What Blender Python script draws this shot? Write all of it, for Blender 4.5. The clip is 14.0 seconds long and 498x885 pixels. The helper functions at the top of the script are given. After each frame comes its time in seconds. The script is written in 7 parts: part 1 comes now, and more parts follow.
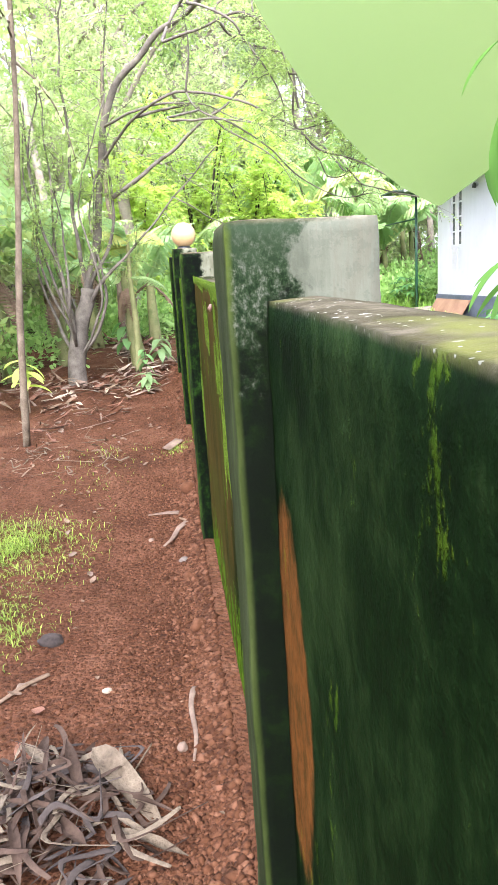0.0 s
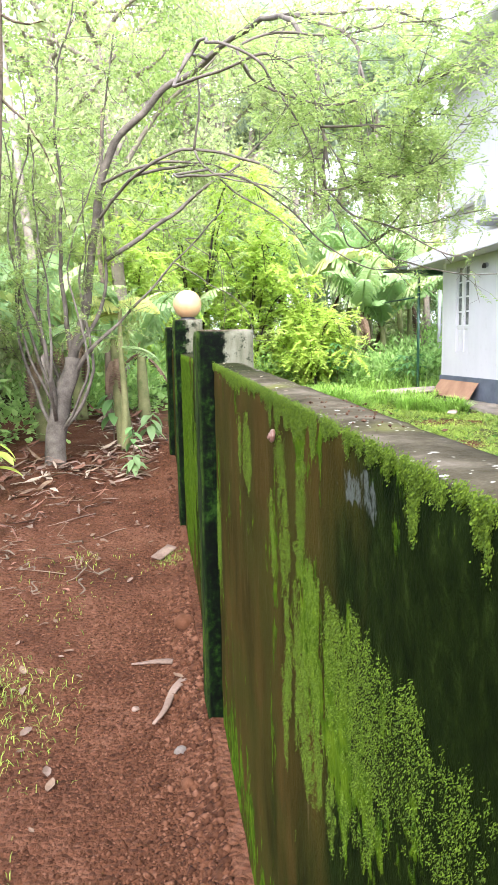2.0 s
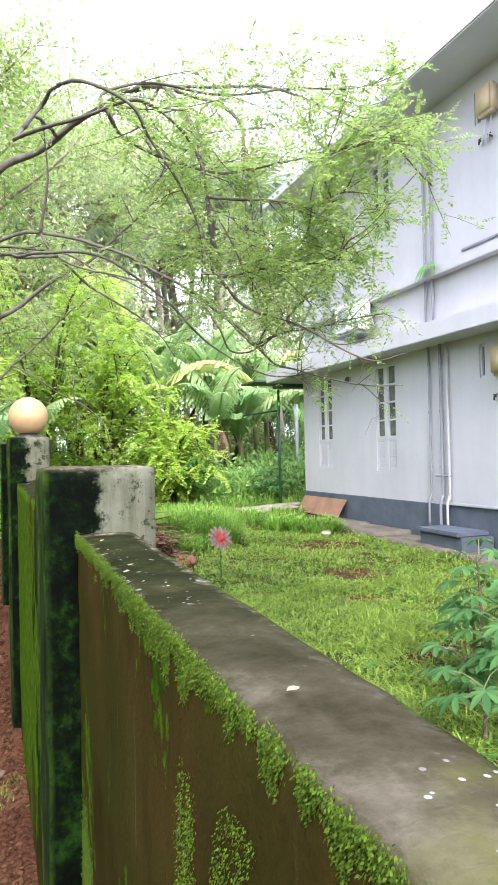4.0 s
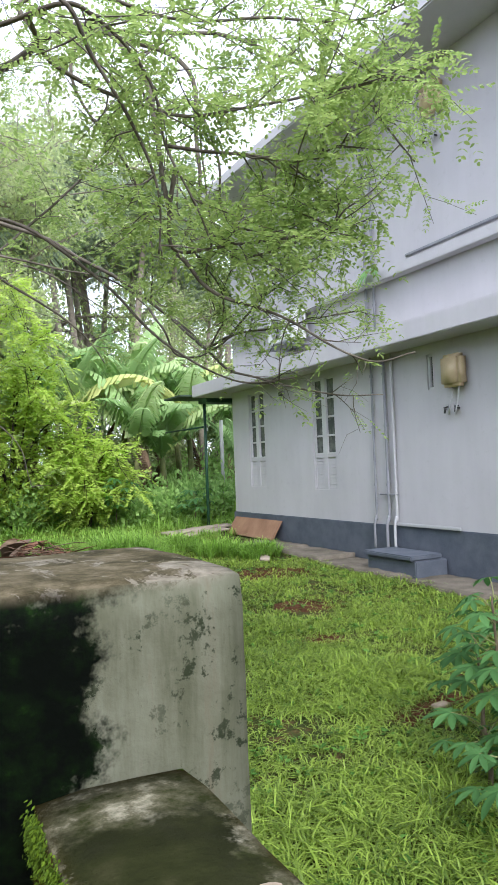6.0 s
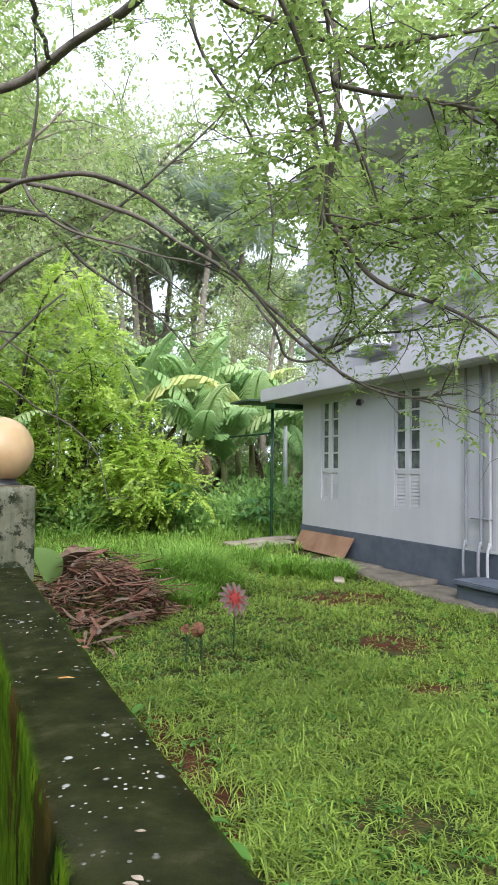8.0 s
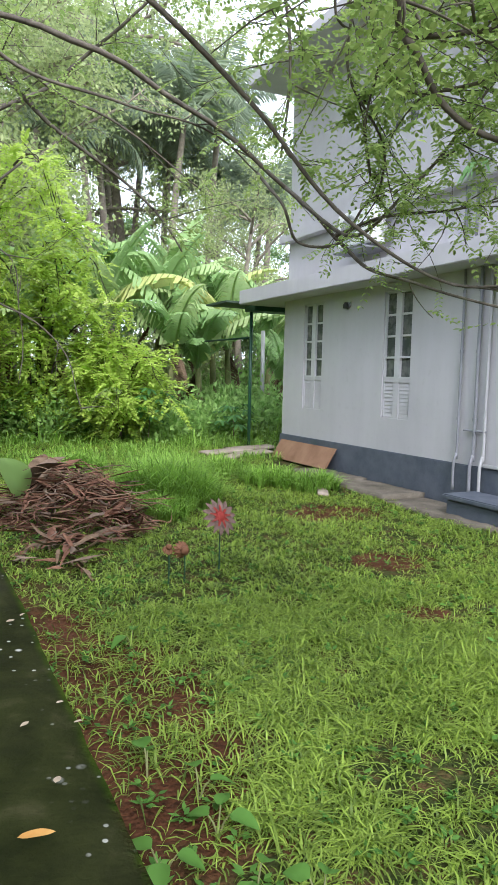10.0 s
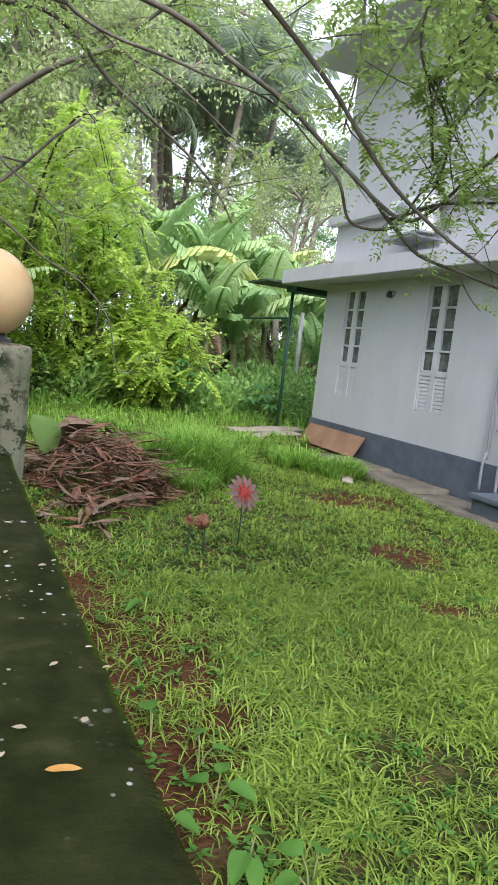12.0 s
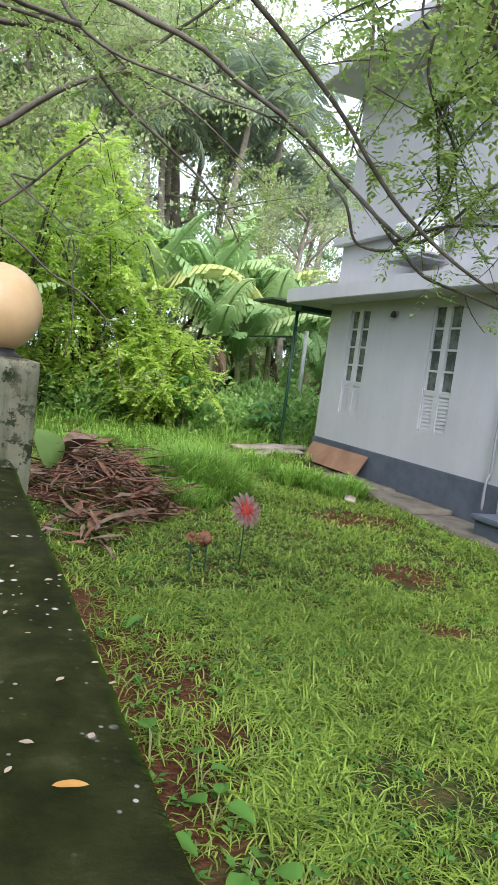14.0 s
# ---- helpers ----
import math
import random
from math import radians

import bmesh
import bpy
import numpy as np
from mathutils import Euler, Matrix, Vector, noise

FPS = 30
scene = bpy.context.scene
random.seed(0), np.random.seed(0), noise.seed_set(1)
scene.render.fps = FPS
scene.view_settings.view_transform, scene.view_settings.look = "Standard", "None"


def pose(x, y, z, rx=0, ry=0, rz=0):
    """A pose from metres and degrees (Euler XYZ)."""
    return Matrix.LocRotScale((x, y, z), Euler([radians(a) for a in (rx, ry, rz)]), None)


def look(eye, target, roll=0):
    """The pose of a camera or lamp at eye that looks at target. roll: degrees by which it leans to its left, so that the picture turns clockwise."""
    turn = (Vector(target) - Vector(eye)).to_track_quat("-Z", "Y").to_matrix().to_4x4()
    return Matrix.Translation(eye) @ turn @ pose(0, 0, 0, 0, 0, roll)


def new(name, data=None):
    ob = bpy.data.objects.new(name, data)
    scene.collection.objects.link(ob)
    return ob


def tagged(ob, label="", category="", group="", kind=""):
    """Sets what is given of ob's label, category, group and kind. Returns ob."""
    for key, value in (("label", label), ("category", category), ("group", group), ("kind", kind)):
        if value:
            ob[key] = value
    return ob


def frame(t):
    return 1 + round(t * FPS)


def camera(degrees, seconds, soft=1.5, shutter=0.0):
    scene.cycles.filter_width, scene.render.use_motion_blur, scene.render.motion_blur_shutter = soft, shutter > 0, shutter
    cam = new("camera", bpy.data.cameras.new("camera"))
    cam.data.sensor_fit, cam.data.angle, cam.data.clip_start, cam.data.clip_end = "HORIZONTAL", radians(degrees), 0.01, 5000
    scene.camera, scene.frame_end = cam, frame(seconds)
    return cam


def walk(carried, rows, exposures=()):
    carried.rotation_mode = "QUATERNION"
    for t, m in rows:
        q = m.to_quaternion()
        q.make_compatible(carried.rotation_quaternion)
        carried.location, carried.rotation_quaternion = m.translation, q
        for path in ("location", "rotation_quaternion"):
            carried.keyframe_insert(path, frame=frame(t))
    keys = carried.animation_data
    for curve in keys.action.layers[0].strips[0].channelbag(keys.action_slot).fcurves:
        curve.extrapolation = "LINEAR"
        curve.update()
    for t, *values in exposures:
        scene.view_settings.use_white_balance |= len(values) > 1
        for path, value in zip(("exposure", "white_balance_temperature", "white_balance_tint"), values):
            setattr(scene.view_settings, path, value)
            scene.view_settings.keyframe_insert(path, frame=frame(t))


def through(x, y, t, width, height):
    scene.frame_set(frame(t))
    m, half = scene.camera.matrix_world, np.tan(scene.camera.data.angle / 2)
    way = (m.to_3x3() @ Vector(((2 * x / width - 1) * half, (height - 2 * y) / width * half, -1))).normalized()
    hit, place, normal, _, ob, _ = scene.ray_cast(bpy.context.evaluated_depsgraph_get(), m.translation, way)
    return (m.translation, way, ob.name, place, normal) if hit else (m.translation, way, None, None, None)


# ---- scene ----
cam = camera(39.1, 14.0)
PATH = [
    (0, (-0.121, -4.261, 1.721), (0.083, -2.326, 1.26), -3.6),
    (0.5, (-0.135, -3.904, 1.77), (0.084, -1.956, 1.374), -4.4),
    (1, (-0.15, -3.653, 1.781), (0.213, -1.72, 1.419), -2.0),
    (1.5, (-0.169, -3.312, 1.824), (0.107, -1.355, 1.518), -1.6),
    (2, (-0.205, -3.048, 1.81), (0.063, -1.085, 1.533), -1.2),
    (2.5, (-0.237, -2.74, 1.844), (0.141, -0.787, 1.639), 0.0),
    (3, (-0.204, -2.427, 1.814), (0.282, -0.501, 1.582), 0.5),
    (3.2, (-0.152, -2.266, 1.854), (0.403, -0.352, 1.68), -0.3),
    (5.3, (-0.074, -0.766, 1.942), (0.729, 1.063, 2.03), -1.9),
    (5.5, (-0.005, -0.715, 1.958), (0.838, 1.097, 2.027), -2.5),
    (6, (-0.021, -0.52, 1.96), (0.901, 1.254, 2.028), -2.2),
    (6.5, (-0.105, -0.355, 2.012), (0.86, 1.396, 2.075), -1.2),
    (7, (-0.145, -0.235, 2.03), (0.8, 1.528, 2.067), -1.6),
    (7.2, (-0.114, -0.124, 2.034), (0.761, 1.674, 2.093), -2.1),
    (9.3, (-0.02, 0.926, 2.189), (0.792, 2.752, 2.269), 2.9),
    (9.5, (0.005, 0.973, 2.158), (0.883, 2.77, 2.142), 3.4),
    (10, (0.047, 1.024, 2.096), (0.922, 2.813, 1.91), 1.3),
    (10.5, (0.044, 1.038, 2.078), (0.93, 2.816, 1.848), 4.1),
    (11, (0.033, 1.036, 2.078), (0.889, 2.832, 1.875), 6.1),
    (11.5, (0.03, 1.038, 2.076), (0.856, 2.847, 1.86), 6.7),
    (12, (0.029, 1.043, 2.074), (0.836, 2.856, 1.827), 6.6),
    (12.5, (0.03, 1.043, 2.074), (0.827, 2.859, 1.816), 6.6),
    (13, (0.028, 1.044, 2.074), (0.819, 2.863, 1.812), 6.8),
    (13.5, (0.021, 1.041, 2.073), (0.786, 2.878, 1.873), 7.6),
    (14, (0.02, 1.04, 2.075), (0.817, 2.863, 1.876), 7.4),
]
EXPOSURES = [(0, 2.25, 5850, 22), (1.0, 2.2, 5850, 22), (2.0, 2.0, 5900, 22), (3.2, 1.9, 5900, 20), (4.3, 1.2, 5900, 17), (5.3, 0.72, 5850, 16), (9.3, 0.70, 5850, 15), (14, 0.70, 5850, 15)]
walk(cam, [(t, look(eye, target, roll)) for t, eye, target, roll in PATH], EXPOSURES)

# ---- world, sun ----
world = bpy.data.worlds.new("world")
scene.world = world
world.use_nodes = True
wn, wl = world.node_tree.nodes, world.node_tree.links
sky = wn.new("ShaderNodeTexSky")
sky.sky_type, sky.sun_disc = "NISHITA", False
sky.sun_elevation, sky.sun_rotation = radians(41), radians(-167)
sky.air_density, sky.dust_density = 1.0, 4.0
cloud = wn.new("ShaderNodeMix")
cloud.data_type = "RGBA"
cloud.inputs[0].default_value = 0.8
cloud.inputs[7].default_value = (9.0, 9.4, 10.0, 1)
wl.new(sky.outputs[0], cloud.inputs[6])
wl.new(cloud.outputs[2], wn["Background"].inputs[0])
wn["Background"].inputs[1].default_value = 0.165
sun = new("sun", bpy.data.lights.new("sun", "SUN"))
sun.data.energy, sun.data.angle, sun.data.color = 2.4, radians(25), (1, 0.96, 0.88)
sun.matrix_world = look((-7, -27, 27), (0, 4, 0))


# ---- materials ----
class Nodes:
    """A material's nodes, written as short calls."""

    def __init__(self, name, rough=0.8, metal=0.0):
        self.mat = bpy.data.materials.new(name)
        self.mat.use_nodes = True
        self.n, self.l = self.mat.node_tree.nodes, self.mat.node_tree.links
        self.b = self.n["Principled BSDF"]
        self.b.inputs["Roughness"].default_value = rough
        self.b.inputs["Metallic"].default_value = metal
        self.b.inputs["Specular IOR Level"].default_value = 0.5 if rough < 0.5 else 0.12
        self.pos = self.n.new("ShaderNodeNewGeometry").outputs["Position"]

    def put(self, socket, v):
        if hasattr(v, "is_linked"):
            self.l.new(v, socket)
        elif isinstance(v, tuple) and len(v) == 3 and socket.type == "RGBA":
            socket.default_value = (*v, 1)
        else:
            socket.default_value = v

    def math(self, op, a, b=0.0, c=None, clamp=False):
        m = self.n.new("ShaderNodeMath")
        m.operation, m.use_clamp = op, clamp
        self.put(m.inputs[0], a)
        self.put(m.inputs[1], b)
        if c is not None:
            self.put(m.inputs[2], c)
        return m.outputs[0]

    def sep(self, v=None):
        s = self.n.new("ShaderNodeSeparateXYZ")
        self.l.new(v or self.pos, s.inputs[0])
        return s.outputs

    def scaled(self, sx, sy, sz, v=None):
        m = self.n.new("ShaderNodeVectorMath")
        m.operation = "MULTIPLY"
        self.l.new(v or self.pos, m.inputs[0])
        m.inputs[1].default_value = (sx, sy, sz)
        return m.outputs[0]

    def noise(self, scale, detail=4.0, rough=0.6, v=None, out=0):
        t = self.n.new("ShaderNodeTexNoise")
        self.l.new(v or self.pos, t.inputs["Vector"])
        t.inputs["Scale"].default_value, t.inputs["Detail"].default_value, t.inputs["Roughness"].default_value = scale, detail, rough
        return t.outputs[out]

    def voronoi(self, scale, v=None, out=0):
        t = self.n.new("ShaderNodeTexVoronoi")
        self.l.new(v or self.pos, t.inputs["Vector"])
        t.inputs["Scale"].default_value = scale
        return t.outputs[out]

    def step(self, f, lo, hi):
        m = self.n.new("ShaderNodeMapRange")
        m.interpolation_type = "SMOOTHSTEP"
        self.put(m.inputs[0], f)
        self.put(m.inputs[1], lo)
        self.put(m.inputs[2], hi)
        return m.outputs[0]

    def mix(self, f, a, b):
        m = self.n.new("ShaderNodeMix")
        m.data_type = "RGBA"
        self.put(m.inputs[0], f)
        self.put(m.inputs[6], a)
        self.put(m.inputs[7], b)
        return m.outputs[2]

    def ramp(self, f, stops):
        r = self.n.new("ShaderNodeValToRGB")
        self.l.new(f, r.inputs[0])
        e = r.color_ramp.elements
        while len(e) < len(stops):
            e.new(0.5)
        for el, (p, c) in zip(e, stops):
            el.position, el.color = p, (*c, 1)
        return r.outputs[0]

    def random(self):
        return self.n.new("ShaderNodeObjectInfo").outputs["Random"]

    def island(self):
        return self.n.new("ShaderNodeNewGeometry").outputs["Random Per Island"]

    def color(self, c):
        self.put(self.b.inputs["Base Color"], c)
        return self

    def rough(self, r):
        self.put(self.b.inputs["Roughness"], r)
        return self

    def bump(self, h, strength=0.3, dist=0.01):
        m = self.n.new("ShaderNodeBump")
        m.inputs["Strength"].default_value, m.inputs["Distance"].default_value = strength, dist
        self.l.new(h, m.inputs["Height"])
        self.l.new(m.outputs[0], self.b.inputs["Normal"])
        return self

    def spot(self, cy, cz, ry, rz):
        """1 at a place of the wall's face, falling to 0 at the radii."""
        x, y, z = self.sep()
        a = self.math("POWER", self.math("DIVIDE", self.math("SUBTRACT", y, cy), ry), 2)
        b = self.math("POWER", self.math("DIVIDE", self.math("SUBTRACT", z, cz), rz), 2)
        return self.math("SUBTRACT", 1.0, self.math("ADD", a, b), clamp=True)


def simple(name, a, b, scale=8.0, rough=0.7, bump=0.15, metal=0.0, fine=60.0, dist=0.004):
    """Two tones at a coarse and a fine scale, with fine relief."""
    m = Nodes(name, rough, metal)
    f = m.math("ADD", m.math("MULTIPLY", m.noise(scale), 0.7), m.math("MULTIPLY", m.noise(fine, 3), 0.3))
    m.color(m.ramp(f, [(0.32, a), (0.68, b)]))
    m.rough(m.math("ADD", m.math("MULTIPLY", m.noise(scale * 1.7), 0.25), rough - 0.12))
    m.bump(m.noise(fine), bump, dist)
    return m.mat


def leafy(name, lo, hi, gloss=0.45, through=0.35):
    """Leaves: each island its own tone, light let through the blade."""
    m = Nodes(name, gloss)
    m.b.inputs["Specular IOR Level"].default_value = 0.25
    f = m.math("ADD", m.math("MULTIPLY", m.island(), 0.7), m.math("MULTIPLY", m.noise(1.3, 2), 0.45))
    c = m.ramp(f, [(0.12, lo), (0.95, hi)])
    m.color(c)
    t = m.n.new("ShaderNodeBsdfTranslucent")
    m.l.new(c, t.inputs[0])
    s = m.n.new("ShaderNodeMixShader")
    s.inputs[0].default_value = through
    m.l.new(m.b.outputs[0], s.inputs[1])
    m.l.new(t.outputs[0], s.inputs[2])
    m.l.new(s.outputs[0], m.n["Material Output"].inputs[0])
    return m.mat


def mossy_wall(name):
    """Old plaster: brown-olive film, bright moss in streaks, black-green algae, bare concrete on top."""
    m = Nodes(name, 0.75)
    x, y, z = m.sep()
    normal = m.n.new("ShaderNodeNewGeometry").outputs["Normal"]
    nx, ny, nz = m.sep(normal)
    streak = m.noise(5.0, 6, 0.65, m.scaled(1.3, 1.3, 0.5))
    fine = m.noise(30.0, 5, 0.75, m.scaled(1, 1, 0.6))
    big = m.noise(1.7, 3)
    film = m.ramp(m.noise(4.0, 7, 0.6, m.scaled(1.0, 1.0, 0.5)), [(0.30, (0.015, 0.0135, 0.003)), (0.5, (0.033, 0.0245, 0.005)), (0.72, (0.060, 0.038, 0.009))])
    film = m.mix(m.math("MULTIPLY", m.step(m.noise(2.4, 4), 0.42, 0.62), 0.6), film, (0.034, 0.034, 0.006))
    film = m.mix(m.math("MULTIPLY", m.step(m.noise(26.0, 4, 0.6, m.scaled(1.5, 1.5, 0.16)), 0.62, 0.72), 0.3), film, (0.10, 0.085, 0.04))
    # black-green algae
    bias = m.math("ADD", m.math("MULTIPLY", m.spot(-4.2, 0.9, 1.45, 2.2), 0.75), m.math("MULTIPLY", m.spot(-2.87, 1.2, 1.0, 1.0), 0.78))
    bias = m.math("ADD", bias, m.math("MULTIPLY", m.spot(1.2, 1.0, 1.2, 0.9), 0.40))
    bias = m.math("ADD", bias, m.math("MULTIPLY", m.spot(-2.1, 0.5, 0.9, 0.7), 0.25))
    bias = m.math("ADD", bias, m.math("MULTIPLY", m.spot(0.6, 1.5, 0.55, 0.6), 0.55))
    algae = m.step(m.math("ADD", m.math("ADD", m.math("MULTIPLY", big, 0.6), m.math("MULTIPLY", streak, 0.4)), bias), 0.58, 0.82)
    dark = m.ramp(fine, [(0.3, (0.002, 0.005, 0.001)), (0.55, (0.007, 0.013, 0.002)), (0.75, (0.020, 0.034, 0.006))])
    dark = m.mix(m.step(y, -3.0, -3.1), dark, m.ramp(m.math("ADD", m.math("MULTIPLY", fine, 0.4), m.math("MULTIPLY", m.noise(3.5, 4), 0.6)), [(0.36, (0.001, 0.003, 0.0008)), (0.5, (0.003, 0.0095, 0.002)), (0.64, (0.011, 0.023, 0.006))]))
    c = m.mix(algae, film, dark)
    # grey-blue sheen of the wet algae, painted in as a pale patch
    sheen = m.step(m.math("ADD", m.math("MULTIPLY", m.spot(-2.12, 1.61, 0.22, 0.06), 0.35), m.noise(8.0, 5, 0.65, m.scaled(1, 1, 0.7))), 0.78, 0.82)
    c = m.mix(m.math("MULTIPLY", m.math("MULTIPLY", sheen, m.step(fine, 0.40, 0.56)), m.math("MULTIPLY", m.step(m.spot(-2.12, 1.61, 0.22, 0.06), 0.0, 0.2), 0.7)), c, (0.09, 0.105, 0.09))
    # rusty patch
    rust = m.step(m.math("ADD", m.spot(-3.15, 0.98, 0.20, 0.45), m.math("MULTIPLY", m.math("ADD", streak, fine), 0.4)), 0.66, 0.92)
    c = m.mix(rust, c, m.ramp(fine, [(0.35, (0.040, 0.022, 0.005)), (0.5, (0.085, 0.034, 0.008)), (0.65, (0.12, 0.045, 0.010))]))
    # bright moss: streaks, patches and the fringe below the top
    top = m.math("ADD", 1.735, m.math("MULTIPLY", y, 0.02))
    down = m.math("SUBTRACT", top, z)
    fringe = m.math("MULTIPLY", m.step(down, 0.26, -0.02), m.math("MULTIPLY", m.step(m.noise(1.9, 2), 0.34, 0.56), m.math("ADD", 0.35, m.math("MULTIPLY", m.step(y, -3.0, -2.7), 0.65))))
    patch = m.math("ADD", m.math("MULTIPLY", m.spot(-2.08, 1.24, 0.42, 0.24), 1.3), m.math("MULTIPLY", m.spot(1.8, 1.1, 1.7, 1.1), 1.15))
    patch = m.math("ADD", patch, m.math("MULTIPLY", m.spot(2.6, 1.2, 1.2, 1.3), 1.3))
    patch = m.math("ADD", patch, m.math("MULTIPLY", m.spot(-0.05, 0.95, 0.22, 0.55), 0.9))
    patch = m.math("ADD", patch, m.math("MULTIPLY", m.spot(-1.5, 0.05, 1.9, 0.5), 1.0))
    patch = m.math("ADD", patch, m.math("MULTIPLY", m.spot(-3.35, 0.6, 0.25, 0.5), 0.8))
    grow = m.math("ADD", m.math("ADD", m.math("MULTIPLY", patch, 0.30), m.math("MULTIPLY", fringe, 0.12)), m.math("MULTIPLY", m.math("SUBTRACT", streak, 0.5), 1.5))
    grow = m.math("ADD", grow, m.math("MULTIPLY", m.math("SUBTRACT", fine, 0.5), 0.75))
    moss = m.math("MULTIPLY", m.step(grow, 0.19, 0.27), m.math("SUBTRACT", 1.0, m.math("MULTIPLY", m.step(y, -3.0, -3.1), 0.6)))
    green = m.ramp(m.noise(22.0, 4), [(0.3, (0.015, 0.040, 0.002)), (0.5, (0.043, 0.085, 0.003)), (0.7, (0.085, 0.138, 0.006))])
    c = m.mix(moss, c, green)
    # worn concrete on the top
    up = m.step(nz, 0.55, 0.85)
    stone = m.ramp(m.noise(9.0, 6, 0.7), [(0.3, (0.024, 0.021, 0.011)), (0.5, (0.060, 0.052, 0.032)), (0.66, (0.125, 0.108, 0.078))])
    stone = m.mix(m.step(m.noise(3.0, 4), 0.55, 0.7), stone, (0.10, 0.105, 0.03))
    wet = m.math("MULTIPLY", m.step(y, -1.2, -0.5), m.math("ADD", 0.75, m.math("MULTIPLY", m.noise(4.0, 5), 0.4)), clamp=True)
    stone = m.mix(wet, stone, m.ramp(m.noise(16.0, 5), [(0.35, (0.010, 0.0125, 0.004)), (0.55, (0.019, 0.022, 0.007)), (0.75, (0.046, 0.044, 0.020))]))
    rim = m.step(m.math("ADD", m.math("ABSOLUTE", m.math("SUBTRACT", x, 0.119)), m.math("MULTIPLY", m.math("SUBTRACT", m.noise(34.0, 6, 0.75), 0.5), 0.08)), 0.044, 0.056)
    rim = m.math("MAXIMUM", rim, m.step(m.math("ADD", y, m.math("MULTIPLY", m.noise(16.0, 5, 0.7), 0.12)), -0.03, 0.0))
    rim = m.math("MULTIPLY", rim, m.step(y, 0.25, 0.1))
    stone = m.mix(m.math("MULTIPLY", rim, m.step(y, -1.2, -0.6)), stone, m.ramp(m.noise(26.0, 5, 0.7), [(0.40, (0.026, 0.030, 0.010)), (0.54, (0.085, 0.080, 0.046)), (0.66, (0.26, 0.24, 0.17))]))
    lich = m.math("MAXIMUM", m.step(m.voronoi(24.0), 0.16, 0.09), m.step(m.voronoi(70.0), 0.20, 0.12))
    stone = m.mix(m.math("MULTIPLY", lich, m.step(m.noise(6.0), 0.5, 0.62)), stone, (0.35, 0.35, 0.30))
    c = m.mix(up, c, stone)
    m.color(c)
    m.b.inputs["Specular IOR Level"].default_value = 0.02
    m.rough(m.math("SUBTRACT", 0.9, m.math("MULTIPLY", algae, 0.2)))
    h = m.math("ADD", m.math("MULTIPLY", m.math("MULTIPLY", moss, m.math("SUBTRACT", 1.0, up)), 1.2), m.math("ADD", m.math("MULTIPLY", fine, 0.6), m.math("MULTIPLY", m.noise(120.0, 3), 0.5)))
    m.bump(h, 0.7, 0.006)
    return m.mat


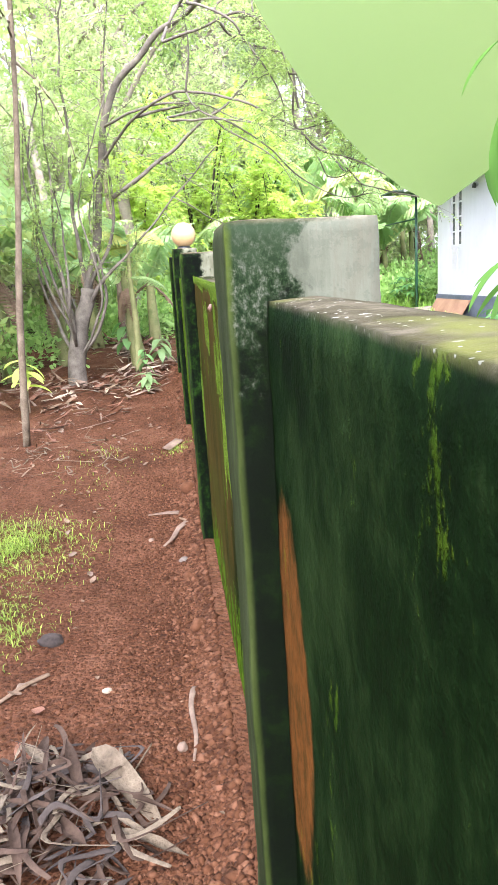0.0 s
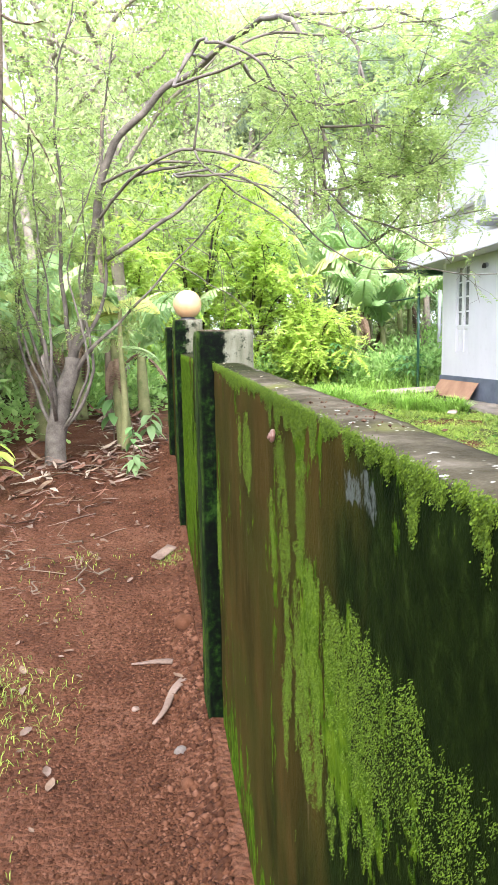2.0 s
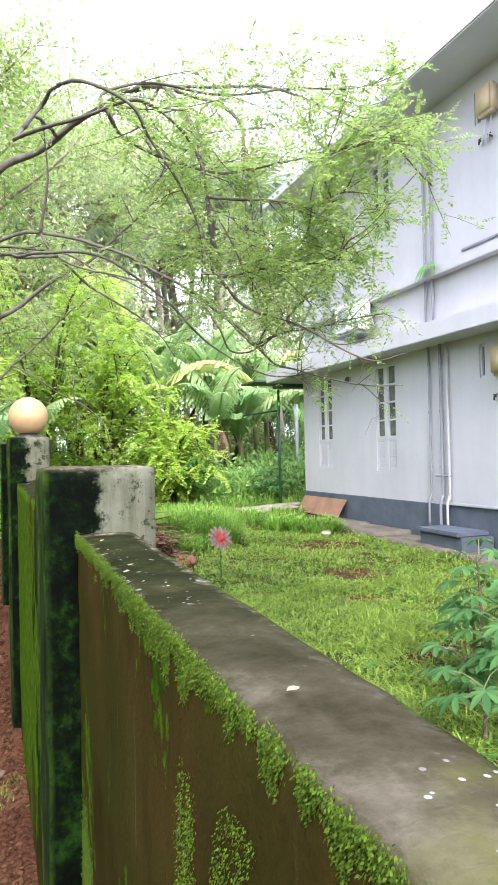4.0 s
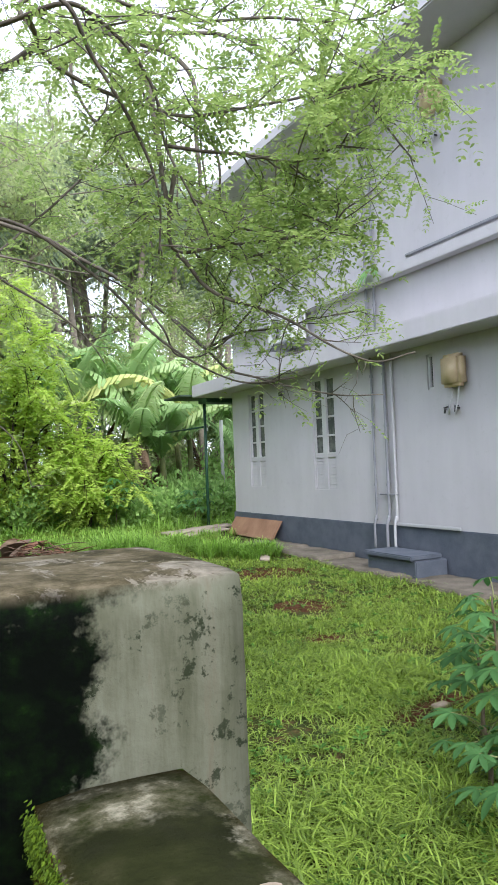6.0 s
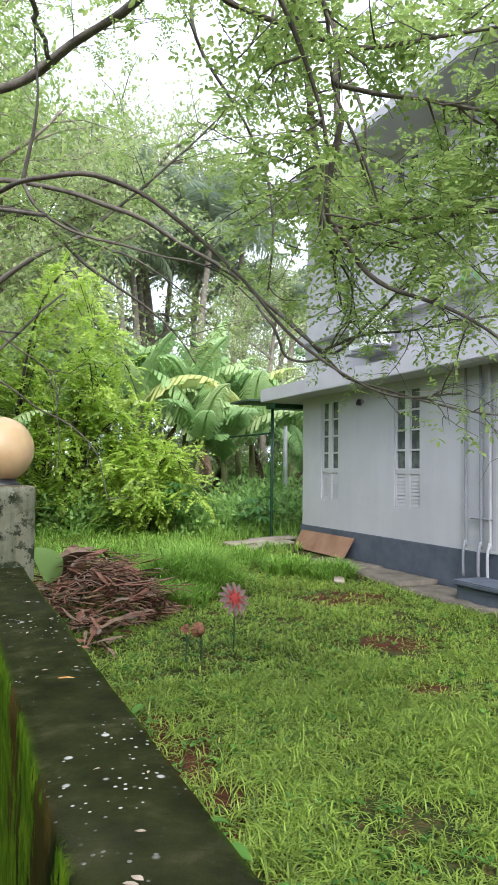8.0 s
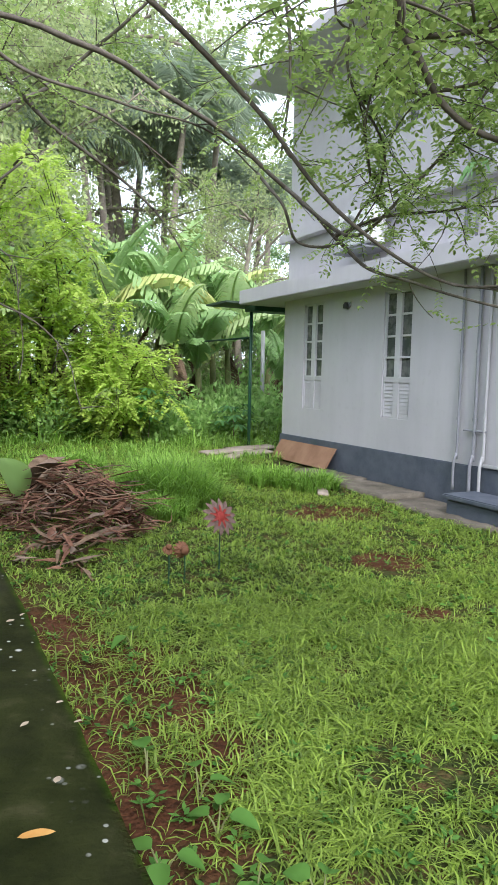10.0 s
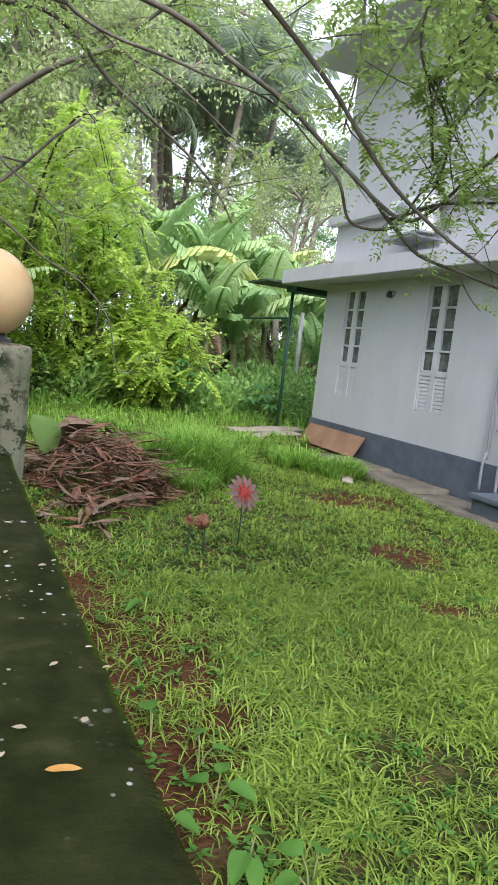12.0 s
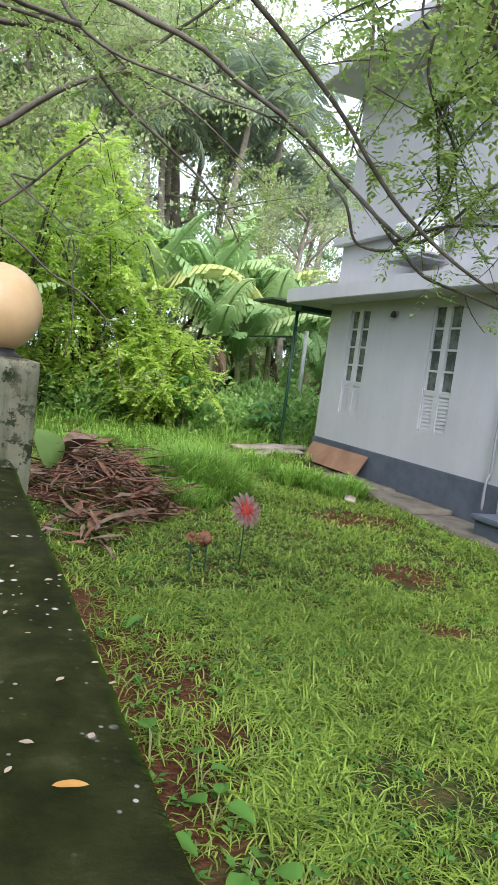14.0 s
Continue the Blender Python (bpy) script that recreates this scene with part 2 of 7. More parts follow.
def mossy_pillar(name):
    """Lime-washed pillar: black-green moss with shade painted in on the path's half, flaking white on the yard's half.
    """
    m = Nodes(name, 0.8)
    x, y, z = m.sep()
    nx, ny, nz = m.sep(m.n.new("ShaderNodeNewGeometry").outputs["Normal"])
    edge = m.noise(9.0, 6, 0.7)
    fine = m.noise(38.0, 5, 0.7)
    side = m.math("ADD", x, m.math("MULTIPLY", m.math("SUBTRACT", edge, 0.5), 0.36))
    low = m.math("MULTIPLY", m.step(z, 1.72, 1.45), 0.22)
    white = m.step(m.math("SUBTRACT", side, low), 0.09, 0.13)
    runs = m.noise(11.0, 6, 0.7, m.scaled(1.6, 1.6, 0.16))
    wash = m.ramp(m.math("ADD", m.math("MULTIPLY", m.noise(5.0, 6, 0.65), 0.45), m.math("MULTIPLY", runs, 0.55)), [(0.36, (0.048, 0.050, 0.027)), (0.46, (0.092, 0.095, 0.060)), (0.55, (0.138, 0.141, 0.098)), (0.68, (0.200, 0.202, 0.150))])
    wash = m.mix(m.math("MULTIPLY", m.step(runs, 0.54, 0.64), 0.6), wash, (0.11, 0.092, 0.058))
    blot = m.step(m.math("ADD", m.math("MULTIPLY", m.noise(17.0, 7, 0.8), 0.75), m.math("MULTIPLY", fine, 0.25)), 0.525, 0.565)
    blot = m.math("MULTIPLY", blot, m.math("SUBTRACT", 1.0, m.math("MULTIPLY", m.step(y, -2.7, -2.9), 0.8)))
    wash = m.mix(m.math("MULTIPLY", blot, m.math("ADD", m.step(m.noise(3.2, 3), 0.38, 0.52), m.math("MULTIPLY", m.step(side, 0.20, 0.10), 0.7), clamp=True)), wash, (0.022, 0.028, 0.014))
    moss = m.ramp(m.math("ADD", m.math("MULTIPLY", fine, 0.5), m.math("MULTIPLY", m.noise(8.0, 4), 0.5)), [(0.44, (0.0006, 0.0015, 0.0005)), (0.52, (0.002, 0.006, 0.001)), (0.60, (0.008, 0.024, 0.0025)), (0.72, (0.026, 0.050, 0.010))])
    # shade on the first pillar's front, painted over its moss as near-black
    moss = m.mix(m.math("MULTIPLY", m.step(y, -2.7, -2.9), 0.8), moss, (0.0015, 0.003, 0.001))
    grey = m.math("MULTIPLY", m.step(y, -2.7, -2.9), m.step(m.math("ADD", m.math("SUBTRACT", z, m.math("MULTIPLY", x, 0.6)), m.math("MULTIPLY", edge, 0.6)), 1.85, 1.94))
    moss = m.mix(grey, moss, m.ramp(m.noise(95.0, 6, 0.75, m.scaled(1, 1, 0.75)), [(0.42, (0.004, 0.010, 0.003)), (0.50, (0.013, 0.023, 0.009)), (0.57, (0.034, 0.042, 0.026)), (0.66, (0.078, 0.084, 0.062))]))
    moss = m.mix(m.math("MULTIPLY", m.math("MULTIPLY", grey, m.step(m.math("ADD", z, m.math("MULTIPLY", edge, 0.2)), 1.80, 1.90)), 0.75), moss, (0.020, 0.032, 0.016))
    wash = m.mix(m.math("MULTIPLY", m.step(y, -2.7, -2.9), 0.5), wash, (0.052, 0.062, 0.050))
    c = m.mix(white, moss, wash)
    # the face along the path: olive film and lime streaks
    streak = m.noise(7.0, 6, 0.65, m.scaled(1.4, 1.4, 0.25))
    film = m.ramp(streak, [(0.38, (0.003, 0.008, 0.002)), (0.48, (0.014, 0.026, 0.005)), (0.56, (0.024, 0.052, 0.004)), (0.66, (0.060, 0.112, 0.006))])
    film = m.mix(m.step(y, -2.6, -2.8), film, m.ramp(streak, [(0.36, (0.010, 0.015, 0.004)), (0.5, (0.019, 0.027, 0.008)), (0.6, (0.028, 0.037, 0.014)), (0.7, (0.050, 0.072, 0.010))]))
    rim = m.math("MULTIPLY", m.step(m.math("ADD", m.math("ABSOLUTE", m.math("ADD", y, 2.92)), m.math("MULTIPLY", m.noise(14.0, 4), 0.03)), 0.119, 0.133), m.math("MULTIPLY", m.step(y, -2.6, -2.8), m.math("ADD", 0.30, m.math("MULTIPLY", m.step(z, 1.60, 1.78), 0.6))))
    film = m.mix(rim, film, (0.055, 0.080, 0.012))
    crest = m.step(m.math("ADD", z, m.math("MULTIPLY", m.noise(24.0, 4), 0.10)), 1.85, 1.92)
    film = m.mix(m.math("MULTIPLY", crest, m.step(y, -0.5, -0.2)), film, (0.034, 0.058, 0.009))
    film = m.mix(m.math("MULTIPLY", m.step(m.noise(34.0, 6, 0.75, m.scaled(1, 1, 0.45)), 0.50, 0.56), m.math("ADD", 0.15, m.math("MULTIPLY", m.step(y, -2.0, -1.0), 0.6))), film, (0.003, 0.008, 0.0015))
    c = m.mix(m.step(nx, -0.4, -0.75), c, film)
    up = m.step(nz, 0.5, 0.85)
    bent = m.n.new("ShaderNodeVectorMath")
    bent.operation = "ADD"
    m.l.new(m.scaled(1.0, 0.55, 1.0), bent.inputs[0])
    wob = m.n.new("ShaderNodeVectorMath")
    wob.operation = "MULTIPLY"
    m.l.new(m.noise(6.0, 3, 0.5, None, 1), wob.inputs[0])
    wob.inputs[1].default_value = (0.09, 0.09, 0.0)
    m.l.new(wob.outputs[0], bent.inputs[1])
    peel = m.noise(38.0, 8, 0.74, bent.outputs[0])
    zone = m.step(m.math("ADD", m.noise(3.4, 3), m.math("MULTIPLY", m.math("SUBTRACT", x, 0.10), 1.0)), 0.40, 0.66)
    base = m.ramp(m.noise(16.0, 8, 0.78), [(0.38, (0.030, 0.026, 0.012)), (0.5, (0.075, 0.062, 0.034)), (0.62, (0.135, 0.112, 0.070))])
    pale = m.ramp(m.noise(40.0, 4, 0.7), [(0.36, (0.10, 0.086, 0.060)), (0.6, (0.22, 0.195, 0.15))])
    stone = m.mix(m.step(m.math("ADD", peel, m.math("MULTIPLY", m.math("SUBTRACT", zone, 0.5), 0.16)), 0.49, 0.55), base, pale)
    stone = m.mix(m.math("MULTIPLY", m.step(m.math("ADD", side, 0.03), 0.06, 0.0), 0.75), stone, (0.045, 0.045, 0.014))
    c = m.mix(up, c, stone)
    m.color(c)
    m.b.inputs["Specular IOR Level"].default_value = 0.06
    m.bump(m.math("ADD", fine, m.math("MULTIPLY", m.noise(140.0, 2), 0.4)), 0.35, 0.005)
    return m.mat


def ground_mat():
    m = Nodes("ground", 0.95)
    x, y, z = m.sep()
    peb = m.voronoi(38.0, out=1)
    pebf = m.voronoi(38.0)
    tone = m.noise(2.2, 5)
    soil = m.ramp(m.math("ADD", m.math("MULTIPLY", tone, 0.6), m.math("MULTIPLY", m.noise(30.0, 4), 0.4)), [(0.36, (0.027, 0.0104, 0.0044)), (0.5, (0.074, 0.0300, 0.0135)), (0.64, (0.145, 0.069, 0.038))])
    bw = m.n.new("ShaderNodeRGBToBW")
    m.l.new(peb, bw.inputs[0])
    soil = m.mix(m.math("MULTIPLY", bw.outputs[0], 0.5), soil, (0.115, 0.046, 0.022))
    under = m.ramp(m.noise(8.0, 5), [(0.36, (0.022, 0.036, 0.008)), (0.5, (0.050, 0.060, 0.016)), (0.64, (0.10, 0.062, 0.026))])
    bare = m.step(m.math("ADD", m.noise(1.6, 4), m.math("MULTIPLY", m.noise(7.0, 3), 0.25)), 0.76, 0.86)
    strip = m.math("MULTIPLY", m.step(m.math("ADD", x, m.math("MULTIPLY", m.noise(2.2, 3), 0.9)), 1.75, 1.15), m.step(y, 8.5, 6.5))
    for cx, cy, rx, ry in ((1.1, 4.8, 0.6, 1.5), (5.05, 8.5, 0.75, 0.5), (4.35, 6.5, 0.5, 0.32), (5.5, 13.0, 0.5, 0.4), (3.6, 5.2, 0.3, 0.2), (3.36, 3.26, 0.4, 0.25)):
        e = m.math("ADD", m.math("POWER", m.math("DIVIDE", m.math("SUBTRACT", x, cx), rx), 2), m.math("POWER", m.math("DIVIDE", m.math("SUBTRACT", y, cy), ry), 2))
        strip = m.math("MAXIMUM", strip, m.step(m.math("ADD", e, m.noise(5.0, 3)), 1.7, 1.2))
    under = m.mix(m.math("MAXIMUM", bare, strip), under, soil)
    yard = m.step(m.math("ADD", x, m.math("MULTIPLY", m.math("SUBTRACT", m.noise(1.0, 3), 0.5), 0.8)), 0.05, 0.25)
    far = m.step(y, 11.0, 14.0)
    c = m.mix(m.math("MAXIMUM", yard, far), soil, under)
    m.color(c)
    m.bump(m.math("ADD", m.math("MULTIPLY", pebf, -1.0), m.math("MULTIPLY", m.noise(60.0, 4), 0.8)), 1.0, 0.02)
    return m.mat


M_WALL = mossy_wall("mossy_plaster")
M_PILLAR = mossy_pillar("mossy_limewash")
M_GROUND = ground_mat()


def house_paint():
    m = Nodes("house_paint", 0.7)
    x, y, z = m.sep()
    big = m.noise(0.7, 4)
    run = m.noise(3.0, 5, 0.6, m.scaled(1, 1, 0.12))
    c = m.ramp(m.math("ADD", m.math("MULTIPLY", big, 0.6), m.math("MULTIPLY", run, 0.4)), [(0.3, (0.44, 0.43, 0.445)), (0.6, (0.52, 0.505, 0.525))])
    dirt = m.math("MULTIPLY", m.step(m.noise(9.0, 6, 0.7), 0.56, 0.72), 0.25)
    c = m.mix(dirt, c, (0.36, 0.36, 0.35))
    m.color(c)
    m.bump(m.noise(90.0, 4), 0.12, 0.003)
    return m.mat


M_HOUSE = house_paint()
M_PLINTH = simple("plinth_paint", (0.072, 0.086, 0.108), (0.13, 0.143, 0.172), 3.0, 0.65, 0.2)
M_WHITE = simple("white_paint", (0.48, 0.48, 0.49), (0.56, 0.56, 0.56), 5.0, 0.5, 0.05)
M_BRIGHT = simple("white_enamel", (0.70, 0.71, 0.71), (0.80, 0.80, 0.79), 5.0, 0.4, 0.04)
M_PVC = simple("pipe_grey", (0.20, 0.205, 0.225), (0.30, 0.305, 0.33), 4.0, 0.45, 0.05)
M_PVCW = simple("pipe_white", (0.40, 0.40, 0.41), (0.50, 0.50, 0.51), 4.0, 0.45, 0.05)
M_CEMENT = simple("cement", (0.075, 0.066, 0.050), (0.20, 0.175, 0.14), 3.0, 0.9, 0.5, dist=0.01)
M_SLAB = simple("stone_slab", (0.20, 0.16, 0.12), (0.40, 0.34, 0.28), 4.0, 0.85, 0.4)
M_BOARD = simple("rusty_board", (0.19, 0.105, 0.065), (0.30, 0.18, 0.115), 3.0, 0.8, 0.3)
M_BEIGE = simple("heater_shell", (0.50, 0.38, 0.22), (0.62, 0.49, 0.31), 4.0, 0.4, 0.05)
M_GREENPOST = simple("green_enamel", (0.01, 0.05, 0.025), (0.02, 0.085, 0.045), 5.0, 0.45, 0.1)
M_BLACK = simple("black_plastic", (0.012, 0.012, 0.013), (0.03, 0.03, 0.03), 9.0, 0.4, 0.1)
M_SHEET = simple("roof_sheet", (0.05, 0.08, 0.06), (0.10, 0.13, 0.10), 2.0, 0.5, 0.1)
M_BARK = simple("bark", (0.07, 0.052, 0.035), (0.20, 0.16, 0.11), 9.0, 0.9, 0.8, dist=0.012)
M_BARKG = simple("green_bark", (0.066, 0.057, 0.046), (0.19, 0.168, 0.135), 8.0, 0.85, 0.5)
M_BARKD = simple("dark_bark", (0.025, 0.02, 0.018), (0.075, 0.06, 0.05), 9.0, 0.9, 0.7)
M_PALE = simple("pale_bark", (0.18, 0.15, 0.12), (0.38, 0.33, 0.27), 7.0, 0.9, 0.6)
M_DRY = simple("dry_leaf", (0.075, 0.048, 0.030), (0.23, 0.16, 0.105), 6.0, 0.85, 0.3)
M_HUSK = simple("husk", (0.078, 0.034, 0.022), (0.26, 0.140, 0.090), 7.0, 0.9, 0.5)
M_DARKDRY = simple("dark_dry", (0.026, 0.016, 0.011), (0.082, 0.054, 0.038), 9.0, 0.9, 0.5)
M_GREYDRY = simple("grey_dry", (0.10, 0.068, 0.048), (0.24, 0.175, 0.13), 7.0, 0.85, 0.3)
gravel = Nodes("laterite", 0.95)
gravel.color(gravel.ramp(gravel.math("ADD", gravel.math("MULTIPLY", gravel.island(), 0.6), gravel.math("MULTIPLY", gravel.noise(25.0), 0.4)), [(0.1, (0.024, 0.0092, 0.0042)), (0.55, (0.080, 0.033, 0.015)), (0.85, (0.150, 0.072, 0.040)), (0.97, (0.36, 0.28, 0.19))]))
gravel.bump(gravel.noise(160.0, 3), 0.4, 0.003)
M_STONE = gravel.mat
M_STONEG = simple("grey_stone", (0.10, 0.085, 0.07), (0.22, 0.19, 0.16), 14.0, 0.9, 0.4)
M_PETAL = simple("dry_petal", (0.24, 0.19, 0.13), (0.38, 0.31, 0.23), 30.0, 0.8, 0.1)
M_YLEAF = simple("yellow_leaf", (0.36, 0.18, 0.045), (0.48, 0.29, 0.09), 25.0, 0.6, 0.1)
M_SNAIL = simple("snail_shell", (0.08, 0.038, 0.026), (0.19, 0.105, 0.075), 40.0, 0.45, 0.3)
M_GRASS = leafy("grass", (0.062, 0.112, 0.015), (0.40, 0.545, 0.090), 0.38, 0.45)
M_TUFT = leafy("tuft_grass", (0.09, 0.19, 0.026), (0.39, 0.62, 0.11), 0.45, 0.45)
M_FINE = leafy("fine_leaf", (0.19, 0.30, 0.075), (0.45, 0.56, 0.18), 0.45, 0.6)
M_YFINE = leafy("lime_leaf", (0.40, 0.55, 0.08), (0.66, 0.80, 0.20), 0.45, 0.6)
M_HERB = leafy("herb_leaf", (0.20, 0.36, 0.09), (0.46, 0.66, 0.22), 0.45, 0.5)
M_DEEP = leafy("deep_leaf", (0.13, 0.23, 0.09), (0.30, 0.44, 0.19), 0.4, 0.5)
M_FARLEAF = leafy("far_leaf", (0.29, 0.37, 0.16), (0.57, 0.64, 0.31), 0.5, 0.55)
# fronds lightened and blued: distance haze put into their colour
M_PALM = leafy("palm_leaf", (0.26, 0.33, 0.22), (0.48, 0.56, 0.38), 0.4, 0.68)
M_HANDLEAF = leafy("hand_leaf", (0.040, 0.115, 0.030), (0.12, 0.27, 0.08), 0.7, 0.4)
M_WEED = leafy("weed_leaf", (0.035, 0.105, 0.015), (0.14, 0.30, 0.05), 0.7, 0.35)
M_BROAD = leafy("broad_leaf", (0.11, 0.25, 0.07), (0.26, 0.47, 0.17), 0.6, 0.45)


def banana_leaf_mat():
    m = Nodes("banana_leaf", 0.5)
    rnd = m.random()
    c = m.ramp(rnd, [(0.0, (0.26, 0.42, 0.15)), (0.5, (0.40, 0.57, 0.25)), (0.9, (0.54, 0.66, 0.30)), (1.0, (0.62, 0.64, 0.24))])
    c = m.mix(m.step(m.noise(6.0, 4), 0.55, 0.75), c, (0.22, 0.40, 0.09))
    m.color(c)
    t = m.n.new("ShaderNodeBsdfTranslucent")
    m.l.new(c, t.inputs[0])
    s = m.n.new("ShaderNodeMixShader")
    s.inputs[0].default_value = 0.4
    m.l.new(m.b.outputs[0], s.inputs[1])
    m.l.new(t.outputs[0], s.inputs[2])
    m.l.new(s.outputs[0], m.n["Material Output"].inputs[0])
    return m.mat


M_BANANA = banana_leaf_mat()
M_NEARLEAF = leafy("teak_leaf", (0.12, 0.19, 0.055), (0.17, 0.235, 0.08), 0.5, 0.4)
M_STEM = simple("banana_stem", (0.10, 0.13, 0.045), (0.27, 0.26, 0.12), 4.0, 0.6, 0.3)
glass = Nodes("window_glass", 0.12)
# blotchy greys in the base colour stand in for reflections on the panes
glass.color(glass.ramp(glass.noise(5.0, 4), [(0.4, (0.06, 0.07, 0.068)), (0.6, (0.15, 0.155, 0.15))]))
glass.b.inputs["Specular IOR Level"].default_value = 0.5
glass.bump(glass.noise(2.0, 2), 0.05, 0.01)
M_GLASS = glass.mat
globe = Nodes("frosted_globe", 0.42)
globe.color(globe.ramp(globe.noise(7.0, 5), [(0.3, (0.40, 0.26, 0.12)), (0.65, (0.50, 0.355, 0.185))]))
globe.b.inputs["Subsurface Weight"].default_value = 0.15
globe.bump(globe.noise(50.0, 3), 0.05, 0.002)
M_GLOBE = globe.mat
M_RED = simple("red_petal", (0.24, 0.03, 0.025), (0.36, 0.06, 0.045), 30.0, 0.6, 0.1)
M_PINK = simple("pale_petal", (0.15, 0.098, 0.082), (0.22, 0.150, 0.125), 30.0, 0.6, 0.1)
M_CORAL = simple("coral_petal", (0.17, 0.075, 0.040), (0.24, 0.12, 0.07), 30.0, 0.6, 0.1)
M_CHAR = simple("charcoal", (0.015, 0.014, 0.013), (0.06, 0.055, 0.05), 9.0, 0.95, 0.6)


# ---- building helpers ----
def mesh_of(name, verts, faces, smooth=False):
    me = bpy.data.meshes.new(name)
    me.from_pydata([tuple(v) for v in verts], [], faces)
    if smooth:
        me.polygons.foreach_set("use_smooth", [True] * len(me.polygons))
    me.update()
    return me


def add(name, me, mat, parent=None, label="", m=None):
    if mat and not me.materials:
        me.materials.append(mat)
    ob = new(name, me)
    if m is not None:
        ob.matrix_basis = m
    if parent:
        ob.parent = parent
    if label:
        ob["label"] = label
    return ob


def thing(name, label, category, at=(0, 0, 0), group="", kind="", rz=0.0):
    ob = new(name)
    ob.empty_display_size = 0.1
    ob.matrix_basis = pose(*at, 0, 0, rz)
    return tagged(ob, label, category, group, kind)


def bm_mesh(name, bm, smooth=False):
    me = bpy.data.meshes.new(name)
    bm.to_mesh(me)
    bm.free()
    if smooth:
        me.polygons.foreach_set("use_smooth", [True] * len(me.polygons))
    return me


def box(lo, hi, bevel=0.0, segs=2):
    bm = bmesh.new()
    bmesh.ops.create_cube(bm, size=1)
    for v in bm.verts:
        v.co = Vector([lo[i] + (v.co[i] + 0.5) * (hi[i] - lo[i]) for i in range(3)])
    if bevel:
        bmesh.ops.bevel(bm, geom=bm.edges[:], offset=bevel, segments=segs, affect="EDGES")
    return bm


def tube_data(points, radii, sides=8, wobble=0.0, caps=True):
    """A bent tapered tube through the points."""
    pts = [Vector(p) for p in points]
    verts, faces = [], []
    side = None
    for i, p in enumerate(pts):
        d = (pts[min(i + 1, len(pts) - 1)] - pts[max(i - 1, 0)]).normalized()
        if side is None:
            side = d.orthogonal().normalized()
        side = (side - d * side.dot(d)).normalized()
        up = d.cross(side)
        for k in range(sides):
            a = 2 * math.pi * k / sides
            r = radii[i] * (1 + wobble * noise.noise(p * 3 + Vector((k * 1.7, 0, 0))))
            verts.append(p + (side * math.cos(a) + up * math.sin(a)) * r)
    n = len(pts)
    for i in range(n - 1):
        for k in range(sides):
            k2 = (k + 1) % sides
            faces.append((i * sides + k, i * sides + k2, (i + 1) * sides + k2, (i + 1) * sides + k))
    if caps:
        faces.append(tuple(range(sides))[::-1])
        faces.append(tuple(range((n - 1) * sides, n * sides)))
    return verts, faces


def spline(points, per=6):
    """Catmull-Rom through the points."""
    p = [Vector(q) for q in points]
    p = [p[0] * 2 - p[1]] + p + [p[-1] * 2 - p[-2]]
    out = []
    for i in range(1, len(p) - 2):
        for k in range(per):
            t = k / per
            out.append(0.5 * (2 * p[i] + (p[i + 1] - p[i - 1]) * t + (2 * p[i - 1] - 5 * p[i] + 4 * p[i + 1] - p[i + 2]) * t * t + (3 * p[i] - p[i - 1] - 3 * p[i + 1] + p[i + 2]) * t ** 3))
    out.append(p[-2])
    return out


class Bag:
    """Collects pieces for one mesh."""

    def __init__(self):
        self.v, self.f = [], []

    def put(self, verts, faces):
        o = len(self.v)
        self.v.extend(tuple(v) for v in verts)
        self.f.extend(tuple(i + o for i in f) for f in faces)

    def tube(self, points, radii, sides=8, wobble=0.0):
        self.put(*tube_data(points, radii, sides, wobble))

    def mesh(self, name, smooth=False):
        return mesh_of(name, self.v, self.f, smooth)


def rough_box(name, sx, sy, sz, res, r, amp, seed):
    """A worn block standing on z = 0, with rounded edges and an uneven skin."""
    nx, ny, nz = (max(2, round(s / res)) for s in (sx, sy, sz))
    index, verts, faces = {}, [], []

    def vert(i, j, k):
        if (i, j, k) not in index:
            p = Vector((sx * (i / nx - 0.5), sy * (j / ny - 0.5), sz * k / nz))
            c = Vector((max(-sx / 2 + r, min(sx / 2 - r, p.x)), max(-sy / 2 + r, min(sy / 2 - r, p.y)), max(r, min(sz - r, p.z))))
            d = p - c
            if d.length > 1e-6:
                p = c + d.normalized() * r
                q = p * 6 + Vector((seed * 9.1, 0, 0))
                p += d.normalized() * amp * (noise.noise(q) + 0.5 * noise.noise(q * 3.3))
            index[(i, j, k)] = len(verts)
            verts.append(p)
        return index[(i, j, k)]

    for i in range(nx):
        for j in range(ny):
            for k in (0, nz):
                q = (vert(i, j, k), vert(i + 1, j, k), vert(i + 1, j + 1, k), vert(i, j + 1, k))
                faces.append(q if k else q[::-1])
    for i in range(nx):
        for k in range(nz):
            for j in (0, ny):
                q = (vert(i, j, k), vert(i + 1, j, k), vert(i + 1, j, k + 1), vert(i, j, k + 1))
                faces.append(q[::-1] if j else q)
    for j in range(ny):
        for k in range(nz):
            for i in (0, nx):
                q = (vert(i, j, k), vert(i, j + 1, k), vert(i, j + 1, k + 1), vert(i, j, k + 1))
                faces.append(q if i else q[::-1])
    return mesh_of(name, verts, faces, True)


def smooth01(t):
    t = max(0.0, min(1.0, t))
    return t * t * (3 - 2 * t)


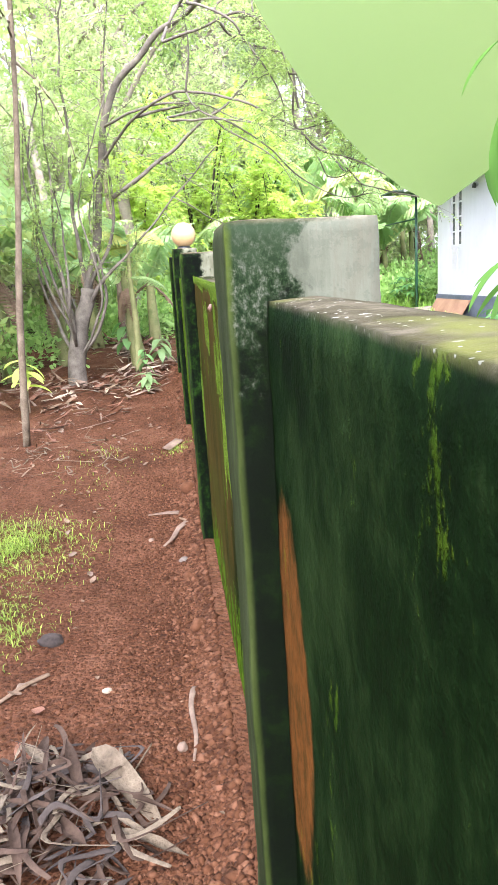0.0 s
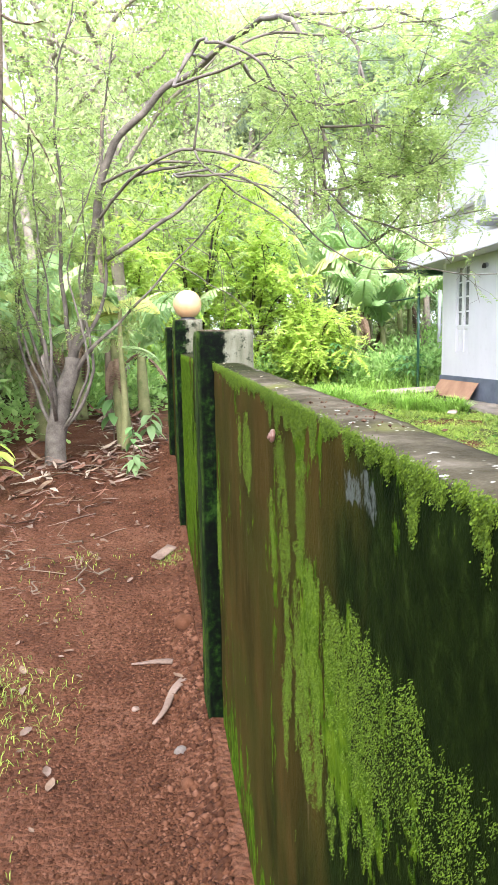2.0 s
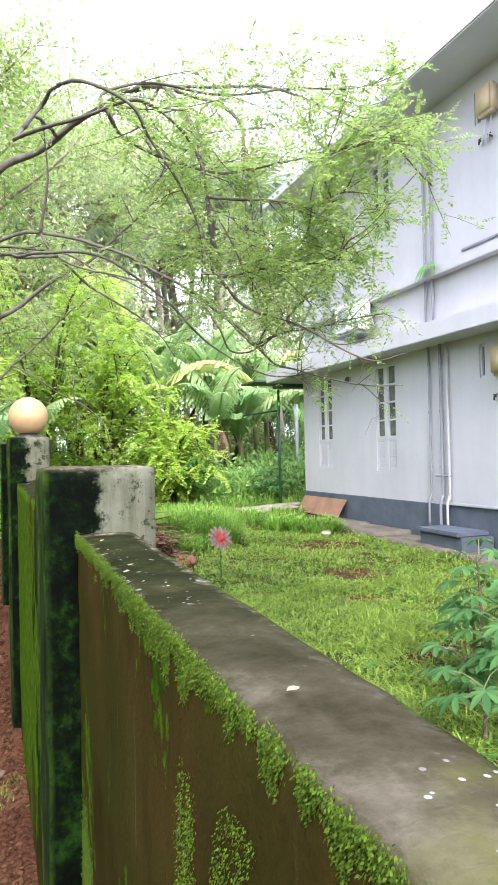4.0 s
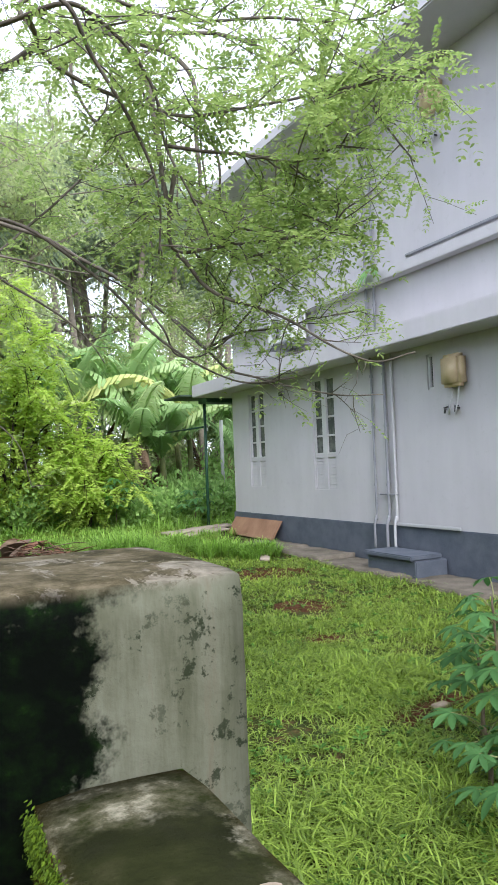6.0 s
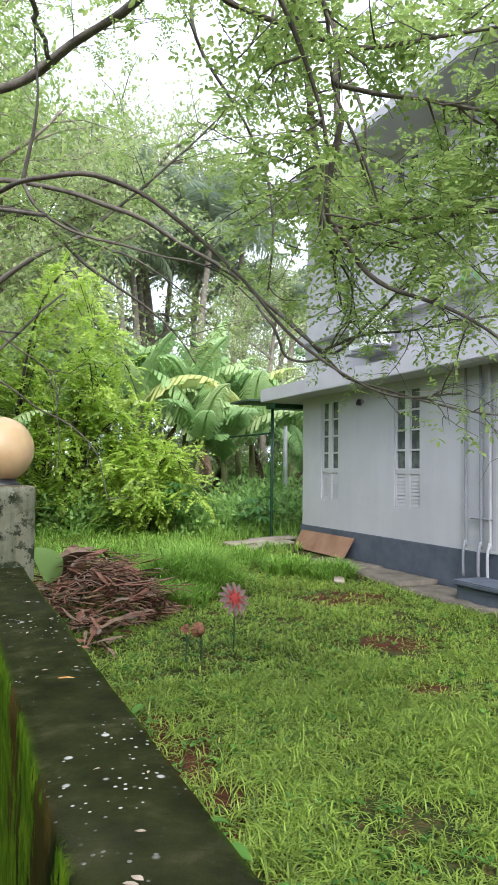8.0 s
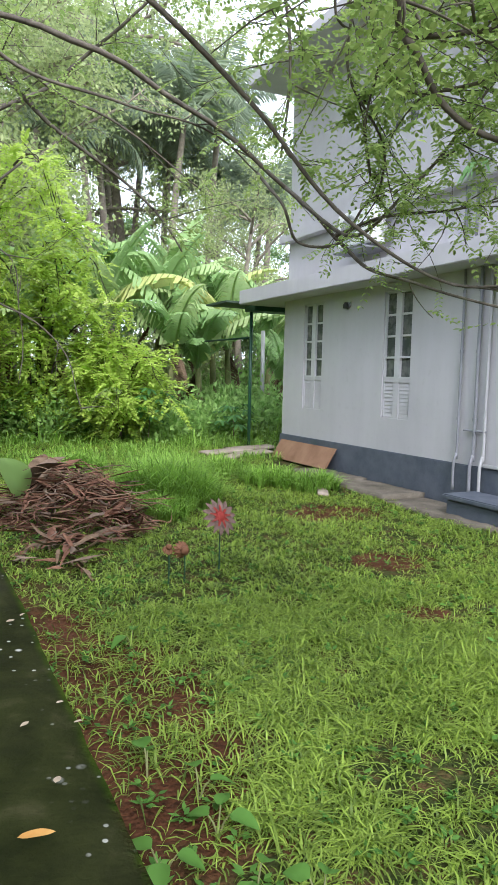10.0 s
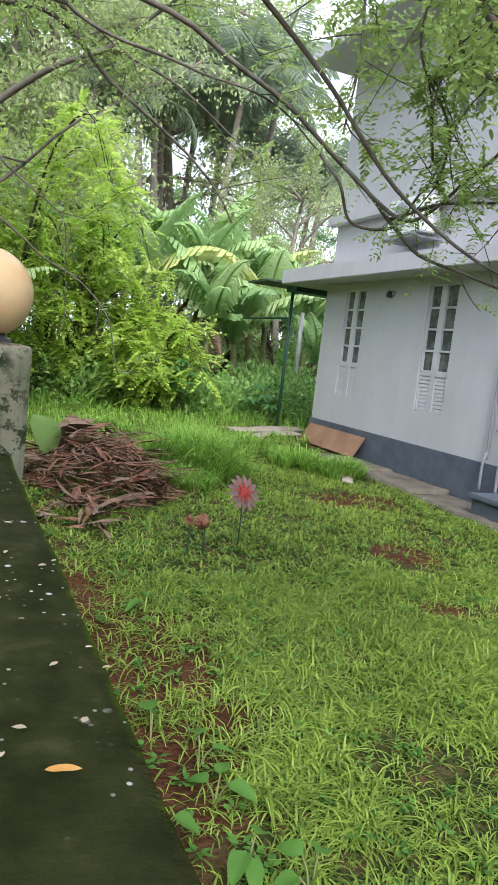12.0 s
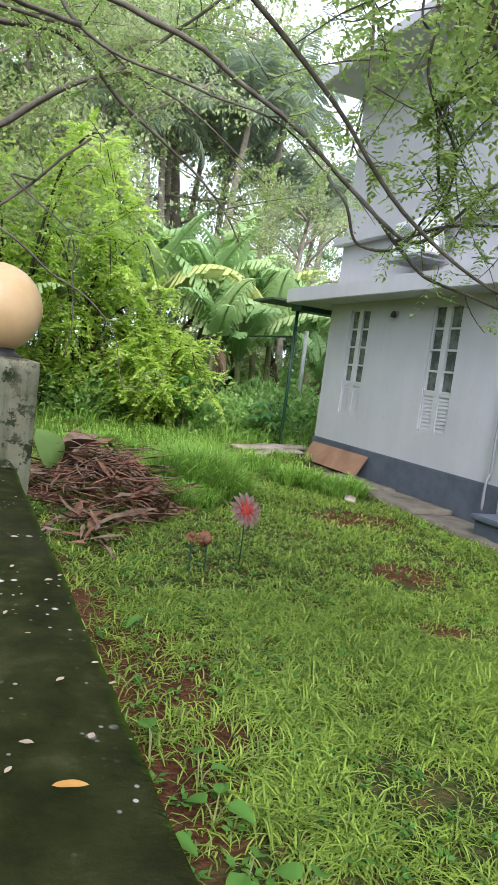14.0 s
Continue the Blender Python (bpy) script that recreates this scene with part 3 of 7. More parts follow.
def gz(x, y):
    """Height of the ground: the path outside the wall, the yard inside."""
    path = 0.05 * max(0.0, min(y, 10.0)) - 0.03 * smooth01(-y / 2)
    yard = 0.14 + 0.028 * max(-6.0, min(y, 13.0))
    z = path + (yard - path) * smooth01((x - 0.06) / 0.12)
    z += 0.10 * math.exp(-((x - 0.03) / 0.10) ** 2) * (1 if y < 6.3 else 0)
    z += 0.03 * noise.noise((x * 0.9, y * 0.9, 0)) + 0.012 * noise.noise((x * 4, y * 4, 2))
    return z


# ---- ground ----
def build_ground():
    def lines(a, b, step, far):
        core = list(np.arange(a, b, step))
        out, d, p = [], step, b
        while p < far:
            out.append(p)
            d *= 1.35
            p += d
        low, d, p = [], step, a
        while p > -far:
            d *= 1.35
            p -= d
            low.append(p)
        return low[::-1] + core + out + [far + 50]
    xs, ys = lines(-3.0, 7.0, 0.07, 600), lines(-5.0, 12.0, 0.08, 600)
    verts = [(x, y, gz(x, y)) for y in ys for x in xs]
    w = len(xs)
    faces = [(j * w + i, j * w + i + 1, (j + 1) * w + i + 1, (j + 1) * w + i) for j in range(len(ys) - 1) for i in range(w - 1)]
    g = add("ground", mesh_of("ground", verts, faces, True), M_GROUND)
    tagged(g, "red laterite path beside a patchy green yard", "ground", kind="structure")


build_ground()


# ---- boundary wall ----
def build_panel(k, y0, y1, z0, z1, x=0.122, thick=0.122):
    me = rough_box("wall", thick, y1 - y0, z1 + 0.4, 0.045, 0.012, 0.004, k)
    for v in me.vertices:
        v.co.z += (v.co.y / (y1 - y0)) * (z1 - z0) * (v.co.z > 0.5)
    ob = add("wall_%d" % k, me, M_WALL, m=pose(x, (y0 + y1) / 2, (z0 - z1) / 2 - 0.4))
    tagged(ob, "thin plastered boundary wall grown with bright moss", "wall", kind="structure")


def build_pillar(y0, top, first, depth=0.27, width=0.25, x=0.118):
    ob = add("pillar", rough_box("pillar", width, depth, top + 0.4, 0.03, 0.011, 0.004, y0 + 20), M_PILLAR, m=pose(x, y0 + depth / 2, -0.4))
    tagged(ob, first, "pillar", "pillars of the boundary wall", "structure")


build_panel(1, -9.0, -3.04, 1.60, 1.682, 0.110)
build_panel(2, -2.80, 0.0, 1.672, 1.735)
build_panel(3, 0.27, 2.98, 1.735, 1.745, 0.1235, 0.159)
build_panel(4, 3.25, 6.0, 1.745, 1.78)
build_pillar(-3.04, 1.815, "square concrete pillar, mossy on the path side, lime-washed above", 0.24, 0.275, 0.122)
build_pillar(0.0, 1.876, "square concrete pillar with a worn flat top and black moss")
build_pillar(2.98, 2.03, "taller white-washed pillar that carries a round lamp")
build_pillar(6.0, 2.05, "weathered pillar at the far end of the wall")


def build_globe():
    t = thing("pillar_lamp", "round frosted amber globe lamp on the pillar", "lamp", (0.125, 3.115, 2.03))
    bm = bmesh.new()
    bmesh.ops.create_uvsphere(bm, u_segments=40, v_segments=24, radius=0.122)
    bmesh.ops.translate(bm, verts=bm.verts, vec=(0, 0, 0.132))
    add("globe", bm_mesh("globe", bm, True), M_GLOBE, t, "amber frosted globe")
    bag = Bag()
    bag.tube([(0, 0, -0.02), (0, 0, 0.008), (0, 0, 0.014), (0, 0, 0.03)], [0.075, 0.075, 0.06, 0.055], 24)
    add("base_ring", bag.mesh("base_ring", True), M_BLACK, t, "black base ring")


build_globe()


# ---- house ----
HX, HY = 6.856, 13.45


def hp(u, z, off):
    """A place of the facade: u along it from its far corner, off in front of it."""
    return (HX - off, HY - u, z)


def hbox(u0, u1, z0, z1, o0, o1, bevel=0.0):
    return box((HX - o1, HY - u1, z0), (HX - o0, HY - u0, z1), bevel)


def wall_with_holes(name, u_end, z0, z1, holes, mat, parent, thick=0.22, start=0.0):
    """A wall slab with real openings: strips between the cuts."""
    us = sorted({start, u_end, *[h[0] for h in holes], *[h[1] for h in holes]})
    zs = sorted({z0, z1, *[h[2] for h in holes], *[h[3] for h in holes]})
    bag = Bag()
    solid = {}
    for i in range(len(us) - 1):
        for j in range(len(zs) - 1):
            uc, zc = (us[i] + us[i + 1]) / 2, (zs[j] + zs[j + 1]) / 2
            solid[i, j] = not any(h[0] < uc < h[1] and h[2] < zc < h[3] for h in holes)

    def quad(*p):
        bag.put([hp(*q) for q in p], [(0, 1, 2, 3)])
    for (i, j), s in solid.items():
        if not s:
            continue
        a, b, c, d = us[i], us[i + 1], zs[j], zs[j + 1]
        quad((a, c, 0), (b, c, 0), (b, d, 0), (a, d, 0))
        quad((b, c, -thick), (a, c, -thick), (a, d, -thick), (b, d, -thick))
        if not solid.get((i - 1, j), False):
            quad((a, c, -thick), (a, c, 0), (a, d, 0), (a, d, -thick))
        if not solid.get((i + 1, j), False):
            quad((b, c, 0), (b, c, -thick), (b, d, -thick), (b, d, 0))
        if not solid.get((i, j - 1), False):
            quad((a, c, -thick), (b, c, -thick), (b, c, 0), (a, c, 0))
        if not solid.get((i, j + 1), False):
            quad((a, d, 0), (b, d, 0), (b, d, -thick), (a, d, -thick))
    me = bag.mesh(name)
    bm = bmesh.new()
    bm.from_mesh(me)
    bmesh.ops.remove_doubles(bm, verts=bm.verts, dist=0.0005)
    bmesh.ops.recalc_face_normals(bm, faces=bm.faces)
    bm.to_mesh(me)
    bm.free()
    return add(name, me, mat, parent)


def build_window(house, u0, u1, z0, z1, rows=4, louvre=None, cols=2):
    """Two narrow shutters of four panes each over louvred lower panels."""
    w = new("window")
    w.parent = house
    w["label"] = "narrow white two-leaf window with small panes"
    bag = Bag()

    def bar(a, b, c, d, o0=-0.07, o1=-0.02):
        bm = hbox(a, b, c, d, o0, o1, 0.004)
        bm.verts.index_update()
        bag.put([v.co.copy() for v in bm.verts], [[v.index for v in f.verts] for f in bm.faces])
        bm.free()
    low = louvre[0] if louvre else z0
    if louvre:
        bar(u0, u0 + 0.035, low, z0)
        bar(u1 - 0.035, u1, low, z0)
        bar(u0, u1, low, low + 0.03)
        bar((u0 + u1) / 2 - 0.065, (u0 + u1) / 2 + 0.065, low, z0, -0.07, -0.012)
        bar(u0, u1, louvre[1], z0, -0.07, -0.016)
        add("shutter_frame", bag.mesh("shutter_frame"), M_HOUSE, w, "louvred lower shutter in the wall's paint")
        bag.v, bag.f = [], []
        low = z0
    bar(u0, u0 + 0.035, low, z1)
    bar(u1 - 0.035, u1, low, z1)
    bar(u0, u1, z1 - 0.03, z1)
    bar(u0, u1, low, low + 0.03)
    mid = (u0 + u1) / 2
    cuts = [(u0 + 0.035, mid - 0.065), (mid + 0.065, u1 - 0.035)] if cols == 2 else [(u0 + 0.035, u1 - 0.035)]
    if cols == 2:
        bar(mid - 0.065, mid + 0.065, low, z1, -0.07, -0.012)
    h = (z1 - 0.03 - z0) / rows
    for a, b in cuts:
        for r in range(1, rows):
            bar(a, b, z0 + r * h - 0.016, z0 + r * h + 0.016, -0.06, -0.024)
    add("window_frame", bag.mesh("window_frame"), M_WHITE, w, "white painted frame")
    for a, b in cuts:
        for r in range(rows):
            add("pane", bm_mesh("pane", hbox(a, b, z0 + r * h, z0 + (r + 1) * h, -0.062, -0.056)), M_GLASS, w)
        if louvre:
            n = 9
            for s in range(n):
                zc = louvre[0] + 0.03 + (s + 0.5) * (louvre[1] - louvre[0] - 0.03) / n
                bm = box((-0.030, -(b - a) / 2, -0.004), (0.030, (b - a) / 2, 0.004))
                add("slat", bm_mesh("slat", bm), M_HOUSE, w, m=pose(HX + 0.035, HY - (a + b) / 2, zc, 0, -78, 0))
            add("louvre_back", bm_mesh("louvre_back", hbox(a, b, louvre[0], louvre[1], -0.08, -0.07)), M_HOUSE, w)


def build_house():
    h = thing("house", "white two-storey house with a grey plinth", "house", (0, 0, 0))
    lower = [(0.78, 1.44, 1.53, 3.47), (3.27, 3.96, 1.50, 3.47), (6.32, 6.45, 2.95, 3.45)]
    upper = [(3.26, 3.92, 5.86, 7.32), (6.36, 6.52, 6.75, 7.25)]
    wall_with_holes("ground_storey_wall", 14.0, 0.98, 3.60, lower, M_HOUSE, h)
    wall_with_holes("upper_storey_wall", 14.0, 4.80, 7.52, upper, M_HOUSE, h, start=0.14)
    add("parapet_wall", bm_mesh("parapet_wall", box((HX, HY - 14, 3.88), (HX + 9, HY - 0.12, 4.80))), M_HOUSE, h)
    for z0, z1, d0 in ((0.98, 3.60, 0.0), (4.80, 7.52, 0.14)):
        add("end_wall", bm_mesh("end_wall", box((HX + 0.22, HY - 0.22 - d0, z0), (HX + 9, HY - d0, z1))), M_HOUSE, h)
        add("rear_wall", bm_mesh("rear_wall", box((HX + 8.8, HY - 14, z0), (HX + 9, HY - 0.22, z1))), M_HOUSE, h)
    add("plinth", bm_mesh("plinth", box((HX - 0.035, HY - 14, -0.2), (HX + 9.04, HY + 0.035, 0.98), 0.012)), M_PLINTH, h, "blue-grey painted plinth")
    add("sunshade_slab", bm_mesh("sunshade_slab", box((HX - 0.52, HY - 14, 3.60), (HX + 9.2, HY + 1.05, 3.88), 0.012)), M_HOUSE, h, "projecting white sunshade slab")
    add("upper_ledge", bm_mesh("upper_ledge", box((HX - 0.16, HY - 14, 4.70), (HX - 0.002, HY + 0.02, 4.86), 0.01)), M_HOUSE, h, "white string course")
    add("upper_rail", bm_mesh("upper_rail", box((HX - 0.045, HY - 14, 4.95), (HX - 0.002, HY - 6.0, 4.99), 0.01)), M_PVC, h, "grey conduit")
    add("roof", bm_mesh("roof", box((HX - 0.9, HY - 14.5, 7.52), (HX + 9.6, HY + 0.05, 7.72), 0.02)), M_HOUSE, h, "flat white roof slab")
    build_window(h, 0.78, 1.44, 2.12, 3.47, 4, (1.53, 2.06))
    build_window(h, 3.27, 3.96, 2.12, 3.47, 4, (1.50, 2.06))
    build_window(h, 3.26, 3.92, 5.90, 7.32, 4)
    build_window(h, 6.32, 6.45, 2.95, 3.45, 1, None, 1)
    build_window(h, 6.36, 6.52, 6.75, 7.25, 1, None, 1)
    for u, z0, z1, r, mat in ((5.09, 0.62, 3.60, 0.019, M_PVC), (5.40, 0.62, 3.60, 0.024, M_PVC), (5.58, 0.62, 3.60, 0.021, M_PVCW), (5.05, 3.88, 7.4, 0.022, M_PVC), (5.25, 3.88, 7.4, 0.022, M_PVC)):
        bag = Bag()
        o = 0.05
        pts = [hp(u, z1, o), hp(u, 1.25, o), hp(u, 1.12, o + 0.01), hp(u, 0.98, o + 0.05), hp(u, z0, o + 0.05)] if z0 < 1 else [hp(u, z1, o), hp(u, z0, o)]
        bag.tube(spline(pts, 5), [r] * ((len(pts) - 1) * 5 + 1), 12)
        p = add("drain_pipe", bag.mesh("drain_pipe", True), mat, h, "grey drain pipe on the wall")
        for zc in ((1.6, 2.5, 3.3) if z0 < 1 else (4.4, 5.6, 6.8)):
            rb = Bag()
            rb.tube([hp(u, zc - 0.02, o), hp(u, zc + 0.02, o)], [r + 0.008] * 2, 12)
            add("pipe_clip", rb.mesh("pipe_clip"), mat, p)
    bag = Bag()
    bag.tube([hp(5.2, 1.45, 0.05), hp(5.62, 1.45, 0.05)], [0.014, 0.014], 8)
    add("cross_pipe", bag.mesh("cross_pipe"), M_PVC, h)
    add("base_trim", bm_mesh("base_trim", box((HX - 0.075, HY - 6.9, 0.985), (HX - 0.037, HY - 5.6, 1.03), 0.01)), M_PVCW, h, "white trunking above the plinth")
    # porch at the far corner
    add("porch_beam", bm_mesh("porch_beam", box((HX - 0.15, HY + 1.05, 3.50), (HX + 2.2, HY + 1.55, 3.62), 0.01)), M_GREENPOST, h, "dark green beam")
    bag = Bag()
    bag.tube([(6.80, 14.85, 0.3), (6.80, 14.85, 3.55)], [0.035] * 2, 10)
    add("porch_post", bag.mesh("porch_post", True), M_GREENPOST, h, "slim dark green steel post")
    bag = Bag()
    bag.tube([(6.80, 14.86, 2.95), (6.72, 17.3, 2.95)], [0.022] * 2, 8)
    add("porch_rail", bag.mesh("porch_rail", True), M_GREENPOST, h, "slim dark green rail")
    add("porch_sheet", bm_mesh("porch_sheet", box((6.15, HY + 1.3, 3.66), (9.5, HY + 2.4, 3.70))), M_SHEET, h, "dark corrugated porch sheet")


def build_fixtures():
    lamp = thing("wall_lamp", "small dark bulkhead lamp on the white wall", "lamp", hp(2.28, 3.36, 0))
    bag = Bag()
    bag.tube([(0, 0, 0), (-0.03, 0, 0), (-0.05, 0, -0.005)], [0.05, 0.05, 0.035], 14)
    add("base", bag.mesh("base", True), M_PVC, lamp)
    bag = Bag()
    bag.tube([(-0.06, 0, 0.03), (-0.075, 0, -0.02), (-0.08, 0, -0.07)], [0.035, 0.05, 0.045], 14)
    add("shade", bag.mesh("shade", True), M_BLACK, lamp, "dark glass shade")
    for u, z, small in ((6.94, 3.14, False), (6.76, 6.95, True)):
        t = thing("water_heater", "beige instant water heater box with hanging hoses", "heater", hp(u, z, 0), "water heaters on the house")
        add("shell", bm_mesh("shell", box((-0.19, -0.19, -0.22), (-0.004, 0.19, 0.22), 0.05, 4), True), M_BEIGE, t, "beige plastic shell")
        for s in (-0.07, 0.05):
            bag = Bag()
            bag.tube(spline([(-0.08, s, -0.2), (-0.09, s + 0.01, -0.35), (-0.10, s + 0.05, -0.52), (-0.06, s + 0.12, -0.58), (-0.03, s + 0.15, -0.45)], 5), [0.011] * 21, 7)
            add("hose", bag.mesh("hose", True), M_PVCW, t, "pale flexible hose")
        for s in (0.22, 0.02):
            bag = Bag()
            bag.tube([(-0.0, s, -0.5), (-0.07, s, -0.5), (-0.08, s, -0.56)], [0.014, 0.018, 0.014], 8)
            bag.tube([(-0.06, s + 0.03, -0.475), (-0.06, s - 0.05, -0.475)], [0.01, 0.01], 6)
            add("tap", bag.mesh("tap", True), M_BLACK, t, "dark tap")
    ac = thing("air_conditioner", "white outdoor air conditioner unit on wall brackets", "air conditioner", hp(2.93, 4.2, 0))
    add("casing", bm_mesh("casing", box((-0.42, -0.45, 0.0), (-0.12, 0.45, 0.55), 0.02)), M_BRIGHT, ac, "white metal casing")
    bag = Bag()
    for k in range(13):
        r = 0.03 + 0.015 * k
        ring = [(-0.428, 0.12 + r * math.cos(a), 0.28 + r * math.sin(a)) for a in np.linspace(0, 2 * math.pi, 25)]
        bag.tube(ring, [0.003] * 25, 4)
    add("fan_grille", bag.mesh("fan_grille"), M_PVC, ac, "round grey fan grille")
    for s in (-0.3, 0.3):
        add("bracket", bm_mesh("bracket", box((-0.44, s - 0.02, -0.05), (0.0, s + 0.02, -0.006))), M_PVC, ac)
    add("drip_tray", bm_mesh("drip_tray", box((-0.50, -0.46, -0.09), (-0.02, 0.46, -0.062), 0.008)), M_PVC, ac, "grey tray below the unit")
    bag = Bag()
    bag.tube(spline([(-0.25, -0.4, 0.35), (-0.27, -0.5, 0.42), (-0.2, -0.55, 0.25), (-0.1, -0.5, 0.05), (0.0, -0.46, 0.1)], 6), [0.022] * 25, 8)
    add("refrigerant_pipe", bag.mesh("refrigerant_pipe", True), M_PVCW, ac, "wrapped pale pipe")
    ch = thing("inspection_chamber", "low grey cement chamber with a loose lid by the house", "chamber", hp(6.2, 0.0, 0))
    add("chamber_body", bm_mesh("chamber_body", box((-0.62, -0.42, 0.1), (-0.06, 0.64, 0.60), 0.015)), M_PLINTH, ch, "blue-grey painted walls")
    add("lid", bm_mesh("lid", box((-0.67, -0.38, 0.602), (-0.11, 0.68, 0.67), 0.015)), M_PLINTH, ch, "grey concrete lid")
    ap = thing("apron", "cracked cement apron along the house wall", "paving", (0, 0, 0), kind="structure")
    rnd = random.Random(4)
    y = HY - 1.6
    while y > -1.0:
        ln = rnd.uniform(1.3, 2.1)
        zt = max(gz(6.2, y - ln), gz(6.2, y)) + 0.035
        me = rough_box("slab", 0.72, ln - 0.012, 0.2, 0.09, 0.02, 0.016, y)
        add("slab", me, M_CEMENT, ap, m=pose(HX - 0.43, y - ln / 2, zt - 0.2, rnd.uniform(-0.4, 0.4), rnd.uniform(-0.5, 0.5), 0))
        y -= ln
    bd = add("board", bm_mesh("board", box((-0.012, -1.0, 0), (0.012, 1.0, 0.42), 0.004)), M_BOARD, m=pose(HX - 0.30, HY - 1.15, gz(6.5, 12.3) + 0.03, 0, 32, 0))
    tagged(bd, "rust-brown board leaning against the plinth", "board")
    for x, y, l, w, rz in ((5.95, 14.15, 1.1, 0.42, 10), (6.75, 14.6, 1.1, 0.40, 4), (6.35, 13.75, 0.9, 0.34, 14), (5.75, 13.3, 0.7, 0.25, 40), (5.45, 9.6, 0.45, 0.16, 60),):
        ob = add("flat_stone", rough_box("flat_stone", l, w, 0.05, 0.08, 0.012, 0.006, x + y), M_SLAB, m=pose(x, y, gz(x, y) + 0.035, 3, -2, rz))
        tagged(ob, "flat weathered stone slab lying in the grass", "stone", "flat stones by the house")


def build_ledge_plant():
    rng = random.Random(6)
    t = thing("wall_fern", "small green plant hanging from the wall ledge", "plant", hp(5.42, 4.86, 0.16))
    b = Bag()
    b.tube([(0.1, 0, -0.02), (0.0, 0, 0.03), (-0.04, 0, 0.02)], [0.01, 0.008, 0.004], 6)
    add("stem", b.mesh("stem"), M_STEM, t)
    for k in range(14):
        a = math.radians(90 + rng.uniform(-85, 85))
        ln = rng.uniform(0.2, 0.42)
        b = Bag()
        n = 7
        for i in range(n):
            s0, s1 = i / n, (i + 1) / n
            for s, q in ((s0, 0), (s1, 1)):
                w = 0.035 * math.sin(math.pi * min(0.98, s + 0.05)) + 0.002
                c = Vector((-0.03 - math.sin(a) * ln * s * 0.55, math.cos(a) * ln * s, 0.03 + ln * (0.35 * s - 1.0 * s * s)))
                b.v += [tuple(c + Vector((0, -w, 0))), tuple(c + Vector((0, w, 0.012)))]
            o = i * 4
            b.f.append((o, o + 1, o + 3, o + 2))
        add("leaf", b.mesh("leaf", True), M_BROAD, t)


build_house()
build_fixtures()
build_ledge_plant()


# ---- plants: helpers ----
def np_mesh(name, verts, quads):
    me = bpy.data.meshes.new(name)
    n, f = len(verts), len(quads)
    me.vertices.add(n)
    me.vertices.foreach_set("co", np.asarray(verts, dtype=np.float32).ravel())
    me.loops.add(f * 4)
    me.loops.foreach_set("vertex_index", np.asarray(quads, dtype=np.int32).ravel())
    me.polygons.add(f)
    me.polygons.foreach_set("loop_start", np.arange(0, f * 4, 4, dtype=np.int32))
    me.update(calc_edges=True)
    return me


def unit(a):
    return a / np.maximum(np.linalg.norm(a, axis=-1, keepdims=True), 1e-9)


def blades(P, D, L, W, rng, flat=0.6, plain=False):
    """One small folded leaf for each place P, along D: two quads that meet in the midrib."""
    n = len(P)
    D = unit(D)
    up = unit(np.stack([rng.normal(0, flat, n), rng.normal(0, flat, n), np.ones(n)], 1))
    S = unit(np.cross(D, up))
    N = np.cross(S, D)
    L, W = np.broadcast_to(L, n)[:, None], np.broadcast_to(W, n)[:, None]
    if plain:
        V = np.stack([P, P + D * L * 0.42 + S * W * 0.5, P + D * L - N * L * 0.1, P + D * L * 0.42 - S * W * 0.5], 1).reshape(-1, 3)
        return V, (np.arange(n) * 4)[:, None] + np.array([[0, 1, 2, 3]])
    fold = N * W * 0.10
    tip = P + D * L - N * L * 0.10
    V = np.stack([P, P + D * L * 0.30 + S * W * 0.46 + fold, P + D * L * 0.72 + S * W * 0.40 + fold * 0.6, tip, P + D * L * 0.72 - S * W * 0.40 + fold * 0.6, P + D * L * 0.30 - S * W * 0.46 + fold], 1).reshape(-1, 3)
    b = (np.arange(n) * 6)[:, None]
    return V, np.concatenate([b + np.array([[0, 1, 2, 3]]), b + np.array([[0, 3, 4, 5]])], 0)


def pinnate(P, D, length, pairs, L, W, rng, droop=0.35, plain=False):
    """Feather leaves: pairs of leaflets along a drooping rachis."""
    n = len(P)
    D = unit(D)
    side = unit(np.cross(D, np.array([0, 0, 1.0])) + rng.normal(0, 0.15, (n, 3)))
    length = np.broadcast_to(length, n)
    out_p, out_d = [], []
    for k in range(pairs):
        t = (k + 0.7) / pairs
        q = P + D * (length * t)[:, None] + np.array([0, 0, -1.0]) * (droop * length * t * t)[:, None]
        for s in (-1, 1):
            out_p.append(q)
            out_d.append(unit(side * s + D * 0.45 + np.array([0, 0, -0.15])))
    out_p.append(P + D * length[:, None] + np.array([0, 0, -1.0]) * (droop * length)[:, None])
    out_d.append(D)
    P2, D2 = np.concatenate(out_p), np.concatenate(out_d)
    m = len(P2)
    return blades(P2, D2, L * rng.uniform(0.7, 1.25, m), W * rng.uniform(0.7, 1.25, m), rng, 0.35, plain)


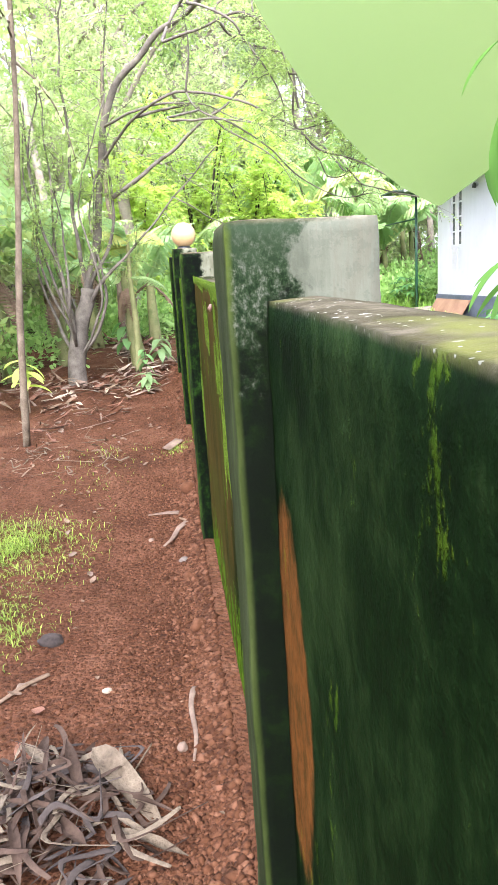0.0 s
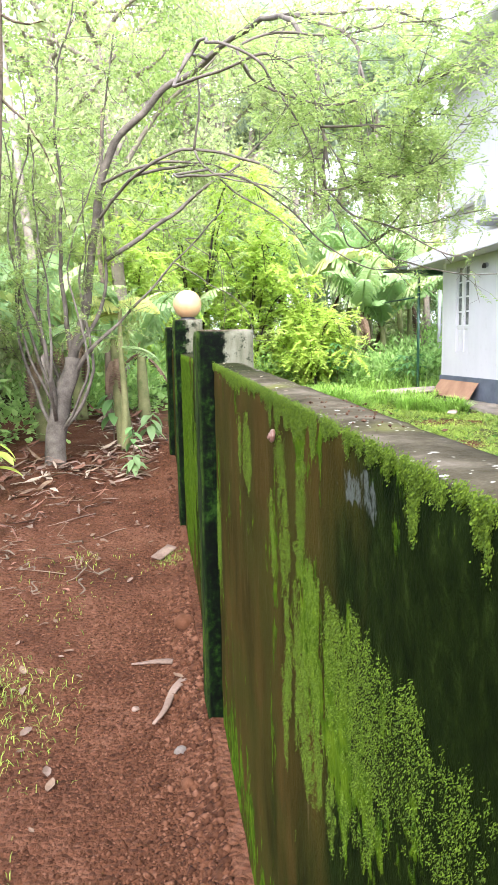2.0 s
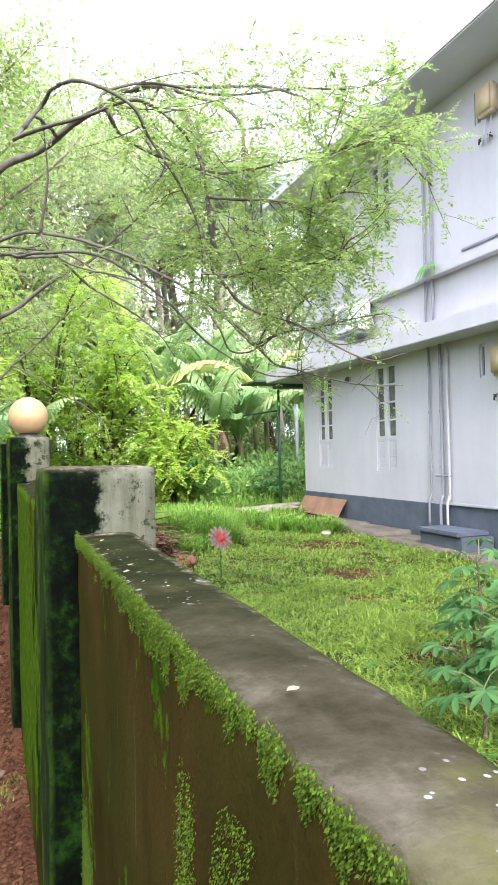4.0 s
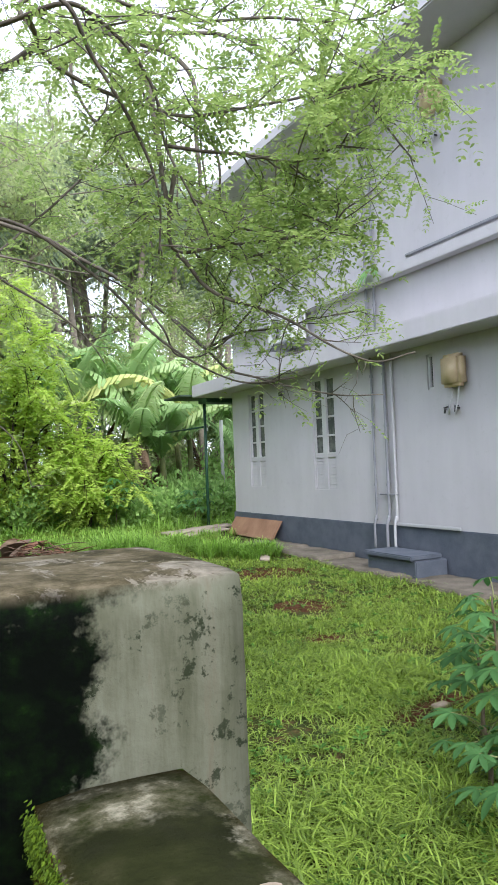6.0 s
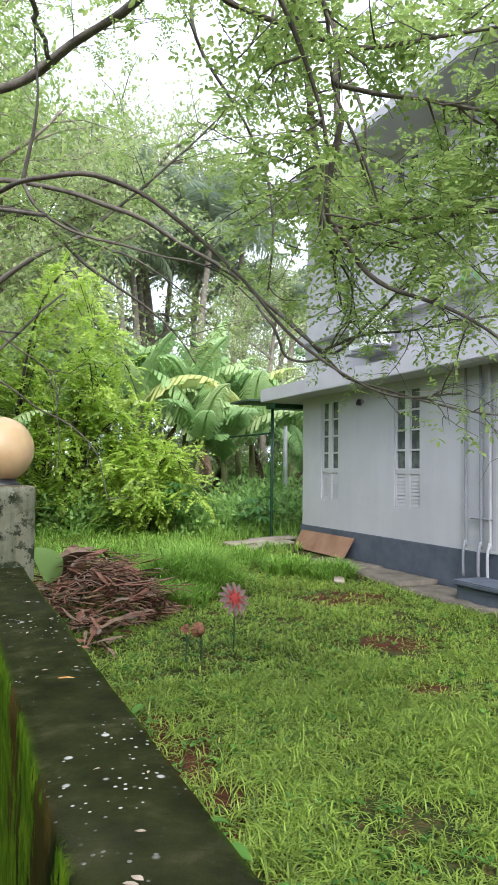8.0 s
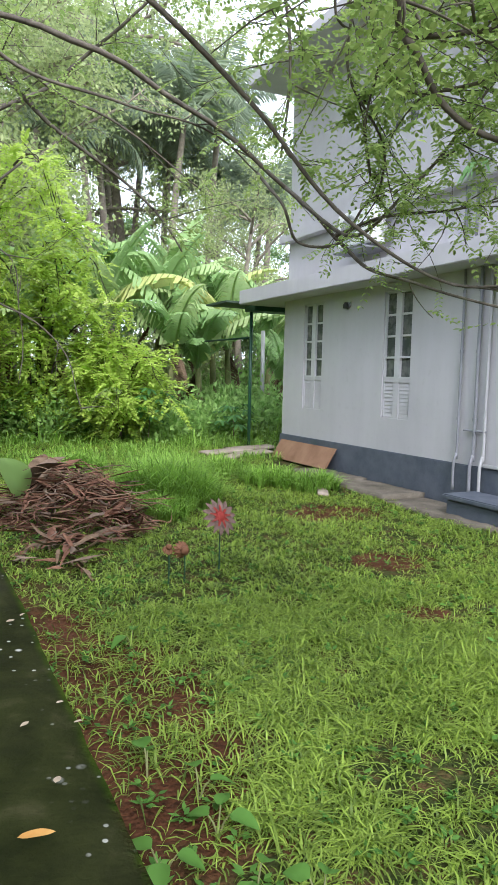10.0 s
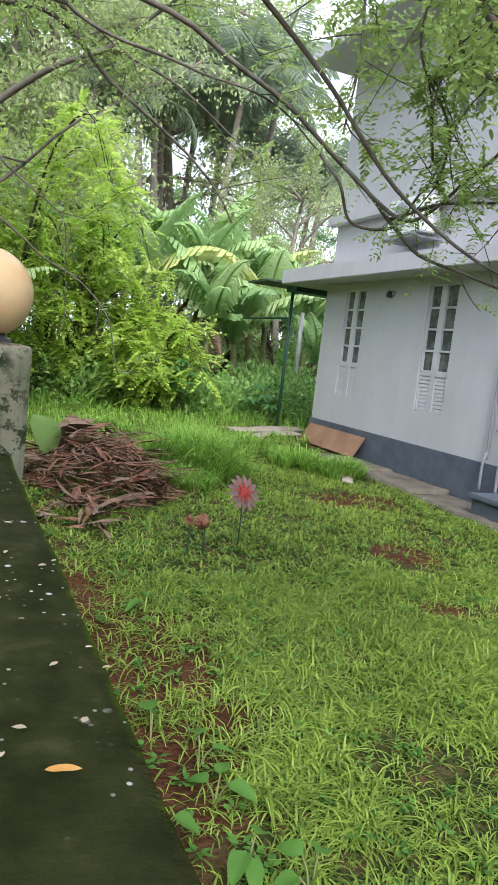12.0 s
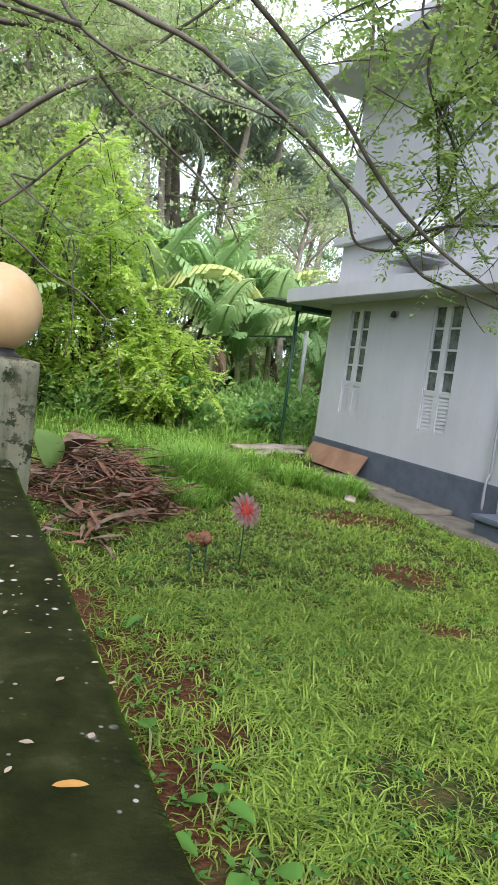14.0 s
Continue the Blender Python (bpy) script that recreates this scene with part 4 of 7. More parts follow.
def twigs_on(limb, rng, count, length, start=0.25, drop=0.1, spread=1.0):
    """Bent twigs that leave a limb along its length. Gives lists of points."""
    out = []
    for _ in range(count):
        t = rng.uniform(start, 1.0)
        f = t * (len(limb) - 1)
        i = min(int(f), len(limb) - 2)
        p = limb[i].lerp(limb[i + 1], f - i)
        along = (limb[i + 1] - limb[i]).normalized()
        d = (along * rng.uniform(0.2, 1.0) + Vector(rng.normal(0, spread, 3)) * 0.75).normalized()
        d.z = d.z * 0.7 + 0.05
        ln = length * rng.uniform(0.5, 1.2)
        bend = Vector(rng.normal(0, 0.25, 3))
        pts = [p + d * ln * s + bend * ln * s * s + Vector((0, 0, -drop * ln * s * s)) for s in (0, 0.25, 0.5, 0.75, 1.0)]
        out.append(pts)
    return out


def leaf_sites(twigs, rng, each, near=0.2):
    P, D = [], []
    for tw in twigs:
        for _ in range(each):
            f = rng.uniform(near, 1.0) * (len(tw) - 1)
            i = min(int(f), len(tw) - 2)
            P.append(tw[i].lerp(tw[i + 1], f - i))
            D.append((tw[i + 1] - tw[i]).normalized() * 0.6 + Vector(rng.normal(0, 0.7, 3)))
    return np.array([tuple(p) for p in P]), np.array([tuple(d) for d in D])


# ---- grass ----
def build_grass():
    rng = np.random.default_rng(3)

    def blade_field(n, x0, x1, y0, y1, h, w, name, mat, label, keep=None, lean=0.6, near=False):
        k = 8 if near else 5
        c = rng.uniform(0, 2 * np.pi, n)
        spread = np.abs(rng.normal(0, 0.022 if near else 0.03, n))
        X = np.repeat(rng.uniform(x0, x1, n // k + 1), k)[:n] + spread * np.cos(c)
        Y = np.repeat(rng.uniform(y0, y1, n // k + 1), k)[:n] + spread * np.sin(c)
        tall = np.repeat(rng.uniform(0.6, 1.5, n // k + 1), k)[:n]
        m = np.array([noise.noise((x * 1.1, y * 1.1, 7)) + 0.75 * noise.noise((x * 4.2, y * 4.2, 1)) for x, y in zip(X, Y)])
        ok = (m > -0.38 + rng.uniform(-0.3, 0.3, n)) | (rng.uniform(0, 1, n) < 0.28)
        if keep is not None:
            ok &= keep(X, Y, rng.uniform(0, 1, n))
        X, Y, m, c, tall = X[ok], Y[ok], m[ok], c[ok], tall[ok]
        n = len(X)
        Z = np.array([gz(x, y) for x, y in zip(X, Y)]) - 0.005
        H = h * rng.uniform(0.55, 1.25, n) * tall * (1 + 0.6 * np.clip(m, -0.6, 0.8))
        a = c + rng.normal(0, 0.5, n)
        out = np.stack([np.cos(a), np.sin(a), np.zeros(n)], 1)
        sd = np.stack([-np.sin(a), np.cos(a), np.zeros(n)], 1)
        B = np.stack([X, Y, Z], 1)
        le = lean * rng.uniform(0.3, 1.4, n)
        W = w * rng.uniform(0.7, 1.3, n)
        rows = []
        sag = np.clip(le, 0.4, 1.8) * rng.uniform(0.35, 0.75, n)
        steps = ((0, 0.7), (0.35, 1.0), (0.7, 0.85), (1.0, 0.05)) if near else ((0, 0.8), (0.5, 1.0), (1.0, 0.05))
        for t, ws in steps:
            c = B + out * (H * le * (0.35 * t + 0.65 * t * t))[:, None] + np.array([0, 0, 1.0]) * (H * (1.6 * t - (0.6 + sag) * t * t))[:, None]
            rows += [c - sd * (W * ws * 0.5)[:, None], c + sd * (W * ws * 0.5)[:, None]]
        V = np.stack(rows, 1).reshape(-1, 3)
        b = (np.arange(n) * 2 * len(steps))[:, None]
        Q = np.concatenate([b + np.array([[k, k + 1, k + 3, k + 2]]) for k in range(0, 2 * len(steps) - 2, 2)], 0)
        ob = add(name, np_mesh(name, V, Q), mat)
        tagged(ob, label, "grass", kind="stuff")

    def thin(X, Y, r):
        p = np.clip((X - 0.40 - 0.2 * np.sin(Y * 2.3) * (Y > 3)) / 0.9, 0.06, 1)
        wob = 0.25 * np.sin(X * 7 + Y * 3) + 0.2 * np.sin(Y * 9 - X * 4)
        for cx, cy, rx, ry in ((1.1, 4.8, 0.6, 1.5), (5.05, 8.5, 0.75, 0.5), (4.35, 6.5, 0.5, 0.32), (5.5, 13.0, 0.5, 0.4), (3.6, 5.2, 0.3, 0.2), (3.36, 3.26, 0.4, 0.25)):
            p = p * np.clip((np.hypot((X - cx) / rx, (Y - cy) / ry) + wob - 0.45) / 0.75, 0.16, 1)
        return (r < np.where((Y < 9.4) | ((X > 4.5) & (Y < 14)), p, 1)) & (X < 6.15 + 0.08 * np.sin(Y * 3) + 0.1 * np.sin(Y * 11))
    blade_field(86000, 0.2, 4.6, 1.6, 6.0, 0.082, 0.0076, "lawn_grass", M_GRASS, "short uneven green grass in the yard", thin, 1.6, True)
    blade_field(92000, 0.4, 6.4, 6.0, 17.5, 0.075, 0.0110, "lawn_grass", M_GRASS, "short uneven green grass in the yard", thin, 1.6)
    blade_field(16000, 4.6, 6.4, 1.6, 6.0, 0.085, 0.009, "lawn_grass", M_GRASS, "short uneven green grass in the yard", thin, 1.6)
    blade_field(40000, 0.3, 6.4, -7.0, 1.6, 0.082, 0.0095, "lawn_grass", M_GRASS, "short uneven green grass in the yard", thin, 1.6)
    blade_field(9000, 0.6, 7.5, 12.8, 17.0, 0.16, 0.014, "rough_grass", M_TUFT, "rough taller grass at the back of the yard", lambda X, Y, q: np.hypot((X - 6.1) / 1.15, (Y - 14.2) / 0.9) > 0.8 + 0.3 * q, 0.9)
    blade_field(22000, -2.5, 11.0, 16.6, 24.0, 0.26, 0.02, "rough_grass", M_TUFT, "rough tall grass behind the yard", None, 0.6)

    def round_patch(cx, cy, r):
        return lambda X, Y, q: q < np.exp(-(((X - cx) / r) ** 2 + ((Y - cy) / r) ** 2) * 1.3)
    for cx, cy, r, n, h in ((4.2, 12.5, 0.9, 2500, 0.25), (7.6, 16.2, 1.6, 3800, 0.6), (6.0, 16.5, 1.2, 2400, 0.4)):
        blade_field(n, cx - r * 1.6, cx + r * 1.6, cy - r * 1.6, cy + r * 1.6, h, 0.011, "grass_tuft", M_TUFT, "tall bright grass tuft in the yard", round_patch(cx, cy, r), 0.8)

    def clump(cx, cy, r, n, h, label):
        """Long blades that leave many small centres and arch outwards."""
        m = max(4, n // 26)
        ca, cr = rng.uniform(0, 2 * np.pi, m), r * np.sqrt(rng.uniform(0, 1, m))
        k = rng.integers(0, m, n)
        a = rng.uniform(0, 2 * np.pi, n)
        X, Y = cx + (cr * np.cos(ca))[k] + 0.03 * np.cos(a), cy + (cr * np.sin(ca))[k] + 0.03 * np.sin(a)
        Z = np.array([gz(x, y) for x, y in zip(X, Y)]) - 0.01
        H = h * rng.uniform(0.6, 1.15, n) * (1.1 - 0.5 * (cr[k] / r) ** 2)
        out = np.stack([np.cos(a), np.sin(a), np.zeros(n)], 1)
        sd = np.stack([-np.sin(a), np.cos(a), np.zeros(n)], 1)
        le, W = rng.uniform(0.35, 1.25, n), rng.uniform(0.009, 0.016, n)
        B, rows = np.stack([X, Y, Z], 1), []
        for t, ws in ((0, 0.8), (0.3, 1.0), (0.65, 0.8), (1.0, 0.05)):
            c = B + out * (H * le * (0.25 * t + 0.75 * t * t))[:, None] + np.array([0, 0, 1.0]) * (H * (1.75 * t - (0.75 + 0.35 * le) * t * t))[:, None]
            rows += [c - sd * (W * ws * 0.5)[:, None], c + sd * (W * ws * 0.5)[:, None]]
        V = np.stack(rows, 1).reshape(-1, 3)
        b = (np.arange(n) * 8)[:, None]
        Q = np.concatenate([b + np.array([[j, j + 1, j + 3, j + 2]]) for j in (0, 2, 4)], 0)
        tagged(add("grass_tuft", np_mesh("grass_tuft", V, Q), M_TUFT), label, "grass", kind="stuff")
    clump(3.15, 9.75, 0.66, 3400, 0.68, "tall bright arching grass tuft in the yard")
    clump(2.75, 9.0, 0.36, 900, 0.36, "tall bright arching grass tuft in the yard")
    clump(5.15, 10.6, 0.42, 1000, 0.40, "arching grass tuft beside the cement apron")
    clump(5.55, 10.0, 0.36, 900, 0.36, "arching grass tuft beside the cement apron")
    clump(4.75, 11.5, 0.45, 900, 0.36, "arching grass tuft beside the cement apron")
    clump(2.5, 12.8, 0.6, 900, 0.3, "arching grass tuft behind the debris heap")
    clump(1.9, 12.4, 0.5, 700, 0.32, "arching grass tuft behind the debris heap")
    for cx, cy, r, n in ((-1.40, 0.30, 0.50, 15000), (-1.32, -0.7, 0.36, 8000), (-0.10, 2.35, 0.13, 600), (-0.75, 1.5, 0.35, 420), (-0.85, 2.4, 0.4, 520)):
        blade_field(n, cx - r * 1.6, cx + r * 1.6, cy - r * 1.6, cy + r * 1.6, 0.045, 0.0042, "path_grass", M_GRASS, "low green grass patch beside the red path", round_patch(cx, cy, r), 0.9)


build_grass()


def build_weeds():
    """Flat dark rosettes between the grass blades."""
    rng = np.random.default_rng(19)
    n = 1100
    X, Y = rng.uniform(0.5, 6.0, n), 1.4 + 12 * rng.uniform(0, 1, n) ** 1.5
    P, D = [], []
    for x, y in zip(X, Y):
        z = gz(x, y) + 0.02
        for a in rng.uniform(0, 6.283, 8):
            P.append((x + 0.012 * math.cos(a), y + 0.012 * math.sin(a), z + rng.uniform(0, 0.025)))
            D.append((math.cos(a), math.sin(a), rng.uniform(0.05, 0.6)))
    P, D = np.array(P), np.array(D)
    V, Q = blades(P, D, rng.uniform(0.03, 0.065, len(P)), rng.uniform(0.016, 0.030, len(P)), rng, 0.3, True)
    tagged(add("lawn_weeds", np_mesh("lawn_weeds", V, Q), M_WEED), "low dark broad-leaved weeds in the grass", "weeds", kind="stuff")


build_weeds()


# ---- overhanging tree by the path ----
def build_tree():
    rng = np.random.default_rng(11)
    o = Vector((-1.5, 6.3, 0.25))
    t = thing("overhanging_tree", "many-stemmed tree whose thin branches hang over the wall", "tree", tuple(o))
    bag, leafy_twigs = Bag(), []

    joints = []

    def limb(r0, r1, *pts, twigs=0, length=0.45, start=0.3):
        """A branch that leaves the nearest older one, with the twigs that carry its leaves."""
        p0 = Vector(pts[0])
        if joints:
            near = min(joints, key=lambda q: (q - p0).length)
            if (near - p0).length > 0.03:
                pts = (tuple(near), *(pts if (near - p0).length > 0.25 else pts[1:]))
        p = [q - o for q in spline(pts, 7)]
        n = len(p)
        w = [q + Vector((noise.noise(q * 2.2), noise.noise(q * 2.2 + Vector((9, 0, 0))), noise.noise(q * 2.2 + Vector((0, 9, 0))))) * 0.05 * min(1, i / 4) for i, q in enumerate(p)]
        k = 0.72 if r0 < 0.1 else 1.0
        bag.tube(w, [k * (r0 + (r1 - r0) * (i / (n - 1)) ** 0.8) for i in range(n)], 9, 0.25)
        joints.extend(q + o for q in w[2:])
        if twigs:
            leafy_twigs.extend(twigs_on(w, rng, int(twigs * 1.15), length, start, 0.06))
    limb(0.16, 0.11, (-1.5, 6.3, 0.1), (-1.47, 6.3, 0.6), (-1.38, 6.35, 1.1), (-1.22, 6.4, 1.7))
    limb(0.09, 0.016, (-1.25, 6.4, 1.6), (-0.96, 6.41, 2.55), (-0.68, 6.2, 4.0), (-0.08, 6.0, 4.72), (0.57, 5.6, 5.1), (1.0, 4.7, 5.1), (1.15, 3.6, 4.7), (1.2, 2.9, 4.0), (1.28, 2.75, 3.2), twigs=22, length=0.5, start=0.5)
    limb(0.05, 0.012, (-1.22, 6.4, 1.65), (-1.3, 6.38, 2.55), (-1.23, 6.24, 3.59), (-1.2, 5.93, 4.76), (-0.88, 5.58, 5.8), twigs=22, length=0.6)
    limb(0.045, 0.012, (-1.2, 6.4, 1.7), (-0.76, 6.42, 2.55), (-0.72, 6.18, 4.04), (-0.49, 5.76, 5.4), twigs=22, length=0.6)
    limb(0.05, 0.012, (-1.35, 6.4, 1.3), (-1.0, 6.3, 1.75), (-0.57, 6.25, 2.13), (-0.22, 6.24, 2.47), (0.75, 6.06, 3.47), twigs=10)
    limb(0.028, 0.006, (-0.7, 6.15, 3.7), (-0.11, 5.6, 3.92), (0.51, 5.47, 3.91), (1.14, 5.44, 3.68), (1.78, 5.39, 3.31), twigs=12)
    for k in range(8):
        a = k * 2.4
        q = Vector((-1.45 + 0.1 * math.cos(a), 6.3 + 0.1 * math.sin(a), 0.55 + 0.13 * (k % 5)))
        e = Vector((math.cos(a), math.sin(a), 0)) * rng.uniform(0.15, 0.55)
        bend = Vector((rng.uniform(-0.15, 0.15), rng.uniform(-0.15, 0.15), 0))
        hh = rng.uniform(2.2, 3.8)
        limb(rng.uniform(0.028, 0.05), 0.01, tuple(q), tuple(q + e * 0.8 + bend + Vector((0, 0, 0.28 * hh))), tuple(q + e - bend + Vector((0, 0, 0.62 * hh))), tuple(q + e * 1.4 + bend * 2 + Vector((0, 0, hh))), twigs=7, length=0.45, start=0.45)
    limb(0.03, 0.008, (-1.45, 6.35, 0.9), (-1.8, 6.2, 2.0), (-1.75, 6.0, 3.4), (-1.9, 5.8, 5.0), twigs=16, length=0.5)
    limb(0.03, 0.008, (-1.4, 6.35, 1.0), (-1.55, 6.1, 2.2), (-1.5, 5.9, 3.8), (-1.6, 5.7, 5.3), twigs=16, length=0.5)
    # limbs that cross above the wall
    limb(0.03, 0.007, (-0.8, 6.3, 3.4), (-0.3, 5.6, 3.8), (0.36, 5.08, 3.95), (1.21, 4.8, 3.68), (1.94, 4.54, 3.16), (2.21, 4.33, 2.84), (2.36, 4.14, 2.64), (2.73, 3.7, 2.48), (3.1, 3.4, 2.44), twigs=5, length=0.3, start=0.75)
    limb(0.018, 0.006, (0.36, 5.08, 3.95), (0.5, 4.95, 3.72), (0.95, 4.85, 3.55), (1.5, 4.75, 3.46), (1.8, 4.6, 3.22), twigs=3, start=0.6)
    limb(0.03, 0.007, (-0.3, 5.6, 3.8), (0.43, 5.63, 3.93), (0.95, 5.6, 3.6), (1.45, 5.61, 3.25), (1.7, 5.5, 2.9), twigs=5, start=0.6)
    limb(0.045, 0.008, (-0.7, 6.2, 2.9), (0.25, 6.32, 3.55), (0.62, 6.2, 3.83), (1.01, 6.06, 4.05), (1.4, 5.8, 4.4), (2.0, 5.3, 5.0), twigs=10, start=0.6)
    limb(0.014, 0.005, (0.2, 5.8, 2.75), (0.55, 5.97, 2.57), (0.85, 5.94, 2.43), (1.05, 5.91, 2.2), (1.16, 5.88, 1.83), twigs=3, length=0.25)
    limb(0.012, 0.004, (0.3, 5.9, 3.1), (0.57, 5.92, 2.9), (0.73, 5.93, 2.67), (0.74, 5.97, 2.01), twigs=3, length=0.25)
    limb(0.022, 0.008, (0.36, 5.08, 3.95), (0.42, 4.9, 4.3), (0.40, 4.8, 4.8), twigs=2, start=0.5)
    # hanging tangle before the house
    limb(0.026, 0.02, (0.9, 4.9, 5.1), (1.2, 4.0, 4.9), (1.68, 3.5, 4.5), (1.75, 3.45, 4.1))
    limb(0.019, 0.010, (1.75, 3.45, 4.1), (1.77, 3.47, 3.83), (1.85, 3.58, 3.55), (2.01, 3.56, 3.35), (2.16, 3.43, 3.35), (2.5, 3.2, 3.45), twigs=15, length=0.35)
    limb(0.015, 0.008, (1.72, 3.4, 4.3), (1.8, 3.29, 3.85), (1.9, 3.38, 3.59), (2.05, 3.33, 3.45), (2.4, 3.1, 3.5), twigs=12, length=0.35)
    limb(0.011, 0.007, (1.43, 3.57, 4.4), (1.53, 3.66, 3.99), (1.78, 3.68, 3.7), (1.84, 3.77, 3.43), (2.02, 3.75, 3.17), (2.08, 3.85, 2.97), twigs=14, length=0.35, start=0.5)
    limb(0.010, 0.006, (1.5, 3.6, 4.4), (1.66, 3.62, 3.95), (1.7, 3.66, 3.62), (1.86, 3.66, 3.60), (1.95, 3.62, 3.85))
    limb(0.010, 0.006, (1.7, 3.5, 4.3), (1.88, 3.6, 3.8), (1.95, 3.66, 3.5), (1.90, 3.72, 3.25), (2.0, 3.8, 3.05))
    limb(0.016, 0.006, (1.95, 4.5, 3.14), (2.09, 4.05, 2.81), (2.28, 3.85, 3.07), (2.4, 3.65, 3.33), (2.6, 3.4, 3.6), (2.8, 3.2, 3.9), twigs=17, length=0.35, start=0.4)
    limb(0.013, 0.008, (1.78, 4.55, 3.22), (1.80, 4.3, 3.0), (1.9, 4.29, 2.81), (2.1, 4.17, 2.80), (2.17, 4.08, 2.97), (2.26, 4.0, 3.03))
    limb(0.016, 0.005, (2.12, 4.3, 2.9), (2.35, 4.1, 2.95), (2.6, 3.8, 3.0), (3.0, 3.5, 3.05), twigs=14, length=0.35)
    limb(0.022, 0.008, (1.2, 4.0, 4.9), (2.0, 3.4, 4.7), (2.7, 3.1, 4.4), (3.2, 3.1, 4.0), twigs=24, length=0.55)
    # sprays above the near pillar
    limb(0.024, 0.006, (0.57, 5.6, 5.1), (0.3, 4.2, 4.6), (0.1, 3.0, 3.9), (0.58, 2.35, 3.89), (0.81, 2.3, 3.87), (1.04, 2.35, 3.67), (1.18, 2.43, 3.39), (1.41, 2.49, 3.0), twigs=12, length=0.4, start=0.5)
    limb(0.022, 0.006, (0.3, 3.4, 4.4), (0.34, 2.4, 4.0), (0.62, 2.15, 3.8), (0.76, 2.21, 3.65), (0.96, 2.28, 3.4), (1.05, 2.33, 3.19), (1.08, 2.41, 2.94), twigs=10, length=0.35, start=0.5)
    limb(0.020, 0.006, (0.1, 4.4, 3.5), (0.27, 3.12, 3.24), (0.62, 3.09, 3.19), (1.03, 3.08, 2.92), (1.38, 3.03, 2.6), (1.66, 2.94, 2.43), (1.99, 2.78, 2.43), twigs=5, length=0.2, start=0.7)
    limb(0.018, 0.006, (0.7, 2.6, 3.8), (1.11, 2.47, 3.62), (1.43, 2.34, 3.62), (1.79, 2.12, 3.68), (2.06, 1.91, 3.72), twigs=20, length=0.35)
    limb(0.016, 0.006, (1.12, 2.6, 3.3), (1.23, 2.6, 3.02), (1.56, 2.52, 3.05), (1.87, 2.34, 3.09), (2.0, 2.21, 3.21), twigs=16, length=0.35)
    limb(0.016, 0.005, (1.25, 2.6, 3.0), (1.52, 2.6, 2.79), (1.83, 2.48, 2.66), (2.15, 2.32, 2.47), (2.34, 2.18, 2.49), twigs=5, length=0.2)
    limb(0.014, 0.005, (1.2, 2.5, 3.5), (1.5, 2.39, 3.45), (1.74, 2.28, 3.42), (1.92, 2.13, 3.49), twigs=18, length=0.35)
    limb(0.018, 0.006, (0.6, 2.6, 4.1), (1.34, 2.55, 4.18), (1.95, 2.34, 4.17), (2.42, 2.06, 4.27), twigs=15, length=0.4)
    limb(0.018, 0.006, (1.0, 3.6, 4.6), (1.06, 3.67, 4.35), (1.38, 3.75, 3.91), (1.55, 3.8, 3.58), (1.57, 3.9, 3.09), twigs=12, length=0.35)
    sub = []
    for q in leafy_twigs:
        sub += twigs_on(q, rng, 2, 0.25, 0.3, 0.1)
        bag.tube(q, [0.0045, 0.004, 0.003, 0.0025, 0.0015], 5)
    for q in sub:
        bag.tube(q[::2], [0.002, 0.0018, 0.001], 4)
    add("trunk", bag.mesh("trunk", True), M_BARKG, t, "grey-green bark with thin branches")
    P, D = leaf_sites(leafy_twigs + sub, rng, 4)
    # the lowest hanging twigs over the yard are almost bare
    kept = (P[:, 2] + o.z > 2.78) | (P[:, 0] + o.x < 0.6) | (rng.uniform(0, 1, len(P)) < 0.22)
    P, D = P[kept], D[kept]
    V, Q = pinnate(P, D, rng.uniform(0.09, 0.20, len(P)), 6, 0.029, 0.016, rng, 0.2)
    add("crown", np_mesh("crown", V, Q), M_FINE, t, "small feathery light green leaves")


build_tree()


# ---- lime-green feathery tree behind the wall ----
def build_feathery(at, height, spread, seed, name="feathery_sapling", mat=None, label="lime-green sapling with drooping feathery leaves", n=26):
    rng = np.random.default_rng(seed)
    t = thing(name, label, "tree", (at[0], at[1], gz(*at) - 0.03))
    bag, tw = Bag(), []
    for k in range(n // 3):
        a = rng.uniform(0, 6.28)
        r = spread * rng.uniform(0.3, 1.0)
        hh = height * rng.uniform(0.55, 1.05)
        p = spline([(0, 0, 0), (r * 0.15 * math.cos(a), r * 0.15 * math.sin(a), hh * 0.35), (r * 0.45 * math.cos(a), r * 0.45 * math.sin(a), hh * 0.8), (r * 0.9 * math.cos(a), r * 0.9 * math.sin(a), hh * 0.95), (r * 1.25 * math.cos(a), r * 1.25 * math.sin(a), hh * 0.7)], 6)
        m = len(p)
        bag.tube(p, [0.035 - 0.03 * i / (m - 1) for i in range(m)], 7)
        tw += twigs_on(p, rng, 16, 0.75, 0.15, 0.12)
    sub = []
    for q in tw:
        sub += twigs_on(q, rng, 2, 0.35, 0.2, 0.4)
    for q in tw:
        bag.tube(q, [0.008, 0.007, 0.005, 0.004, 0.003], 4)
    add("trunk", bag.mesh("trunk", True), M_BARKD, t, "thin dark stems")
    P, D = leaf_sites(tw + sub, rng, 3)
    V, Q = pinnate(P, D, rng.uniform(0.28, 0.5, len(P)), 7, 0.10, 0.066, rng, 0.3, True)
    add("crown", np_mesh("crown", V, Q), mat or M_YFINE, t, "feathery yellow-green leaves")


build_feathery((2.7, 17.7), 4.9, 1.7, 21)
build_feathery((1.1, 17.3), 6.4, 2.1, 22)
build_feathery((4.5, 17.0), 2.4, 1.1, 23)
build_feathery((-0.6, 13.6), 4.8, 1.7, 24)
build_feathery((-1.0, 19.0), 7.0, 2.4, 25)


